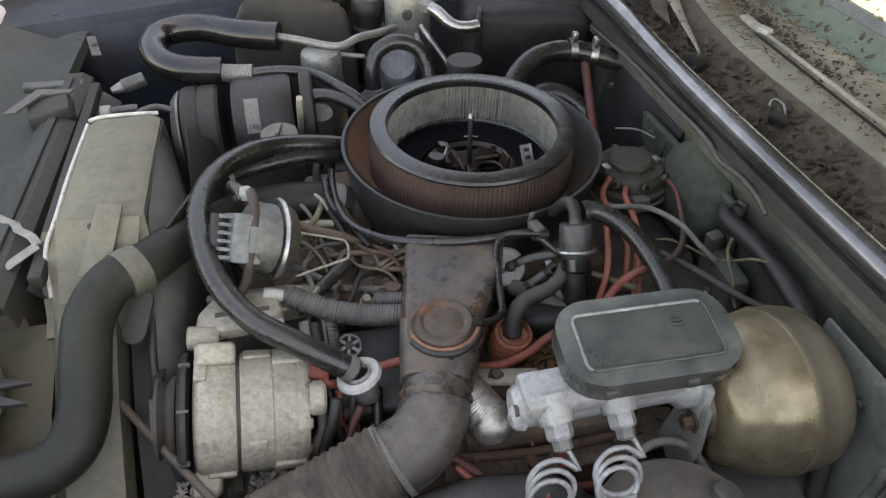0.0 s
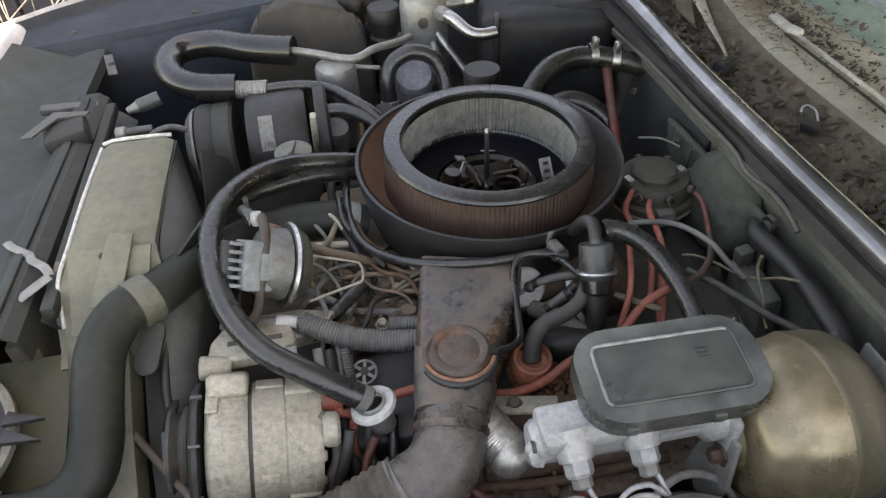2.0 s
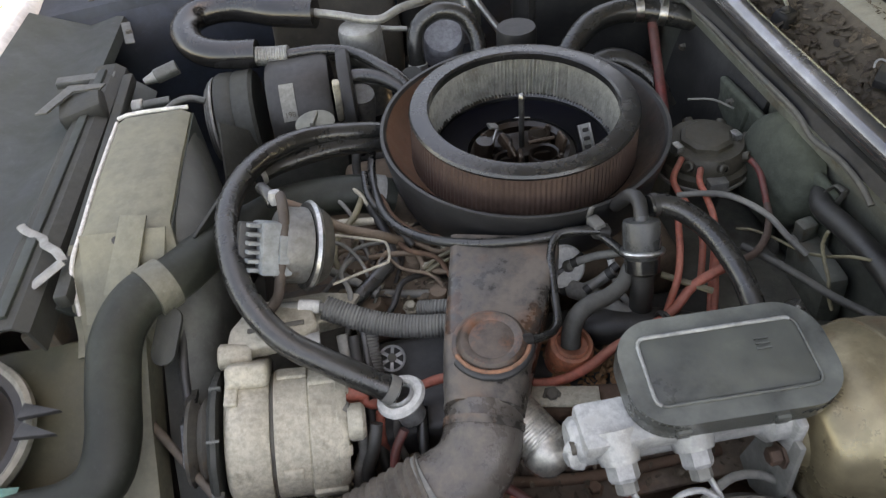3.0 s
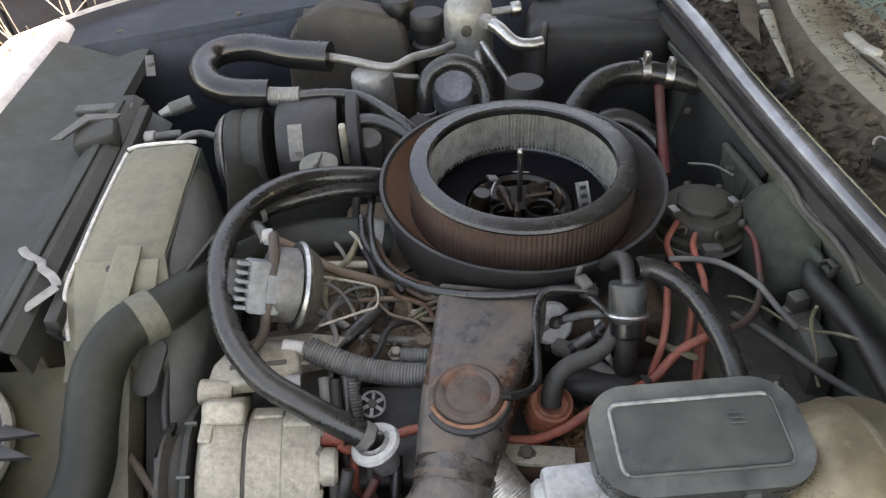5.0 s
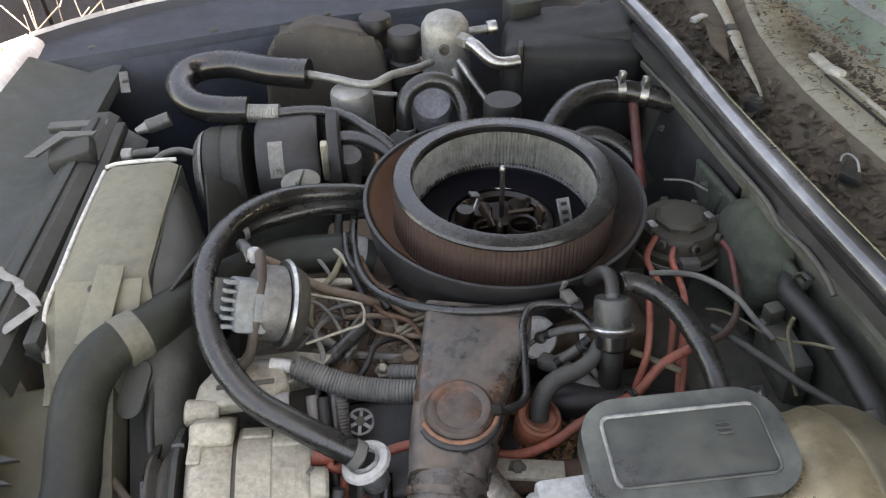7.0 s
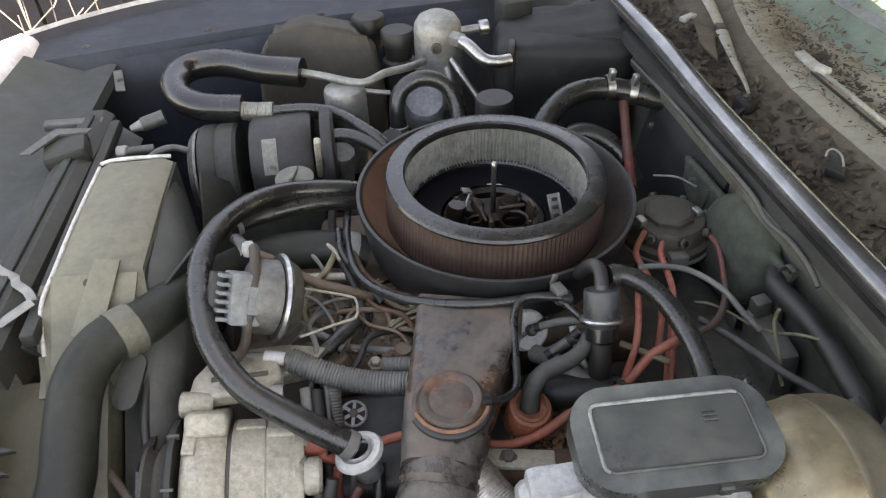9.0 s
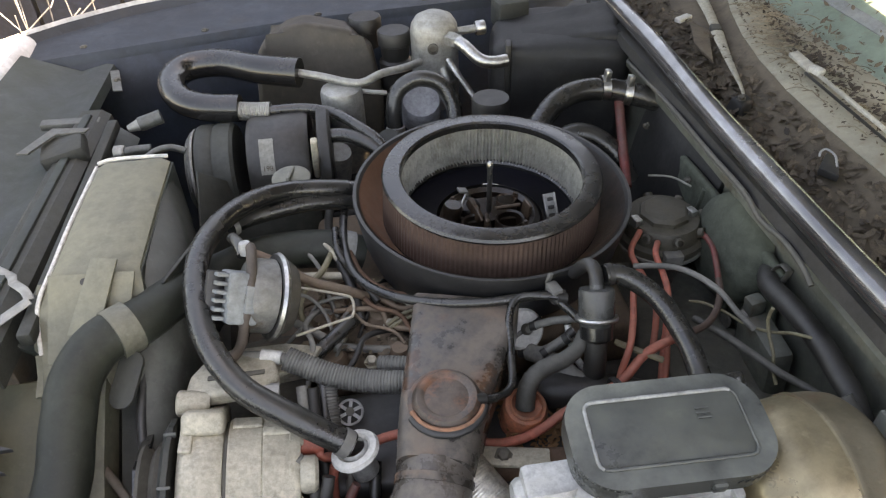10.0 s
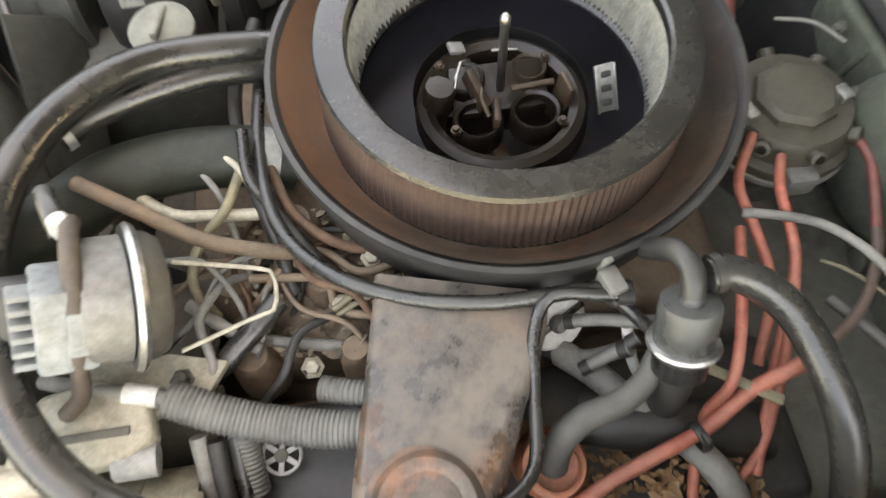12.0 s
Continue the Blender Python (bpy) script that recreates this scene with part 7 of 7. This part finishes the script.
hose("wiring_loom", [(0.475, 0.43, 0.93), (0.485, 0.385, 0.905), (0.482, 0.345, 0.87), (0.475, 0.318, 0.82), (0.468, 0.3, 0.76), (0.46, 0.28, 0.68)], 0.009, LOOM, "dusty taped wiring loom beside the booster", "loom", seg=12)
hose("wire", [(0.478, 0.37, 0.86), (0.468, 0.345, 0.8), (0.452, 0.325, 0.765), (0.435, 0.31, 0.72)], 0.003, WIRE_GREY, "thin grey wire beside the booster", "wire", "loose wires", seg=8)
hose("brake_pipe", [(0.262, 0.345, 0.83), (0.3, 0.36, 0.84), (0.335, 0.352, 0.835), (0.36, 0.33, 0.8)], 0.0042, WIRE_GREY, "grey steel pipe under the booster flange", "pipe", seg=8)
litter("dirt_chips", 160, lambda r: ((r.uniform(0.1, 0.36), r.uniform(0.4, 0.475), 0.765 + 0.008 * r.random()), (0, -0.3, 1)), 0.005, LEAF, "brown dirt chips on the heat shield", 61, 0.3)

# dry weeds by the far wall
rng = random.Random(21)
bm = B()
for k in range(44):
    x, y = rng.uniform(-1.9, -0.6), rng.uniform(1.98, 2.2)
    h, dx, dy = rng.uniform(0.6, 0.95), rng.uniform(-0.15, 0.15), rng.uniform(-0.1, 0.1)
    tube(bm, [(x, y, 0), (x + 0.4 * dx, y + 0.4 * dy, 0.5 * h), (x + dx, y + dy, h)], 0.004, 4, 0.2, taper=0.0015)
    for j in range(3):
        z, a = h * rng.uniform(0.5, 1.0), rng.uniform(0, 6.28)
        tube(bm, [(x + dx * z / h, y + dy * z / h, z), (x + dx * z / h + 0.08 * math.cos(a), y + dy * z / h + 0.08 * math.sin(a), z + 0.06)], 0.002, 4, 0.2)
solo("dry_weeds", bm, surface("bleached_weeds", (0.3, 0.31, 0.33), 0.85, dust=0.0), "dry pale weed stalks beyond the car", "weeds", kind="stuff")
litter("leaf_crumbs", 160, lambda r: (lambda k: ((-0.1 - 0.075 * k + r.uniform(-0.022, 0.022), 0.445 + r.uniform(-0.012, 0.012), 0.772 + 0.012 * r.random()), (0, -0.5, 1)))(r.randint(0, 1)), 0.0038, surface("pale_dry_crumbs", (0.36, 0.32, 0.27), 0.8, dust=0.0, vary=0.5, scale=90), "pale dry leaf crumbs caught below the alternator", 41, 0.2)
